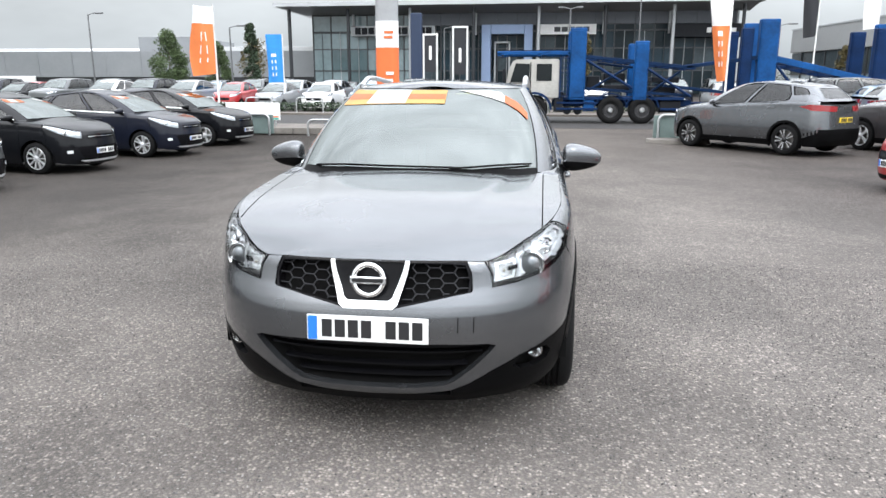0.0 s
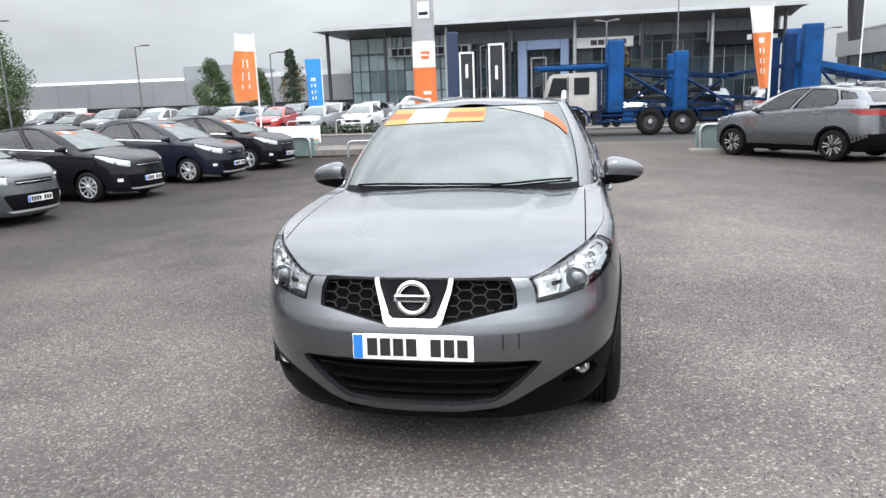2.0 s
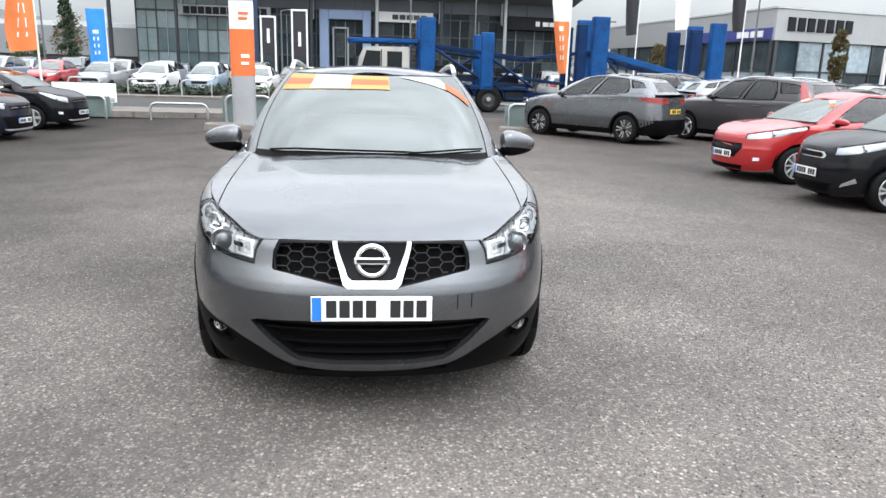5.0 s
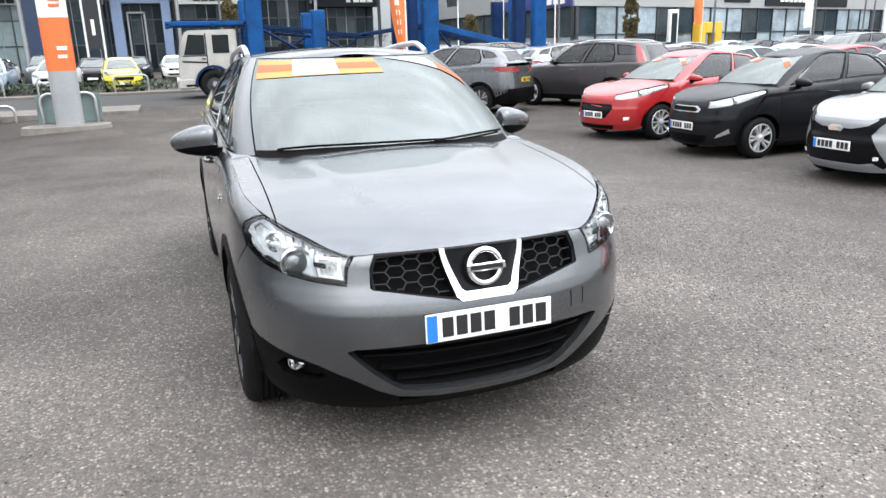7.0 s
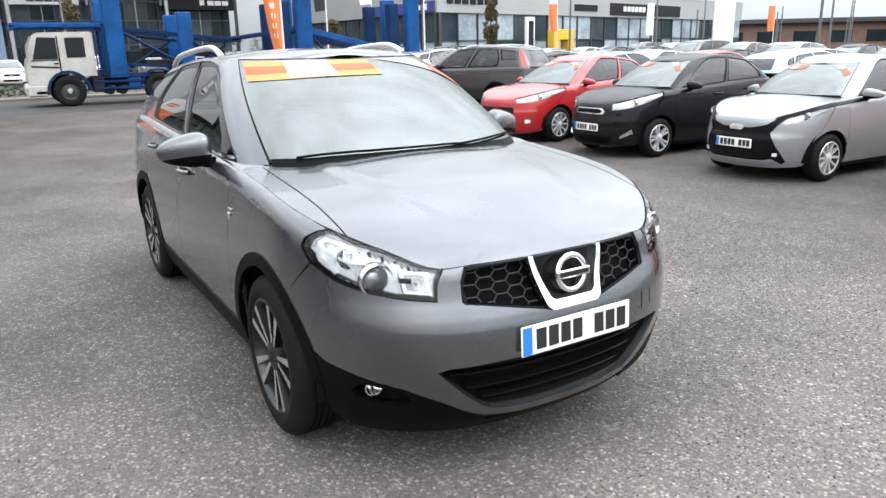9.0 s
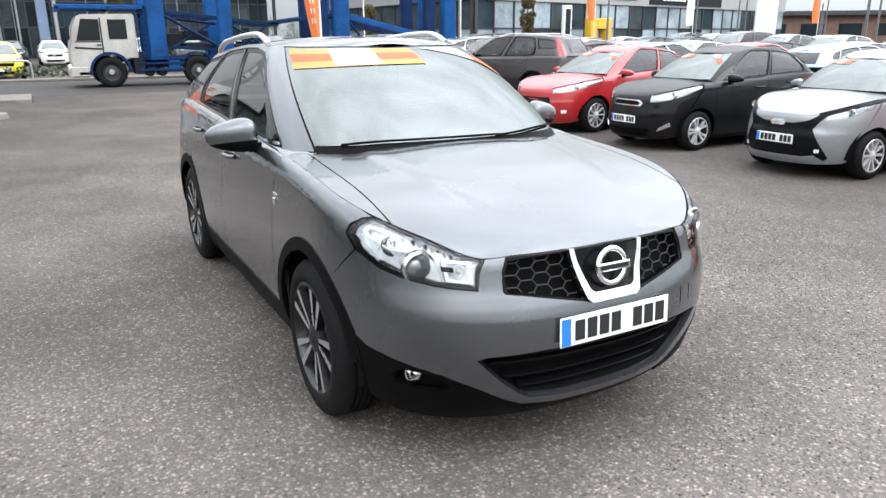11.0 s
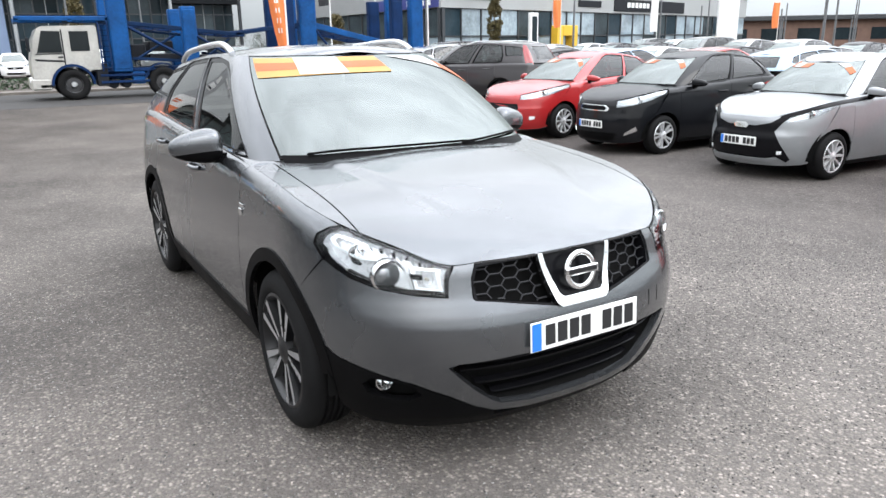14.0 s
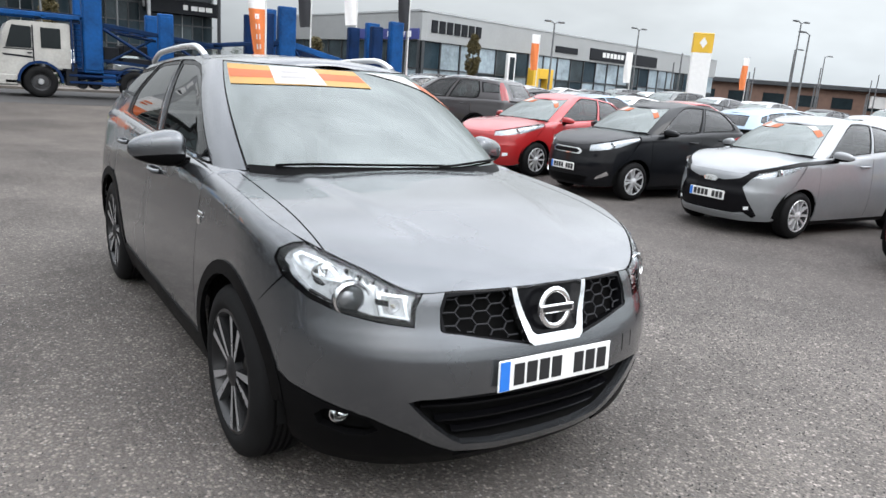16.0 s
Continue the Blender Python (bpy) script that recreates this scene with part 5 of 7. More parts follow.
SUV = dict(L=4.41, hw=.91, yf=.88, yr=3.52, R=.35, zh=.90, zhl=.90, zhl2=1.02, xhl=.55, yhl2=.75, ycowl=1.10, zcowl=1.12, zb0=1.08, zb1=1.22, zt0=1.52, ztm=1.64, zt1=1.54, yt0=1.85, yt1=3.9, ym=2.6, yrb=4.22, wt=.56, hld=.12, zrb=1.14)
hub = Vector((4.45, 16.45, 0))
d = Vector((math.cos(radians(130)), math.sin(radians(130)), 0))
nose = hub + d * SUV["yf"] - Vector((-d.y, d.x, 0)) * SUV["hw"]
parked_car("car", at(nose.x, nose.y, 130), M_GREY, "grey compact off-roader seen from behind", "", extras=[], style="twin", clad=M_PLASTIC, sticker=False, wheel_dark=True, **SUV)
XT = dict(L=4.63, hw=.89, yf=.92, yr=3.55, R=.36, zh=.98, zhl=.97, zhl2=1.05, xhl=.55, yhl2=.6, ycowl=1.25, zcowl=1.18, zb0=1.12, zb1=1.18, zt0=1.60, ztm=1.69, zt1=1.64, yt0=1.85, yt1=4.2, ym=2.9, yrb=4.5, wt=.62, hld=.12, zrb=1.14)
hub = Vector((8.45, 16.15, 0))
d = Vector((math.cos(radians(114)), math.sin(radians(114)), 0))
nose = hub + d * XT["yf"] - Vector((-d.y, d.x, 0)) * XT["hw"]
parked_car("car", at(nose.x, nose.y, 114), M_BROWN, "dark brown boxy off-roader with red tail lamps", "", extras=[], style="five", clad=M_PLASTIC, rails=True, sticker=False, kind="tall", **XT)

# the many cars further off: a few kinds built once each, then copied
far_face = [("grille", [(-.45, .55), (.45, .55), (.5, .68), (-.5, .68)], M_GLOSSBLACK, .004, .01), ("lower_intake", [(-.55, .25), (.55, .25), (.6, .36), (-.6, .36)], M_GLOSSBLACK, .004, .01)]
rng = random.Random(4)
far_rows = []
for row, (y, x0, x1, step, deg) in enumerate(((33.8, -29, -4.6, 2.55, -90), (40.5, -36, -4, 2.6, -90), (48.5, -24, 0, 2.6, -90), (36.5, 9.5, 25, 2.6, 90), (44, 4.0, 22, 2.6, -90))):
    x = x0
    while x < x1:
        far_rows.append((x + rng.uniform(-.12, .12), y + rng.uniform(-.3, .3), deg + rng.uniform(-2, 2)))
        x += step
for row, (x, y0, y1, deg) in enumerate(((14.2, 4.5, 31, 176), (14.4, 1.5, 31, -4), (24.5, 9, 40, 178), (34.0, 24, 42, 178))):
    y = y0
    while y < y1:
        far_rows.append((x + rng.uniform(-.15, .15), y + rng.uniform(-.1, .1), deg + rng.uniform(-2, 2)))
        y += 2.6
protos = []
for body, lab, spec in ((M_BLACKPAINT, "black hatchback parked in the far lot", FIESTA), (M_SLATE, "grey off-roader parked in the far lot", XT), (M_WHITE, "white people carrier parked in the far lot", MPV),
                        (M_NAVY, "dark blue off-roader parked in the far lot", XT), (M_SILVER, "silver people carrier parked in the far lot", MPV), (M_RED, "red hatchback parked in the far lot", PIC),
                        (M_SILVER, "silver hatchback parked in the far lot", AYGO), (M_WHITE, "white hatchback parked in the far lot", FIESTA), (M_LIGHTBLUE, "light blue hatchback parked in the far lot", PIC)):
    spec = dict(spec)
    x, y, deg = far_rows.pop(0)
    protos.append(parked_car("car", at(x, y, deg), body, lab, "cars in the far lot", detail=0, kind="far", extras=far_face, style="five", sticker=False, **spec))
order = [7, 1, 6, 0, 4, 3, 6, 2, 0, 4, 5, 6, 1, 7, 4, 8, 0, 3, 6, 1, 1]
for k, (x, y, deg) in enumerate(far_rows):
    pick = order[(k * 5 + k // 7) % len(order)]
    if 12 < x < 20 and y < 18 and pick in (1, 2, 3, 4):
        pick = {1: 0, 2: 7, 3: 8, 4: 6}[pick]
    copy_thing(protos[pick], at(x, y, deg))
parked_car("car", at(-2.9, 31.6, -84), M_YELLOW, "yellow hatchback parked behind the hedge", "cars in the far lot", detail=0, kind="far", extras=far_face, style="five", sticker=False, **PIC)


# ---- ground ----
def ground_material():
    m = bpy.data.materials.new("worn_tarmac")
    m.use_nodes = True
    nt = m.node_tree
    N, K = nt.nodes.new, nt.links.new
    p = nt.nodes["Principled BSDF"]
    p.inputs["Roughness"].default_value = 0.88
    p.inputs["Specular IOR Level"].default_value = 0.25
    tc = N("ShaderNodeTexCoord")

    def noise_(scale, detail=4, rough=.55):
        n = N("ShaderNodeTexNoise")
        n.inputs["Scale"].default_value, n.inputs["Detail"].default_value, n.inputs["Roughness"].default_value = scale, detail, rough
        K(tc.outputs["Object"], n.inputs["Vector"])
        return n.outputs[0]

    def rng_(v, a, b, c, d):
        n = N("ShaderNodeMapRange")
        for k, x in (("From Min", a), ("From Max", b), ("To Min", c), ("To Max", d)):
            n.inputs[k].default_value = x
        K(v, n.inputs["Value"])
        return n.outputs[0]

    def mixc(fac, a, b):
        n = N("ShaderNodeMix")
        n.data_type = "RGBA"
        for s, v in (("A", a), ("B", b)):
            if isinstance(v, tuple):
                n.inputs[s].default_value = (*v, 1)
            else:
                K(v, n.inputs[s])
        K(fac, n.inputs["Factor"])
        return n.outputs["Result"]

    base = mixc(rng_(noise_(.16, 7, .62), .36, .64, 0, 1), (.060, .058, .055), (.118, .111, .102))
    base = mixc(rng_(noise_(1.4, 5), .52, .75, 0, .55), base, (.135, .126, .113))
    sx = N("ShaderNodeSeparateXYZ")
    K(tc.outputs["Object"], sx.inputs[0])
    # The colour turns darker with distance along y, with a ragged edge.
    beyond = N("ShaderNodeMath")
    beyond.operation = "MULTIPLY_ADD"
    K(noise_(.35, 4), beyond.inputs[0])
    beyond.inputs[1].default_value = 5.0
    K(sx.outputs["Y"], beyond.inputs[2])
    base = mixc(rng_(beyond.outputs[0], 4.5, 11.5, 0, .85), base, (.038, .0355, .033))
    vor = N("ShaderNodeTexVoronoi")
    vor.inputs["Scale"].default_value = 66
    K(tc.outputs["Object"], vor.inputs["Vector"])
    sepn = N("ShaderNodeSeparateColor")
    K(vor.outputs["Color"], sepn.inputs[0])
    clump = rng_(noise_(17, 6, .72), .36, .64, .05, 1.0)
    amt = N("ShaderNodeMath")
    amt.operation = "MULTIPLY"
    K(rng_(sepn.outputs[0], .40, 1.0, 0, 1), amt.inputs[0])
    K(clump, amt.inputs[1])
    stone = mixc(amt.outputs[0], base, (.40, .372, .352))
    stone = mixc(rng_(sepn.outputs[1], .55, .95, 0, .85), stone, (.036, .034, .034))
    stone = mixc(rng_(noise_(38, 3, .6), .50, .66, 0, .62), stone, (.040, .037, .036))
    gap = mixc(rng_(vor.outputs["Distance"], .32, .70, 0, .85), stone, (.045, .043, .042))
    fine = mixc(rng_(noise_(260, 2), .35, .7, 0, .35), gap, (.30, .29, .28))
    # Falloff in brightness along x is put into the colour: darker left, paler middle.
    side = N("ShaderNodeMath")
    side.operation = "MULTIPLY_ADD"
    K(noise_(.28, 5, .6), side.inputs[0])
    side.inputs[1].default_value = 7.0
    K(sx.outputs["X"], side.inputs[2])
    from_left = rng_(side.outputs[0], -3.0, 5.5, 0, 1)
    patchy = mixc(rng_(noise_(.55, 6, .65), .38, .62, 0, 1), (.80, .78, .77), (1.19, 1.155, 1.135))
    graded = mixc(from_left, (.44, .418, .394), (1.27, 1.237, 1.20))
    # Darker to the right: contact shade by the parked row put into the colour.
    right_dark = mixc(rng_(side.outputs[0], 4.8, 9.5, 0, 1), (1.0, 1.0, 1.0), (.57, .56, .57))
    # A further darkening with distance along y.
    far_ = N("ShaderNodeMath")
    far_.operation = "MULTIPLY_ADD"
    K(noise_(.22, 5, .6), far_.inputs[0])
    far_.inputs[1].default_value = 8.0
    K(sx.outputs["Y"], far_.inputs[2])
    darker = mixc(rng_(far_.outputs[0], 9.0, 19.0, 0, 1), (1.0, 1.0, 1.0), (.72, .69, .66))
    for tone in (graded, patchy, right_dark, darker):
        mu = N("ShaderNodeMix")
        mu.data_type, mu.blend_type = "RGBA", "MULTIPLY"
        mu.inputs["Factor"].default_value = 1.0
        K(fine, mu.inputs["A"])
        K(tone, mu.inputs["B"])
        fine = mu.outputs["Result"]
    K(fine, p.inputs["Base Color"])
    bp = N("ShaderNodeBump")
    bp.inputs["Strength"].default_value, bp.inputs["Distance"].default_value = .9, .006
    hgt = rng_(vor.outputs["Distance"], 0, .7, 1, 0)
    K(hgt, bp.inputs["Height"])
    K(bp.outputs[0], p.inputs["Normal"])
    return m


gx = [-1500, -400, -120, -50, -25] + list(np.linspace(-15, 15, 61)) + [25, 50, 120, 400, 1500]
gy = [-1500, -400, -120, -40, -15] + list(np.linspace(-10, 26, 49)) + [35, 60, 120, 400, 1500]
bm = rows_sheet([[Vector((x, y, ground_z(x, y))) for x in gx] for y in gy])
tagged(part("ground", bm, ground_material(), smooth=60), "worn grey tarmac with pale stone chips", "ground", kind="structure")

M_CHIP = bpy.data.materials.new("loose_stone_chips")
M_CHIP.use_nodes = True
cp = M_CHIP.node_tree.nodes["Principled BSDF"]
cp.inputs["Roughness"].default_value = .85
cgeo = M_CHIP.node_tree.nodes.new("ShaderNodeNewGeometry")
cramp = M_CHIP.node_tree.nodes.new("ShaderNodeValToRGB")
cramp.color_ramp.elements[0].color, cramp.color_ramp.elements[1].color = (.030, .029, .029, 1), (.27, .258, .245, 1)
ce_ = cramp.color_ramp.elements.new(.7)
ce_.color = (.105, .10, .095, 1)
M_CHIP.node_tree.links.new(cgeo.outputs["Random Per Island"], cramp.inputs["Fac"])
M_CHIP.node_tree.links.new(cramp.outputs[0], cp.inputs["Base Color"])


def loose_chips(n, seed):
    """Small angular stones lying loose on the tarmac."""
    rc = np.random.default_rng(seed)
    xy = np.stack([rc.uniform(-4.2, 4.2, n), rc.uniform(-2.2, 3.6, n)], 1)
    rad = rc.uniform(.0032, .0075, n)
    ang = rc.uniform(0, 2 * math.pi, n)
    unit = np.array([(1, 0, 0), (.1, .8, .1), (-.9, .2, 0), (0, -.75, .05), (.1, .1, .75), (0, 0, -.4)])
    faces = np.array([(0, 1, 4), (1, 2, 4), (2, 3, 4), (3, 0, 4), (1, 0, 5), (2, 1, 5), (3, 2, 5), (0, 3, 5)])
    vs = unit[None] * (1 + rc.uniform(-.28, .28, (n, 6, 3))) * rad[:, None, None]
    c_, s_ = np.cos(ang)[:, None], np.sin(ang)[:, None]
    gz = np.array([ground_z(a_, b_) for a_, b_ in xy])
    wx = vs[:, :, 0] * c_ - vs[:, :, 1] * s_ + xy[:, :1]
    wy = vs[:, :, 0] * s_ + vs[:, :, 1] * c_ + xy[:, 1:]
    wz = vs[:, :, 2] + gz[:, None] + .001
    co = np.stack([wx, wy, wz], 2).reshape(-1, 3)
    fs = (faces[None] + 6 * np.arange(n)[:, None, None]).reshape(-1, 3)
    me = bpy.data.meshes.new("loose_chips")
    me.from_pydata(co.tolist(), [], fs.tolist())
    return me


tagged(part("loose_chips", loose_chips(42000, 12), M_CHIP), "loose pale and dark stone chips on the tarmac", "gravel", kind="stuff")

# The road's dark colour also holds the shade under the lorry.
M_ROAD = mat("road_asphalt", (0.033, 0.031, 0.030), 0.85, var=0.3, scale=.7, bump=.3, bscale=90)
M_KERB = mat("concrete_kerb", (0.18, 0.166, 0.148), 0.85, var=0.35, scale=3, bump=.2, bscale=60)
M_PAVE = mat("pavement", (0.14, 0.125, 0.11), 0.9, var=0.3, scale=2, bump=.2, bscale=60)
bm = bmesh.new()
box(bm, -160, 160, 22.0, 29.8, -.2, .006)
tagged(part("road", bm, M_ROAD), "dark asphalt road along the lot", "road", kind="structure")
for name, x0, x1, y0, y1 in (("pavement", -60, -2.0, 19.6, 21.8), ("pavement", 16.0, 70, 19.6, 21.8)):
    pv = tagged(part(name, boxes((x0, x1, y0 + .13, y1 - .13, -.1, .09), bevel=.01), M_PAVE), "grey pavement beside the road", "pavement", kind="structure")
    x = x0
    while x < x1 - .05:
        w = min(.9, x1 - x)
        for yy in (y0, y1 - .125):
            if x > -16 and x < 24:
                part("kerb_stone", boxes((x + .004, x + w - .004, yy, yy + .125, -.1, .10), bevel=.012), M_KERB, pv)
        x += .91
tagged(part("verge", boxes((-160, 160, 29.9, 31.0, -.1, .10), bevel=.01), M_PAVE), "far pavement edge", "pavement", kind="structure")

# raised kerb islands
for cx, cy, lx, ly in ((-3.35, 15.85, .95, .55), (4.35, 17.3, .85, .45)):
    isl = thing("kerb_island", Matrix.Translation((cx, cy, ground_z(cx, cy))), "pale concrete kerb island on the tarmac", "kerb island")
    bm = bmesh.new()
    vs = [(lx * math.copysign(abs(math.cos(t)) ** .7, math.cos(t)), ly * math.copysign(abs(math.sin(t)) ** .7, math.sin(t))) for t in np.linspace(0, 2 * math.pi, 28, endpoint=False)]
    lo = [bm.verts.new((x, y, -.08)) for x, y in vs]
    hi = [bm.verts.new((x * .96, y * .95, .11)) for x, y in vs]
    inn = [bm.verts.new((x * .80, y * .70, .115)) for x, y in vs]
    for a_, b_ in ((lo, hi), (hi, inn)):
        for k in range(28):
            bm.faces.new((a_[k], a_[(k + 1) % 28], b_[(k + 1) % 28], b_[k]))
    part("kerb_ring", bm, M_KERB, isl, smooth=40)
    bm = bmesh.new()
    bm.faces.new([bm.verts.new((x * .81, y * .71, .108)) for x, y in vs])
    part("island_fill", bm, M_PAVE, isl)

M_GALV = mat("galvanised_steel", (0.46, 0.47, 0.47), 0.42, 0.75, var=0.25, scale=6)
M_WHITESTEEL = mat("white_painted_steel", (0.70, 0.70, 0.68), 0.45, var=0.12, scale=5)
M_PANEL = mat("green_grey_panel", (0.14, 0.19, 0.18), 0.6, var=0.2, scale=3)


def hoop(x, y, w, h, panel=False, deg=0, low=False):
    t = thing("barrier_hoop", Matrix.Translation((x, y, ground_z(x, y))) @ Matrix.Rotation(radians(deg), 4, "Z"), "galvanised steel hoop barrier" + (" with grey-green panel" if panel else " beside the road"), "barrier", "hoop barriers")
    r = min(.18, h * .4)
    pts = [Vector((-w / 2, 0, -.05)), Vector((-w / 2, 0, h - r))]
    pts += [Vector((-w / 2 + r - r * math.cos(a), 0, h - r + r * math.sin(a))) for a in np.linspace(.3, math.pi / 2, 5)]
    pts += [Vector((w / 2 - r + r * math.sin(a), 0, h - r + r * math.cos(a))) for a in np.linspace(0, math.pi / 2 - .3, 5)]
    pts += [Vector((w / 2, 0, h - r)), Vector((w / 2, 0, -.05))]
    part("hoop_tube", tube(pts, .038, 10), M_GALV, t, smooth=60)
    if panel:
        part("hoop_panel", boxes((-w / 2 - .12, w / 2 + .12, .07, .10, .04, h * .98), bevel=.01), M_PANEL, t, "grey-green board")
    return t


hoop(-3.45, 17.4, 1.2, .74, True)
hoop(4.55, 18.3, 1.15, .70, True)
hoop(-5.8, 19.3, 1.65, .47)
hoop(-8.6, 19.5, 1.25, .66, True)
for x in (-15.6, -12.7, -10.2, -7.9, -5.4, -2.6, .3, 14.5, 17.5):
    hoop(x, 30.5, 1.3, .78)


# ---- totem sign ----
M_TOTEM = mat("grey_sign_cladding", (0.36, 0.37, 0.38), 0.4, 0.3, var=0.12, scale=2)
M_ORANGE = mat("orange_sign_face", (0.72, 0.155, 0.04), 0.45, var=0.08, scale=3)
M_WHITEFACE = mat("white_sign_face", (0.78, 0.78, 0.77), 0.45, var=0.06, scale=3)
M_DARKFACE = mat("dark_sign_face", (0.016, 0.0175, 0.021), 0.45, var=0.2, scale=3, spec=.12)
totem = thing("totem_sign", Matrix.Translation((-3.28, 15.85, 0)) @ Matrix.Rotation(radians(-6), 4, "Z"), "tall grey totem sign with orange and white bands", "sign")


def rounded(w, d, z0, z1, g=0.0):
    bm = bmesh.new()
    ring = [(math.copysign(abs(math.cos(t)) ** .6, math.cos(t)) * (w / 2 + g), math.copysign(abs(math.sin(t)) ** .8, math.sin(t)) * (d / 2 + g)) for t in np.linspace(0, 2 * math.pi, 32, endpoint=False)]
    lo = [bm.verts.new((x, y, z0)) for x, y in ring]
    hi = [bm.verts.new((x, y, z1)) for x, y in ring]
    for k in range(32):
        bm.faces.new((lo[k], lo[(k + 1) % 32], hi[(k + 1) % 32], hi[k]))
    bm.faces.new(hi)
    bm.faces.new(lo[::-1])
    return bm


part("column", rounded(.58, .36, 0.0, 6.4), M_TOTEM, totem, smooth=40)
part("orange_band", rounded(.58, .36, 1.28, 2.40, .004), M_ORANGE, totem, smooth=40)
part("white_band", rounded(.58, .36, 2.40, 3.05, .004), M_WHITEFACE, totem, smooth=40)
for z0, z1, x0, x1, mt in ((1.72, 1.80, .02, .22, M_WHITEFACE), (1.55, 1.62, .02, .20, M_WHITEFACE), (2.62, 2.68, -.02, .20, M_ORANGE), (2.74, 2.80, -.02, .22, M_ORANGE)):
    part("lettering_bar", boxes((x0, x1, -.20, -.185, z0, z1)), mt, totem)
part("label_panel", boxes((-.06, .24, -.20, -.183, 3.60, 4.0), bevel=.004), M_WHITEFACE, totem)
part("lettering_bar", boxes((-.03, .21, -.206, -.199, 3.68, 3.76)), M_DARKFACE, totem)
part("badge_panel", boxes((0, .2, -.20, -.183, 4.10, 4.6), bevel=.004), M_WHITEFACE, totem)

ad = thing("advert_board", Matrix.Translation((-8.95, 20.6, 0)), "white advertising board with green and orange waves", "sign")
part("board", boxes((-.95, .95, -.02, .02, .28, .86), bevel=.008), M_WHITEFACE, ad)
M_TEAL = mat("teal_print", (0.10, 0.42, 0.36), 0.5, var=.1, scale=4)
for k in range(8):
    x = -.9 + .225 * k
    z = .36 + .05 * math.sin(k * .9)
    part("printed_wave", boxes((x, x + .226, -.026, -.018, .30, z)), M_TEAL, ad)
    part("printed_wave", boxes((x, x + .226, -.025, -.018, z + .01, z + .05)), M_ORANGE, ad)
part("leg", boxes((-.8, -.76, 0, .04, 0, .3)), M_GALV, ad)
part("leg", boxes((.76, .8, 0, .04, 0, .3)), M_GALV, ad)


# ---- car transporter on the road ----
M_TRUCKWHITE = mat("cream_white_cab", (0.40, 0.39, 0.36), 0.4, 0.0, 0.2, var=0.3, scale=1.5)
M_CHASSIS = mat("dark_blue_chassis", (0.005, 0.022, 0.075), 0.55, var=0.4, scale=2, spec=.12)
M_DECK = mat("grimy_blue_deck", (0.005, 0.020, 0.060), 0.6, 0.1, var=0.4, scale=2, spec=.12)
truck = thing("car_transporter", Matrix.Translation((.28, 24.9, 0)) @ Matrix.Rotation(radians(0), 4, "Z"), "blue and white car transporter lorry parked on the road", "lorry")


def truck_wheel(x, R=.50, y=0.0):
    w = thing("lorry_wheel", Matrix.Translation((x, y, R)) @ Matrix.Rotation(radians(-90), 4, "Z"))
    w.parent = truck
    part("tyre", lathe([(.27, -.02), (.32, .01), (.44, .012), (R - .02, -.02), (R, -.06), (R, -.26), (R - .04, -.30), (.27, -.30)], 32), M_RUBBER, w, smooth=40)
    part("rim", lathe([(0.0, -.04), (.10, -.03), (.12, -.07), (.23, -.09), (.28, -.01)], 28), M_TYREHUB, w, smooth=35)
    part("hub", lathe([(0.0, .02), (.07, .015), (.10, -.03), (.11, -.06)], 16), M_GALV, w, smooth=40)


M_TYREHUB = mat("dirty_wheel_steel", (0.045, 0.045, 0.047), 0.6, 0.2, var=0.3, scale=6)
# cab: side profile pushed across
bm = bmesh.new()
prof = [(-.98, .55), (-1.02, .95), (-1.00, 1.25), (-.87, 1.95), (-.72, 2.26), (-.58, 2.34), (.95, 2.36), (1.02, 2.30), (1.02, .95), (.62, .95), (.55, .80), (.40, .70)]
prof += [(.13 + .60 * math.cos(radians(a)), .50 + .60 * math.sin(radians(a))) for a in range(40, 171, 16)] + [(-.48, .55)]
fr = [bm.verts.new((x, 0, z)) for x, z in prof]
bk = [bm.verts.new((x, 2.3, z)) for x, z in prof]
bm.faces.new(fr[::-1])
bm.faces.new(bk)
for k in range(len(prof)):
    bm.faces.new((fr[k], fr[(k + 1) % len(prof)], bk[(k + 1) % len(prof)], bk[k]))
bmesh.ops.recalc_face_normals(bm, faces=bm.faces)
bmesh.ops.bevel(bm, geom=[e for e in bm.edges if e.calc_length() < 1.6], offset=.035, segments=2, affect="EDGES", clamp_overlap=True)
cab = part("cab", bm, M_TRUCKWHITE, truck, "cream white cab", smooth=35)
M_TRUCKGLASS = mat("dark_cab_glass", (0.010, 0.013, 0.014), 0.06, 0.0, 0.0, var=0.2, scale=2, spec=.3)


def plate_xz(poly, y0, y1):
    bm = bmesh.new()
    a = [bm.verts.new((x, y0, z)) for x, z in poly]
    b = [bm.verts.new((x, y1, z)) for x, z in poly]
    bm.faces.new(a)
    bm.faces.new(b[::-1])
    for k in range(len(poly)):
        bm.faces.new((a[k], b[k], b[(k + 1) % len(poly)], a[(k + 1) % len(poly)]))
    bmesh.ops.recalc_face_normals(bm, faces=bm.faces)
    return bm


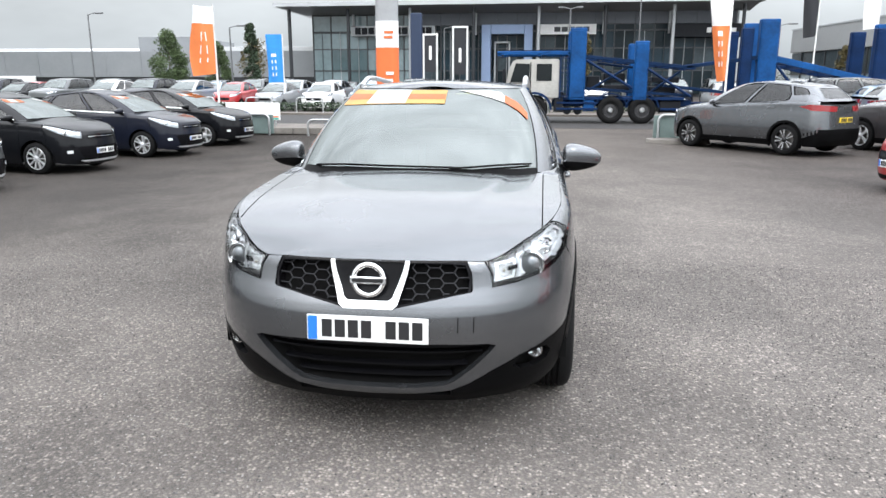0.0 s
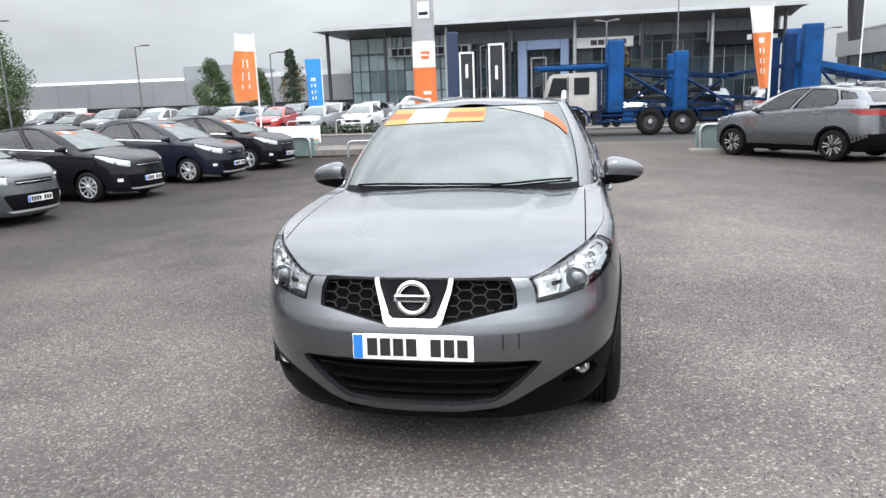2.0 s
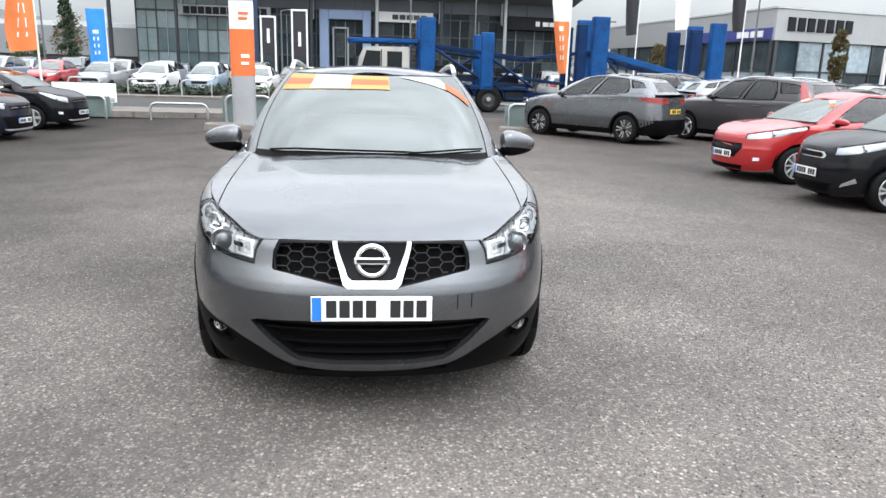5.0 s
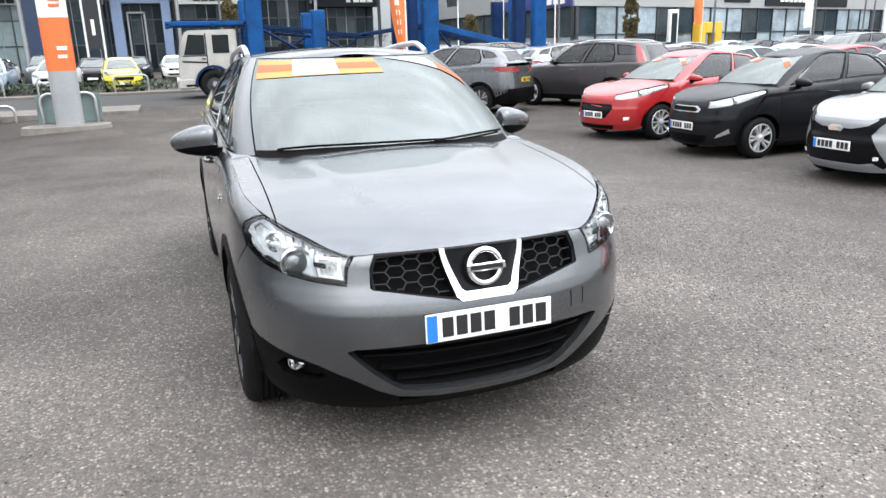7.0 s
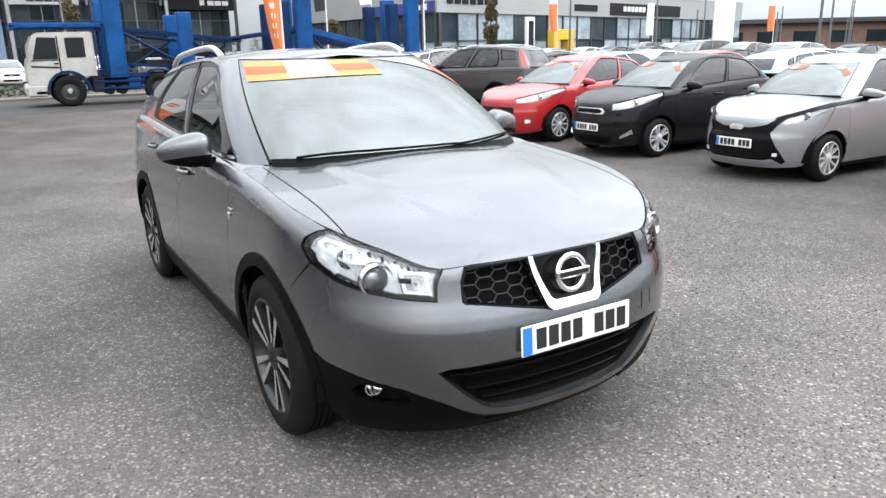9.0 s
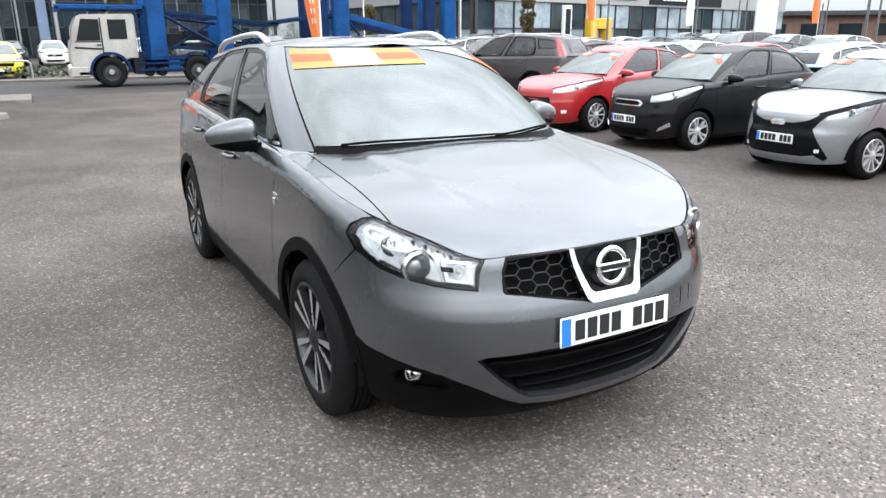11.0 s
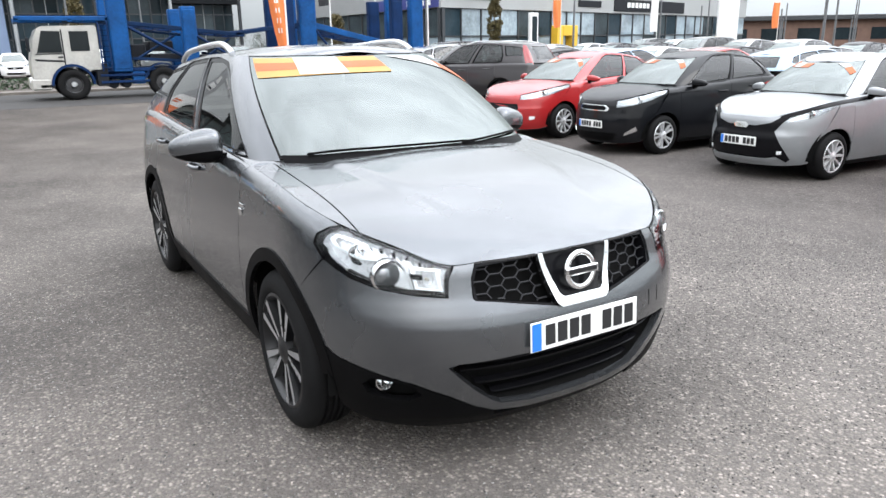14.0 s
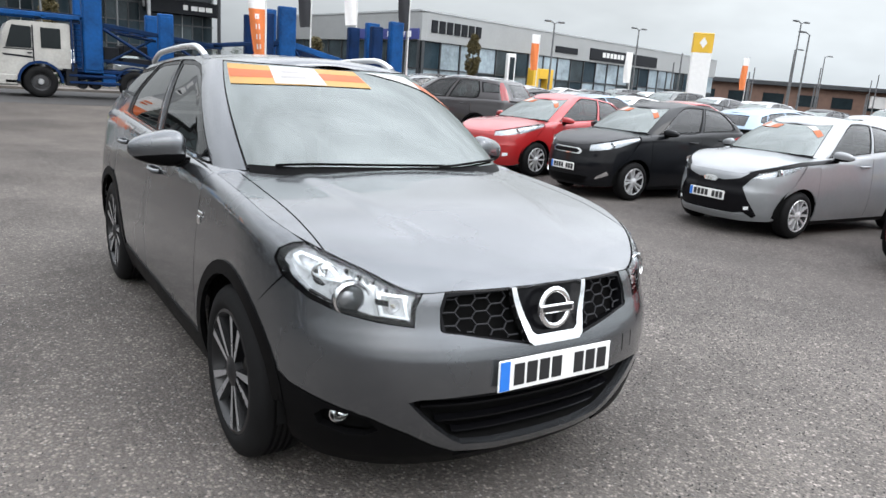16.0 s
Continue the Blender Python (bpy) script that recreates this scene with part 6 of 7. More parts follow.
part("cab_window", plate_xz([(-.80, 1.52), (-.08, 1.52), (-.08, 2.18), (-.60, 2.20)], -.015, .02), M_TRUCKGLASS, cab, "dark side window")
part("cab_window", plate_xz([(.18, 1.56), (.74, 1.56), (.74, 2.18), (.18, 2.18)], -.015, .02), M_TRUCKGLASS, cab, "dark sleeper window")
bm = bmesh.new()
box(bm, -1.16, -1.14, .12, 2.18, 1.35, 2.15, m=None)
part("cab_windscreen", bm, M_TRUCKGLASS, cab).matrix_basis = Matrix.Translation((.06, 0, .12)) @ Matrix.Rotation(radians(14), 4, "Y") @ Matrix.Translation((.14, 0, -.12))
for poly in ([(-.86, 1.47), (-.02, 1.47), (-.02, 1.50), (-.84, 1.50)], [(-.06, 1.0), (-.02, 1.0), (-.02, 2.24), (-.06, 2.24)]):
    part("cab_trim", plate_xz(poly, -.010, .01), M_DARKFACE, cab, "dark door gap")
part("door_handle", boxes((-.22, -.08, -.03, .0, 1.36, 1.40), bevel=.008), M_DARKFACE, cab)
part("cab_step", boxes((-.86, -.42, -.02, .2, .42, .54), bevel=.02), M_DARKFACE, cab, "dark boarding step")
part("headlamp", boxes((-1.12, -1.04, .05, .40, .60, .78), bevel=.02), M_LAMPCHROME, cab)
part("door_stripe", plate_xz([(-.9, 1.33), (-.1, 1.28), (0.0, 1.22), (-.85, 1.27)], -.008, .01), M_DARKFACE, cab)

bm = bmesh.new()
ro = []
for a in range(0, 181, 15):
    c_, s_ = math.cos(radians(a)), math.sin(radians(a))
    ro.append([Vector((.13 + r * c_, y, .50 + r * s_)) for r, y in ((.58, -.03), (.66, -.03), (.66, .4), (.58, .4))])
for p_, q_ in zip(ro, ro[1:]):
    v1 = [bm.verts.new(v) for v in p_]
    v2 = [bm.verts.new(v) for v in q_]
    for k in range(4):
        bm.faces.new((v1[k], v1[(k + 1) % 4], v2[(k + 1) % 4], v2[k]))
bmesh.ops.remove_doubles(bm, verts=bm.verts, dist=1e-4)
part("mudguard", bm, M_CHASSIS, truck, "blue mudguard")
part("cab_mirror", boxes((-1.08, -.98, -.22, -.02, 1.55, 2.0), bevel=.03), M_DARKFACE, truck)
part("front_bumper", boxes((-1.10, -.50, -.02, 2.3, .35, .72), bevel=.05), M_TRUCKWHITE, truck)
for g0, g1, gz in ((.95, 2.5, .50), (.95, 2.5, .72), (4.75, 5.9, .50)):
    part("side_guard", boxes((g0, g1, .02, .10, gz, gz + .08), bevel=.01), M_CHASSIS, truck, "dark blue side guard rail")
part("fuel_tank", boxes((4.72, 5.5, .15, .8, .42, .86), bevel=.04), M_DARKFACE, truck, "black tank under the deck")
for x in (2.95, 4.10):
    bm = bmesh.new()
    for a_ in range(20, 161, 20):
        c_, s_ = math.cos(radians(a_)), math.sin(radians(a_))
        box(bm, -.11, .11, .0, .42, -.02, .02, m=Matrix.Translation((x + .60 * c_, 0, .50 + .60 * s_)) @ Matrix.Rotation(radians(90 - a_), 4, "Y"))
    part("mudguard", bm, M_CHASSIS, truck, "dark blue rear mudguard")
part("chassis", boxes((.8, 5.9, .35, 2.0, .62, .86), (1.0, 5.6, .05, 2.3, .86, .98), bevel=.02), M_CHASSIS, truck)
for x in (1.35, 1.75):
    part("air_tank", lathe([(0.0, .1), (.14, .12), (.16, .16), (.16, .9), (.14, .94), (0.0, .96)], 16, "y", Matrix.Translation((x, 0, .48))), M_DARKFACE, truck, smooth=40)
part("tool_box", boxes((1.95, 2.35, .06, .5, .45, .86), bevel=.02), M_BLUE, truck)
part("side_locker", boxes((.85, 1.2, .04, .6, .42, 1.15), bevel=.02), M_DARKFACE, truck, "dark side locker")
for k in range(9):
    part("ladder_rung", boxes((1.08, 1.34, -.04, .0, 1.0 + .17 * k, 1.03 + .17 * k)), M_CHASSIS, truck)
for x in (1.06, 1.34):
    part("ladder_rail", boxes((x - .02, x + .02, -.05, .0, .9, 2.5)), M_CHASSIS, truck)
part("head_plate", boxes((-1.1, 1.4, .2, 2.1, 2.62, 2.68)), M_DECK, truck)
for x in (.13, 2.95, 4.10, 9.4, 10.5, 11.6):
    truck_wheel(x)
    w = truck_wheel(x, .50, 1.9) if x < 1 else None
# upper deck over the cab, ramp posts and sloping decks
part("head_deck", boxes((-1.3, 1.5, .0, .14, 2.50, 2.64), (-1.3, 1.5, 2.2, 2.34, 2.50, 2.64), (-1.3, -1.16, .0, 2.34, 2.46, 2.58), (.2, .34, .0, 2.34, 2.46, 2.58), (1.3, 1.5, .0, 2.34, 2.46, 2.62), bevel=.015), M_BLUE, truck, "blue steel head deck")


def post(x, z0, z1, w=.62, d=.30, y=0.0, mt=M_BLUE):
    bm = boxes((x - w / 2, x + w / 2, y - .02, y - .02 + d, z0, z1), bevel=.03)
    box(bm, x - w / 2 + .05, x + w / 2 - .05, y - .05, y - .015, z0 + .1, z1 - .1, bevel=.01)
    return part("ramp_post", bm, mt, truck, "tall blue steel post")


for y in (0.0, 2.1):
    post(1.68, .86, 3.46, .60, .28, y)
    post(3.98, .86, 2.98, .50, .26, y)
    post(8.35, .80, 3.70, .66, .30, y)
    post(7.62, .80, 3.40, .40, .28, y, M_CHASSIS)
    post(13.05, .70, 3.62, .60, .30, y)
    post(12.15, .70, 3.35, .50, .28, y, M_CHASSIS)


def deck(x0, z0, x1, z1, y0, y1, t=.13):
    L = math.hypot(x1 - x0, z1 - z0)
    m_ = Matrix.Translation((x0, 0, z0)) @ Matrix.Rotation(-math.atan2(z1 - z0, x1 - x0), 4, "Y")
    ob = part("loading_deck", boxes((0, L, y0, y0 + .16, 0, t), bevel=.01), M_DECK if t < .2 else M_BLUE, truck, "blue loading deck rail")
    ob.matrix_basis = m_
    part("deck_rail", boxes((0, L, y1 - .16, y1, 0, t), bevel=.01), M_CHASSIS, ob)
    n = int(L / .55)
    for k in range(n + 1):
        part("deck_slat", boxes((L * k / n - .03, L * k / n + .03, y0 + .1, y1 - .1, .02, t - .03)), M_CHASSIS, ob)
    return ob


# machinery on the lower deck: dark boxes and rams added for the cradle and the upper deck's shade
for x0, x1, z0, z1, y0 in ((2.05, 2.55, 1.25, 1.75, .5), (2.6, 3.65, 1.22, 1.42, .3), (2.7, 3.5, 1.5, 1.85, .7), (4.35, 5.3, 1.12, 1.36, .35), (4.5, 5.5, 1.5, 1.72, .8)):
    part("cradle_box", boxes((x0, x1, y0, 2.0, z0, z1), bevel=.03), M_DARKFACE, truck, "dark box standing for the loaded cradle")
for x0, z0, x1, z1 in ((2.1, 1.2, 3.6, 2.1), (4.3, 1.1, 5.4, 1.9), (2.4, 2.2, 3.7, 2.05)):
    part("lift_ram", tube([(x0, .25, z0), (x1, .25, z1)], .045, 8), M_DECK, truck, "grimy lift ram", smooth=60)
deck(1.5, 2.42, 5.9, 1.95, .05, 2.25)
deck(1.8, 1.25, 5.8, .98, .1, 2.2, .10)
deck(5.6, 2.0, 8.3, 2.35, .05, 2.25)
deck(4.8, 1.35, 7.6, 1.05, .1, 2.2, .10)
deck(8.5, 2.25, 13.2, 1.15, .0, 2.3, .22)
deck(7.6, 1.05, 14.4, .72, .05, 2.25, .24)
part("trailer_frame", boxes((7.4, 14.2, .2, 2.1, .55, .80), bevel=.02), M_CHASSIS, truck)
part("drawbar", boxes((5.6, 7.6, .95, 1.25, .60, .78), bevel=.02), M_CHASSIS, truck)
for x0, z0, x1, z1 in ((4.2, 2.0, 5.8, 1.0), (8.6, 2.2, 9.6, 1.0), (2.0, 2.3, 3.7, 1.3)):
    part("brace", tube([(x0, .02, z0), (x1, .02, z1)], .05, 8), M_CHASSIS, truck, smooth=60)


# ---- flags and lamp posts ----
def flag(x, y, h, w, fh, cloth, top=None, deg=0, drop=0.0, label="", bars=0, wave=.10, mirror=1, pole_r=.04, topf=.27):
    f_ = thing("flag_pole", Matrix.Translation((x, y, 0)) @ Matrix.Rotation(radians(deg), 4, "Z"), label, "flag", "flags")
    part("pole", tube([(0, 0, 0), (0, 0, h * .5), (0, 0, h)], pole_r, 10, r2=pole_r * .6), M_WHITESTEEL, f_, smooth=60)
    n, m_ = 10, 16
    rows, rows_t = [], []
    for j in range(m_ + 1):
        v = j / m_
        tw = 1 - drop * v
        row = []
        for i in range(n + 1):
            u = i / n
            row.append(Vector((mirror * (.03 + w * u * tw), wave * math.sin(5 * u + 4 * v) * u + drop * .25 * v * u, h - .08 - fh * v - .10 * u * v * (1 - drop))))
        rows.append(row)
    k = int(m_ * topf) if top else 0
    cl = rows_sheet(rows[k:])
    part("cloth", cl, cloth, f_, smooth=60)
    if top:
        part("cloth_top", rows_sheet(rows[:k + 1]), top, f_, "white upper end", smooth=60)
    for b in range(bars):
        vv = .38 + .5 * b / max(1, bars)
        q = [rows[int(m_ * vv)][4], rows[int(m_ * vv)][7], rows[int(m_ * vv) + 1][7], rows[int(m_ * vv) + 1][4]]
        bm = bmesh.new()
        lo = [bm.verts.new(p_ + Vector((0, -.012, 0))) for p_ in q]
        hi = [bm.verts.new(p_ + Vector((0, -.004, 0))) for p_ in q]
        bm.faces.new(lo)
        bm.faces.new(hi[::-1])
        for k2 in range(4):
            bm.faces.new((lo[k2], lo[(k2 + 1) % 4], hi[(k2 + 1) % 4], hi[k2]))
        part("lettering_bar", bm, M_CLOTHWHITE, f_)
    return f_


M_CLOTHORANGE = mat("orange_flag_cloth", (0.74, 0.205, 0.06), 0.8, var=0.12, scale=4, bump=.1, bscale=200)
M_CLOTHWHITE = mat("white_flag_cloth", (0.78, 0.77, 0.76), 0.8, var=0.08, scale=4, bump=.1, bscale=200)
M_CLOTHBLUE = mat("blue_flag_cloth", (0.03, 0.24, 0.62), 0.8, var=0.12, scale=4, bump=.1, bscale=200)
M_CLOTHBLACK = mat("black_flag_cloth", (0.025, 0.026, 0.03), 0.8, var=0.2, scale=4, bump=.1, bscale=200)
flag(-11.05, 22.6, 4.2, .92, 2.3, M_CLOTHORANGE, M_CLOTHWHITE, label="orange and white advertising flag on a white pole", bars=5, mirror=-1, deg=62, wave=.2)
flag(6.25, 20.6, 4.0, .64, 2.35, M_CLOTHORANGE, M_CLOTHWHITE, drop=.70, topf=.34, label="twisted orange and white advertising flag on a white pole", bars=4, mirror=-1)
flag(-15.2, 41.0, 4.4, 1.0, 3.0, M_CLOTHBLUE, label="blue advertising flag on a white pole", bars=4, mirror=-1)
flag(12.95, 33.0, 6.6, .75, 3.0, M_CLOTHBLACK, label="limp black flag on a white pole", mirror=-1, drop=.35)
flag(17.35, 30.9, 6.2, .75, 2.4, M_CLOTHBLACK, label="limp black flag on a white pole", mirror=-1, drop=.45)
flag(15.9, 33.9, 7.2, .8, 3.2, M_CLOTHWHITE, label="white flag on a white pole", mirror=-1, drop=.3)
flag(38.0, 45.0, 5.6, .9, 2.8, M_CLOTHORANGE, M_CLOTHWHITE, label="orange flag before a showroom", mirror=-1, drop=.4)
flag(48.0, 44.0, 5.0, .9, 2.6, M_CLOTHWHITE, label="white flag before a showroom", mirror=-1, drop=.3)
flag(62.0, 42.0, 5.6, 1.0, 3.0, M_CLOTHORANGE, M_CLOTHWHITE, label="orange flag far along the lot", mirror=-1, drop=.3)


def banner(x, y, w, z0, z1):
    """A dark banner in a white steel frame on two posts."""
    b = thing("framed_banner", Matrix.Translation((x, y, 0)), "dark banner in a white steel frame before the showroom", "banner", "framed banners")
    part("frame", boxes((-w / 2, -w / 2 + .13, -.05, .05, 0, z1), (w / 2 - .13, w / 2, -.05, .05, 0, z1), (-w / 2 + .13, w / 2 - .13, -.05, .05, z1 - .14, z1), bevel=.01), M_WHITESTEEL, b, "white frame")
    part("banner_cloth", boxes((-w / 2 + .16, w / 2 - .16, -.02, .02, z0, z1 - .18)), M_CLOTHBLACK, b)
    part("lettering_bar", boxes((-.10, .10, -.03, -.018, z0 + .9, z0 + 1.9)), M_CLOTHWHITE, b)


banner(-5.5, 52.3, 1.2, 2.0, 5.5)
banner(-7.8, 52.6, 1.15, 2.2, 5.0)

M_POST = mat("grey_lamp_post", (0.16, 0.165, 0.17), 0.5, 0.5, var=0.2, scale=4)


def lamp(x, y, h, deg=0, heads=1, arm=1.0):
    t = thing("street_lamp", Matrix.Translation((x, y, 0)) @ Matrix.Rotation(radians(deg), 4, "Z"), "grey steel lamp post with flat head" if heads == 1 else "grey steel lamp post with twin floodlights", "street lamp", "lamp posts")
    part("post", tube([(0, 0, 0), (0, 0, h * .5), (0, 0, h)], .085, 10, r2=.05), M_POST, t, smooth=60)
    for k in range(heads):
        s = 1 if k == 0 else -1
        part("arm", tube([(0, 0, h - .02), (s * arm * .5, 0, h + .10), (s * arm * .8, 0, h + .10)], .035, 8), M_POST, t, smooth=60)
        part("lamp_head", boxes((s * arm * .6, s * arm * 1.35, -.14, .14, h + .05, h + .16), bevel=.03), M_POST, t)
    return t


lamp(-37.0, 55.0, 6.9)
lamp(-49.5, 54.0, 9.5)
lamp(-22.5, 50.0, 5.4)
lamp(-8.0, 62.0, 6.0)
lamp(2.4, 48.0, 6.2, heads=2, arm=.6)
lamp(20.0, 62.0, 6.0)
lamp(26.0, 46.0, 7.0, 180)
lamp(44.0, 40.0, 6.4, heads=2, arm=.6)
lamp(50.0, 30.0, 7.3, heads=2, arm=.7)
lamp(48.0, 28.0, 6.3, 180, arm=.9)
lamp(66.0, 40.0, 6.6, arm=1.0)
lamp(75.0, 42.0, 6.6, arm=1.0)
lamp(31.5, 36.0, 5.6, heads=2, arm=.6)
for k in range(14):
    lx = 56 + 4.2 * k
    t = thing("street_lamp", Matrix.Translation((lx, 46 + 3 * math.sin(k * 2.1), 0)), "slim grey pole far off", "pole", "far poles")
    part("post", tube([(0, 0, 0), (0, 0, 3), (0, 0, 4.6 + 1.2 * math.sin(k * 1.7))], .09, 8, r2=.06), M_POST, t, smooth=60)
t = thing("flagless_pole", Matrix.Translation((8.2, 58.0, 0)), "thin dark pole before the showroom", "pole")
part("post", tube([(0, 0, 0), (0, 0, 6), (0, 0, 11.5)], .07, 8, r2=.04), M_POST, t, smooth=60)


# ---- showroom across the road ----
M_CLADG = mat("dark_grey_cladding", (0.045, 0.049, 0.054), 0.5, 0.2, var=0.12, scale=.6)
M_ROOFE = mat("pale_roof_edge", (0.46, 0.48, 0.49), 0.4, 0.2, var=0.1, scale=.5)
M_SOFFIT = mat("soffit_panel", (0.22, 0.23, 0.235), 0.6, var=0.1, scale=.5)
M_STEELCOL = mat("pale_column", (0.34, 0.355, 0.365), 0.4, 0.3, var=0.1, scale=1)
M_DARKCOL = mat("dark_column", (0.035, 0.038, 0.042), 0.4, 0.3, var=0.1, scale=1)
# Opaque panes: reflections and light from inside are put into these tones.
M_SHOPGLASS = mat("showroom_glass", (0.017, 0.026, 0.031), 0.10, 0.0, 0.0, var=0.4, scale=.35, spec=.14)
M_SHOPGLASS2 = mat("lit_showroom_glass", (0.052, 0.068, 0.075), 0.10, 0.0, 0.0, var=0.5, scale=.5, spec=.18)
M_SHOPGLASS3 = mat("bluish_showroom_glass", (0.028, 0.046, 0.058), 0.08, 0.0, 0.0, var=0.35, scale=.4, spec=.18)
M_SLATECLAD = mat("slate_metal_cladding", (0.098, 0.106, 0.120), 0.4, 0.4, var=0.14, scale=.4)
# Sky seen through the corner glazing is put into these pale colours.
M_CORNERGLASS = mat("pale_corner_glass", (0.21, 0.275, 0.29), 0.06, 0.0, 0.5, var=0.25, scale=.3)
M_CORNERGLASS2 = mat("deep_corner_glass", (0.09, 0.135, 0.145), 0.06, 0.0, 0.5, var=0.25, scale=.3)
CORNER = [M_CORNERGLASS, M_CORNERGLASS2, M_CORNERGLASS, M_CORNERGLASS, M_CORNERGLASS2]
PANES = [M_SHOPGLASS, M_SHOPGLASS3, M_SHOPGLASS2, M_SHOPGLASS3, M_SHOPGLASS]
M_PORTAL = mat("blue_grey_portal", (0.21, 0.28, 0.42), 0.4, 0.2, var=0.08, scale=.6)
M_MULL = mat("dark_mullion", (0.06, 0.065, 0.07), 0.4, 0.4, var=0.1, scale=1)

BX0, BX1, BY = -22.5, 18.6, 70.0
hall = thing("showroom", Matrix.Translation((0, BY, 0)), "long glazed car showroom with an overhanging flat roof", "building")
part("wall", boxes((BX0, BX1, .4, 18, 0, 8.0), bevel=.0), M_CLADG, hall, "dark grey clad walls")
bm = bmesh.new()
x0, x1 = -25.2, 20.0
v = [bm.verts.new(p_) for p_ in ((x0, -3.6, 8.45), (x1, -3.6, 8.45), (x1, 19, 8.2), (x0, 19, 8.2), (x0, -3.6, 8.8), (x1, -3.6, 8.8), (x1, 19, 8.7), (x0, 19, 8.7))]
for q in ((0, 3, 2, 1), (4, 5, 6, 7), (0, 1, 5, 4), (1, 2, 6, 5), (2, 3, 7, 6), (3, 0, 4, 7)):
    bm.faces.new([v[i] for i in q])
part("roof", bm, M_ROOFE, hall, "pale flat roof edge")
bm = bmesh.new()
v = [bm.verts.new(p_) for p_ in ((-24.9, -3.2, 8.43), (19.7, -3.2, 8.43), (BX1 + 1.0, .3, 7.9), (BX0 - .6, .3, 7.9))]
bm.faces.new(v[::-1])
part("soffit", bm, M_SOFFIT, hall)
npan = 22
pw = (BX1 - BX0) / npan
for k in range(npan):
    for z0, z1 in ((.25, 2.5), (2.5, 4.6), (4.6, 6.2), (6.3, 7.85)):
        if z0 > 6 and k > 5:
            part("cladding_panel", boxes((BX0 + pw * k + .02, BX0 + pw * (k + 1) - .02, .05, .30, 6.82, 7.98), bevel=.01), M_SLATECLAD, hall)
            part("window", boxes((BX0 + pw * k + .06, BX0 + pw * (k + 1) - .06, .22, .30, z0 + .05, 6.8)), PANES[(k * 7 + 3) % 5], hall)
            continue
        part("window", boxes((BX0 + pw * k + .06, BX0 + pw * (k + 1) - .06, .22, .30, z0 + .05, z1 - .05)), (PANES if k > 5 else CORNER)[(k * 7 + int(z0 * 3)) % 5], hall)
    part("glazing_bar", boxes((BX0 + pw * (k + .5) - .025, BX0 + pw * (k + .5) + .025, .14, .32, .1, 6.25)), M_STEELCOL if k % 3 else M_MULL, hall)
    part("mullion", boxes((BX0 + pw * k - .05, BX0 + pw * k + .05, .12, .35, .1, 7.9)), M_MULL, hall)
for z in (2.5, 4.6, 6.25):
    part("transom", boxes((BX0, BX1, .15, .35, z - .06, z + .06)), M_MULL, hall)
for k in range(7):
    x = -18.2 + 6.12 * k
    part("column", lathe([(.16, 0), (.16, 4), (.16, 8.3)], 14, "z", Matrix.Translation((x, -2.2, 0))), M_STEELCOL if k % 2 else M_DARKCOL, hall, smooth=60)
    part("upper_strut", boxes((x - .1, x + .1, -.1, .25, 5.9, 8.0)), M_STEELCOL, hall)
part("column", lathe([(.18, 0), (.18, 8.3)], 14, "z", Matrix.Translation((-24.1, -2.2, 0))), M_DARKCOL, hall, smooth=60)
part("portal", boxes((-5.3, -4.4, -1.0, .5, 0, 6.8), (-1.2, -.4, -1.0, .5, 0, 6.8), (-4.4, -1.2, -1.0, .5, 5.9, 6.8), bevel=.05), M_PORTAL, hall, "blue-grey entrance portal")
part("door_frame", boxes((-4.1, -3.95, -.3, .2, 0, 5.2), (-2.7, -2.55, -.3, .2, 0, 5.2), (-4.1, -2.55, -.3, .2, 5.1, 5.25)), M_STEELCOL, hall)
part("sign_board", boxes((-18.4, -9.9, -.5, .1, 5.85, 6.8), bevel=.03), M_STEELCOL, hall, "pale sign board")
part("sign_board", boxes((.2, 5.6, -.5, .1, 5.85, 6.8), bevel=.03), M_WHITEFACE, hall, "white sign board")
part("sign_board", boxes((12.6, 19.0, -.9, .1, 5.5, 6.7), bevel=.03), M_DARKFACE, hall, "black sign board")
for x0, x1, z0, z1, mt in ((-18.0, -12.6, 6.0, 6.65, M_DARKFACE), (-12.2, -10.2, 6.0, 6.65, M_DARKFACE), (1.6, 5.0, 6.1, 6.55, M_CLADG), (15.6, 16.1, 5.9, 6.35, M_WHITEFACE), (16.3, 18.3, 5.9, 6.3, M_WHITEFACE)):
    n = max(1, int((x1 - x0) / .62))
    for k in range(n):
        w_ = (x1 - x0) / n
        part("lettering_bar", boxes((x0 + w_ * k + .05, x0 + w_ * (k + 1) - .05, -.96 if x0 > 12 else -.56, -.45, z0, z1)), mt, hall)
part("totem_board", boxes((-10.75, -9.75, -9.5, -9.1, 0, 7.2), bevel=.05), mat("navy_board", (0.02, 0.035, 0.075), .35, var=.1, scale=1), hall, "dark blue standing board")
part("side_glazing", boxes((BX0 - .12, BX0 - .02, .6, 17.8, .3, 6.3)), M_SHOPGLASS, hall)
for k in range(9):
    part("mullion", boxes((BX0 - .2, BX0, .6 + 2.1 * k, .72 + 2.1 * k, .1, 6.4)), M_MULL, hall)

# second showroom on the right, two fronts meeting at a corner
corner, far_end, left_end = Vector((28.6, 48.2, 0)), Vector((86, 63.5, 0)), Vector((26.0, 78.0, 0))
M_CLADL = mat("light_grey_cladding", (0.36, 0.37, 0.37), 0.45, 0.2, var=0.10, scale=.5)
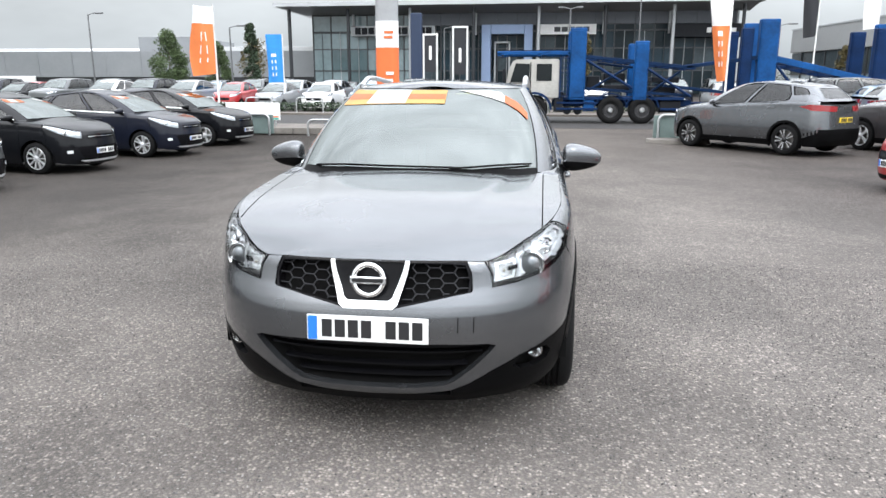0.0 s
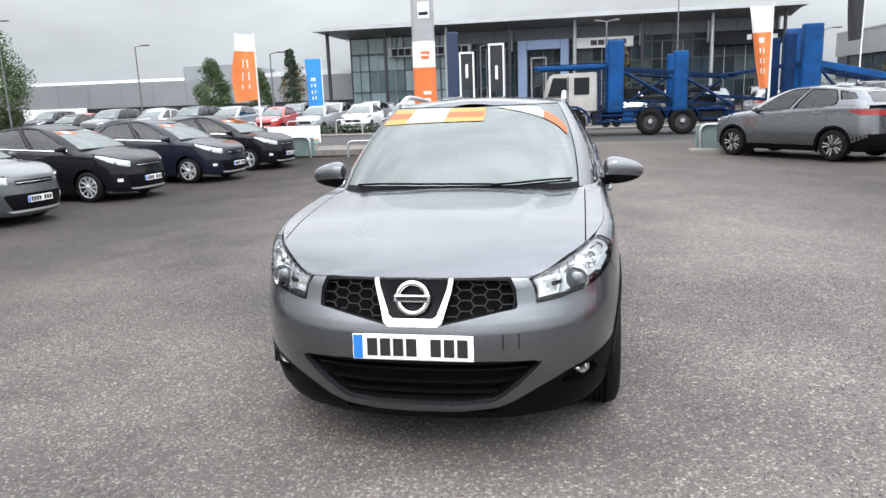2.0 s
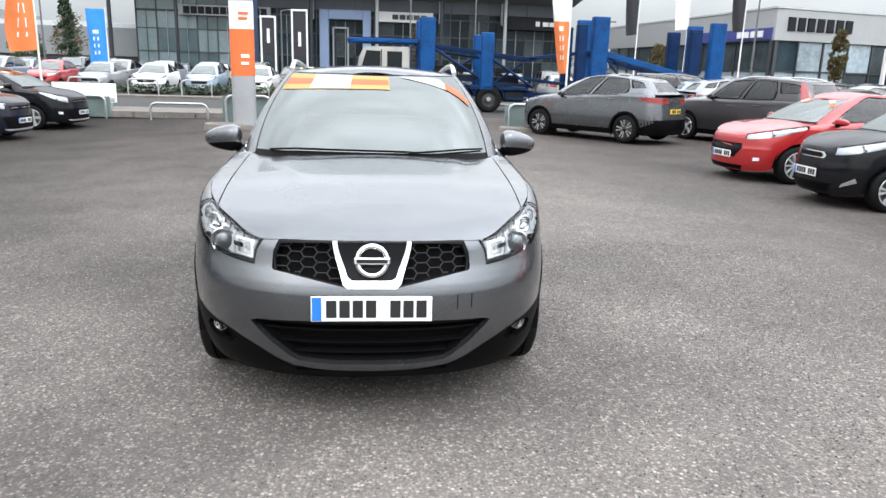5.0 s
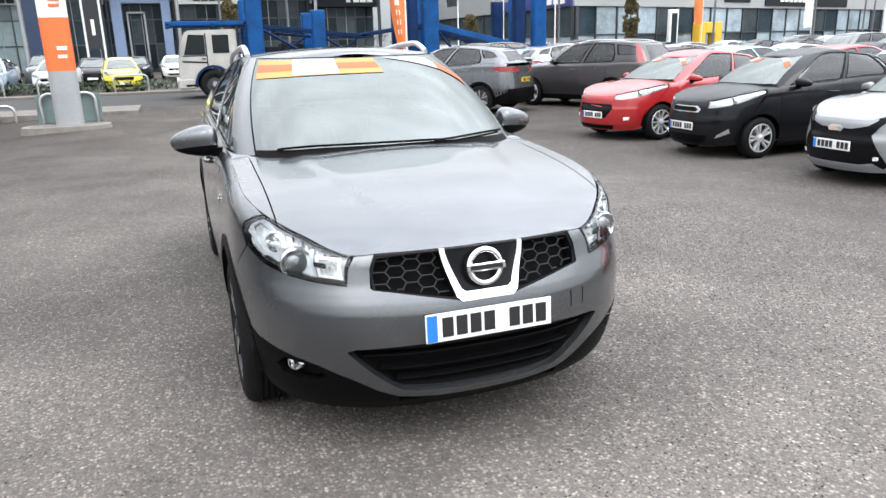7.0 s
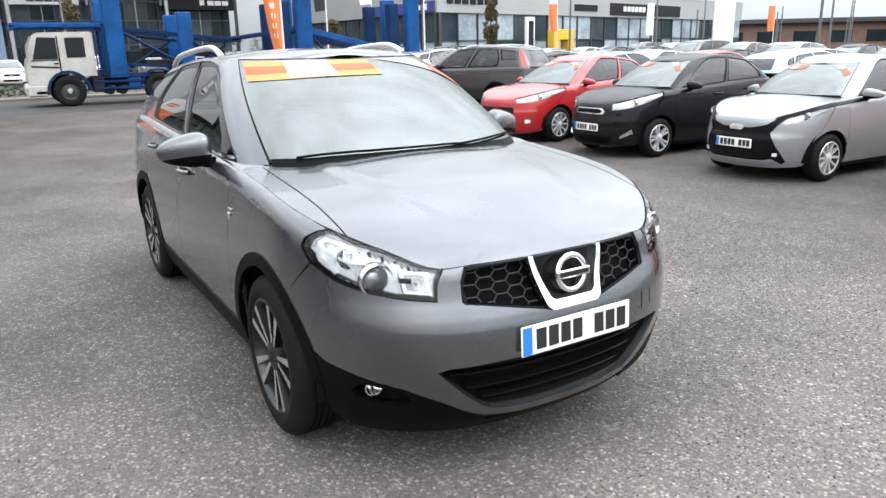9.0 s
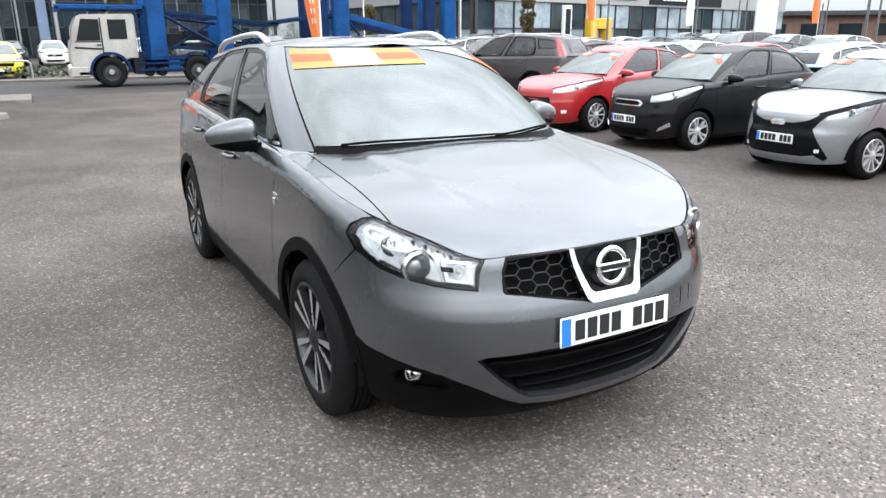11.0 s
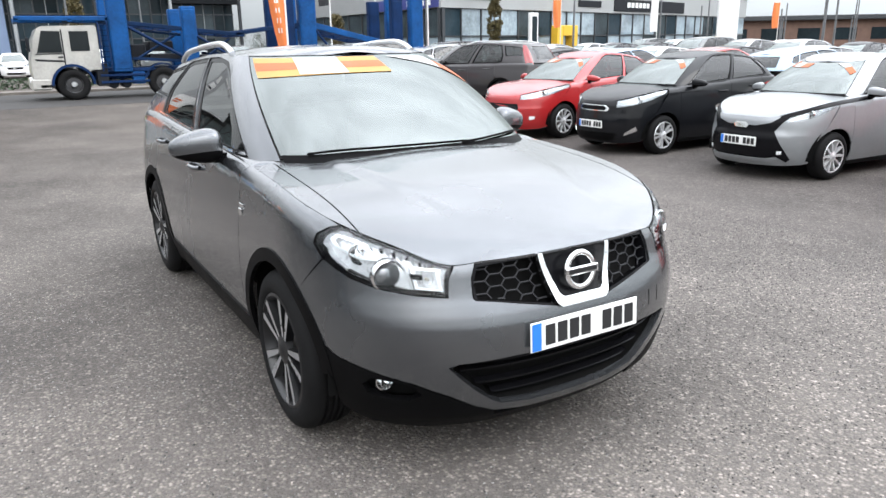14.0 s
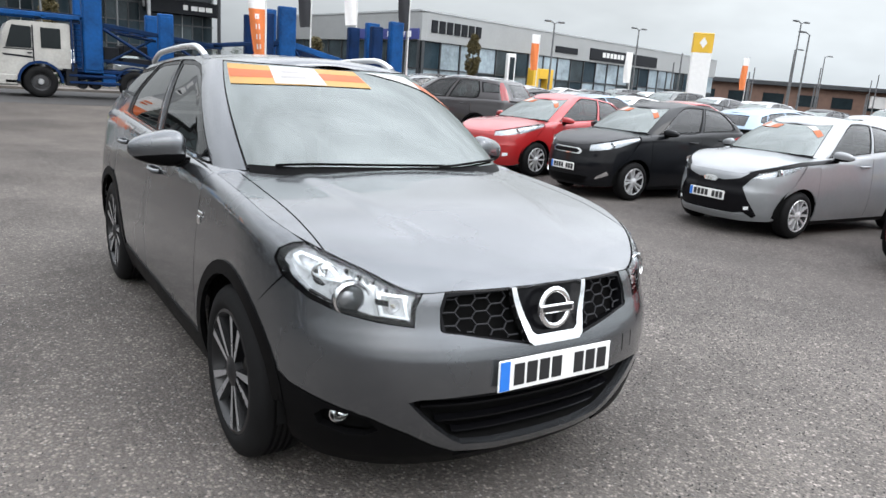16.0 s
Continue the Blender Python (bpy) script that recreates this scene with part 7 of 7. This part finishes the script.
# Opaque panes, with the sky's reflection put into their pale blue.
M_BLUEGLASS = mat("sky_reflection_glass", (0.33, 0.41, 0.455), 0.05, 0.0, 0.7, var=0.5, scale=.45)
shop = thing("showroom", label="grey clad car showroom with blue glazing and dark sign letters", category="building")


def facade(a, b, h, glass_h, n, glass_m, inv=False):
    d_ = (b - a)
    Lf = d_.length
    m_ = Matrix.Translation(a) @ Matrix.Rotation(math.atan2(d_.y, d_.x), 4, "Z")
    s = -1 if inv else 1
    def add(nm, mt, *bs, bevel=0, label=""):
        o = part(nm, boxes(*bs, bevel=bevel), mt, shop, label)
        o.matrix_basis = m_
        return o
    add("wall", M_CLADL, (0, Lf, 0, s * .5, glass_h, h), bevel=.02)
    add("wall", M_CLADG, (0, Lf, 0, s * .5, 0, .25))
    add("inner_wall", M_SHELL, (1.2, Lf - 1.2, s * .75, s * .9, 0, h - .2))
    w = Lf / n
    for k in range(n):
        for z0, z1 in ((.25, glass_h * .5), (glass_h * .5, glass_h)):
            add("window", (glass_m[(k * 3 + int(z0)) % len(glass_m)]), (w * k + .07, w * (k + 1) - .07, s * .2, s * .28, z0 + .06, z1 - .04))
        add("mullion", M_MULL, (w * k - .06, w * k + .06, s * .08, s * .35, .2, glass_h))
    add("transom", M_MULL, (0, Lf, s * .1, s * .3, glass_h * .5 - .05, glass_h * .5 + .05))
    add("coping", M_ROOFE, (-.1, Lf + .1, s * -.06, s * .6, h, h + .14))
    return m_, add


mf, addf = facade(corner, far_end, 6.5, 4.3, 24, [M_BLUEGLASS, M_BLUEGLASS, M_SHOPGLASS3, M_BLUEGLASS, M_SHOPGLASS2])
for k in range(7):
    addf("sign_letter_bar", M_DARKFACE, (1.1 + .92 * k, 1.1 + .92 * k + .66, -.12, .02, 5.0, 5.95), bevel=.02, label="dark sign letter left as a bar")
addf("sign_board", M_DARKFACE, (25.5, 41.0, -.10, .02, 4.5, 5.7), bevel=.02)
for k in range(6):
    addf("sign_letter_bar", M_WHITEFACE, (28.0 + .8 * k, 28.55 + .8 * k, -.16, -.08, 4.9, 5.4))
addf("sign_board", M_DARKFACE, (19.0, 23.0, -.10, .02, 4.8, 5.4), bevel=.02)
ml, addl = facade(corner, left_end, 6.5, 4.3, 12, [M_BLUEGLASS, M_BLUEGLASS, M_SHOPGLASS2], True)
addl("sign_board", mat("blue_violet_board", (0.05, 0.06, 0.22), .4, var=.1, scale=1), (.2, 11.0, .12, -.02, 4.35, 5.2), bevel=.02, label="blue sign board")
for k in range(4):
    addl("sign_letter_bar", M_WHITEFACE, (1.2 + .9 * k, 1.8 + .9 * k, .20, .1, 4.55, 5.0))
bm = bmesh.new()
v = [bm.verts.new((p_.x, p_.y, 6.45)) for p_ in (corner, far_end, far_end + Vector((-6, 24, 0)), left_end)]
bm.faces.new(v)
part("roof", bm, M_ROOFE, shop)
M_YSIGN = mat("yellow_portal", (0.70, 0.43, 0.035), 0.45, var=0.08, scale=1)
portal = thing("yellow_portal", Matrix.Translation((41.4, 49.4, 0)) @ Matrix.Rotation(radians(15), 4, "Z"), "yellow entrance portal before a showroom", "portal")
part("leg", boxes((0, .9, 0, .7, 0, 3.0), bevel=.03), M_YSIGN, portal)
part("leg", boxes((2.3, 3.2, 0, .7, 0, 3.0), bevel=.03), M_YSIGN, portal)
part("lintel", boxes((.9, 2.3, 0, .7, 2.1, 3.0), bevel=.03), M_YSIGN, portal)
board = thing("standing_board", Matrix.Translation((37.6, 48.4, 0)) @ Matrix.Rotation(radians(15), 4, "Z"), "pale standing sign board", "sign")
part("board", boxes((0, 1.1, 0, .3, 0, 4.0), bevel=.04), M_WHITEFACE, board)
part("board_face", boxes((.2, .9, -.03, .05, .8, 3.7), bevel=.02), M_SHOPGLASS, board)
yt = thing("totem_sign", Matrix.Translation((57.0, 43.8, 0)) @ Matrix.Rotation(radians(-40), 4, "Z"), "tall pale totem sign with a yellow head", "sign")
part("column", boxes((-.9, .9, -.3, .3, 0, 5.6), bevel=.04), M_WHITEFACE, yt)
part("head", boxes((-.92, .92, -.32, .32, 5.6, 7.4), bevel=.04), M_YSIGN, yt, "yellow head")
part("diamond", plate_xz([(-.35, 6.5), (0, 6.0), (.35, 6.5), (0, 7.0)], -.36, -.30), M_WHITEFACE, yt)

# low brick building at the far right
M_BRICKW = mat("brown_brick_wall", (0.17, 0.105, 0.08), 0.85, var=0.25, scale=1.2, bump=.2, bscale=20)
bb = thing("brick_building", Matrix.Translation((118, 62, 0)) @ Matrix.Rotation(radians(-35), 4, "Z"), "low brown brick building with a flat roof", "building")
part("wall", boxes((-34, 40, 0, 20, 0, 4.2)), M_BRICKW, bb)
part("roof", boxes((-35, 41, -1, 21, 4.2, 4.9), bevel=.05), M_CLADG, bb)
for k in range(12):
    part("window", boxes((-30 + 5.6 * k, -26.6 + 5.6 * k, -.06, .05, 1.2, 3.0)), M_SHOPGLASS, bb)
part("white_sign", boxes((4, 12, -.3, .0, 1.7, 3.6), bevel=.05), M_WHITEFACE, bb)
bb2 = thing("brick_building", Matrix.Translation((118, 40, 0)) @ Matrix.Rotation(radians(-50), 4, "Z"), "tall brown brick block with white and blue boards", "building")
part("wall", boxes((-6, 14, 0, 14, 0, 6.6)), M_BRICKW, bb2)
part("roof", boxes((-6.5, 14.5, -.5, 14.5, 6.6, 7.1)), M_ROOFE, bb2)
part("white_board", boxes((-2, 6, -.5, .0, .6, 4.6), bevel=.05), M_WHITEFACE, bb2)
part("blue_board", boxes((-1, 5, -.7, -.45, 1.0, 1.9)), M_BLUE, bb2)
part("blue_board", boxes((-1, 5, -.7, -.45, 2.4, 3.2)), M_BLUE, bb2)

# grey warehouse at the left
M_WH = mat("pale_grey_sheeting", (0.235, 0.248, 0.258), 0.5, 0.2, var=0.10, scale=.4)
M_WHROOF = mat("pale_sheet_roof", (0.50, 0.51, 0.51), 0.5, 0.2, var=0.10, scale=.4)
wh = thing("warehouse", Matrix.Translation((-60, 70, 0)) @ Matrix.Rotation(radians(4), 4, "Z"), "low grey warehouse with a dark base and white shutter", "building")
part("base_wall", boxes((-60, 40, 0, 20, 0, 1.9)), M_DARKCOL, wh, "dark lower wall")
part("wall", boxes((-60, 40, -.15, 20.15, 1.9, 4.6), bevel=.02), M_WH, wh)
part("upper_block", boxes((16, 22, 4, 18, 4.6, 6.3), bevel=.03), M_WH, wh)
bm = bmesh.new()
v = [bm.verts.new(p_) for p_ in ((-25, 6, 4.6), (16, 6, 4.6), (16, 24, 5.9), (-25, 24, 5.9), (-25, 24, 4.6), (16, 24, 4.6))]
for q in ((0, 1, 2, 3), (1, 5, 2), (0, 3, 4), (3, 2, 5, 4)):
    bm.faces.new([v[i] for i in q])
part("roof", bm, M_WHROOF, wh)
part("roof", boxes((22, 40, 4, 18, 4.6, 5.2), bevel=.03), M_WHROOF, wh)
part("shutter", boxes((-1.5, 6.2, -.35, -.1, 0, 2.0), bevel=.03), M_WHITEFACE, wh, "white roller shutter")
for k in range(26):
    part("sheet_rib", boxes((-58 + 3.8 * k, -57.9 + 3.8 * k, -.2, -.14, 1.9, 4.6)), M_WH, wh)


# ---- trees and hedge ----
M_BARK = mat("tree_bark", (0.09, 0.07, 0.055), 0.9, var=0.3, scale=6, bump=.4, bscale=40)


def leaf_mat(name, col):
    m = mat(name, col, 0.7, var=0.0)
    nt = m.node_tree
    geo = nt.nodes.new("ShaderNodeNewGeometry")
    mx = nt.nodes.new("ShaderNodeMix")
    mx.data_type = "RGBA"
    mx.inputs["A"].default_value = (*[c * .55 for c in col], 1)
    mx.inputs["B"].default_value = (*[c * 1.5 for c in col], 1)
    nt.links.new(geo.outputs["Random Per Island"], mx.inputs["Factor"])
    nt.links.new(mx.outputs["Result"], nt.nodes["Principled BSDF"].inputs["Base Color"])
    return m


M_LEAFG = leaf_mat("green_leaves", (0.055, 0.085, 0.03))
M_LEAFD = leaf_mat("dark_leaves", (0.030, 0.050, 0.025))
M_LEAFY = leaf_mat("autumn_leaves", (0.085, 0.068, 0.024))


def leaves(points, size, rg):
    vs, fs = [], []
    for p_ in points:
        a = Vector((rg.gauss(0, 1), rg.gauss(0, 1), rg.gauss(0, 1))).normalized()
        b = a.orthogonal().normalized()
        c = a.cross(b)
        s = size * rg.uniform(.6, 1.4)
        i = len(vs)
        vs += [tuple(p_ + b * s), tuple(p_ + c * s * .6), tuple(p_ - b * s), tuple(p_ - c * s * .6)]
        fs += [(i, i + 1, i + 2, i + 3)]
    me = bpy.data.meshes.new("leaves")
    me.from_pydata(vs, [], fs)
    return me


def tree(x, y, h, r, leafm, seed, shape="round", n=1500, trunk=.25, thin=1.0):
    rg = random.Random(seed)
    t = thing("tree", Matrix.Translation((x, y, 0)), "leafy green tree beside the lot" if leafm is not M_LEAFY else "autumn yellow tree beside the lot", "tree", "trees")
    z0 = h * trunk
    bm = tube([(0, 0, 0), (.03, .02, z0), (.0, .05, h * .75)], .035 * h ** .8, 8, r2=.02)
    tips = []
    for k in range(9):
        a, zz = rg.uniform(0, 6.28), rg.uniform(z0, h * .8)
        e_ = Vector((math.cos(a) * r * .7, math.sin(a) * r * .7, zz + r * .35))
        tube([(0, 0, zz - .2), (e_.x * .5, e_.y * .5, zz + r * .1), tuple(e_)], .03, 5, bm, r2=.01)
        tips.append(e_)
    part("trunk", bm, M_BARK, t, smooth=60)
    pts = []
    cl = []
    for k in range(80 if shape == "col" else 40):
        v = rg.random()
        zz = z0 + (h - z0) * v
        prof_ = math.sin(math.pi * min(1, .12 + .88 * v)) if shape == "round" else (1 - v) ** .7 + .12 if shape == "cone" else math.sin(math.pi * (.12 + .82 * v)) ** .7
        rr = r * prof_ * rg.uniform(.5, 1.0)
        a = rg.uniform(0, 6.28)
        cl.append((Vector((math.cos(a) * rr * .75, math.sin(a) * rr * .75, zz)), r * rg.uniform(.22, .42)))
    for k in range(int(n * thin * (4.2 if shape == "col" else 3.4))):
        c_, cr_ = cl[rg.randrange(len(cl))]
        d_ = Vector((rg.gauss(0, 1), rg.gauss(0, 1), rg.gauss(0, 1))).normalized() * cr_ * rg.random() ** .4
        pts.append(c_ + d_)
    part("crown", leaves(pts, (.055 * h ** .5 + .03) * .50, rg), leafm, t)
    return t


tree(-27.5, 50, 4.9, 1.7, M_LEAFG, 1, n=2600, trunk=.15)
tree(-24.5, 52, 4.3, 1.3, M_LEAFG, 2, n=1800, trunk=.15)
tree(-22.0, 53, 4.9, 1.5, M_LEAFY, 3, thin=.45)
tree(-20.5, 49, 5.4, .85, M_LEAFD, 4, "cone", 1900, .2)
tree(-54.5, 58, 9.2, 4.2, M_LEAFG, 5, n=5200, trunk=.1)
tree(-60.5, 60, 8.6, 4.0, M_LEAFG, 15, n=4200, trunk=.1)
tree(3.9, 61, 5.6, .95, M_LEAFY, 6, "col", 1700, .2)
tree(23.6, 57, 4.0, .8, M_LEAFY, 7, "col", 1200, .3)
tree(33.2, 47.5, 5.0, .65, M_LEAFY, 8, "col", 1500, .3)
tree(-15.4, 75, 4.6, 2.0, M_LEAFY, 9, thin=.6)
for k in range(9):
    tree(19 + 3.2 * k, 118 + 4 * math.sin(k), 3.6 + .6 * math.sin(k * 1.9), 2.6, M_LEAFD, 20 + k, n=500, trunk=.1)
rg = random.Random(31)
pts = [Vector((rg.uniform(-16, 26), 31.7 + rg.uniform(-.45, .45), .12 + .42 * rg.random() ** .7)) for k in range(9000)]
hd = part("hedge", leaves(pts, .06, rg), M_LEAFD)
tagged(hd, "low clipped dark green hedge along the far kerb", "hedge", kind="stuff")
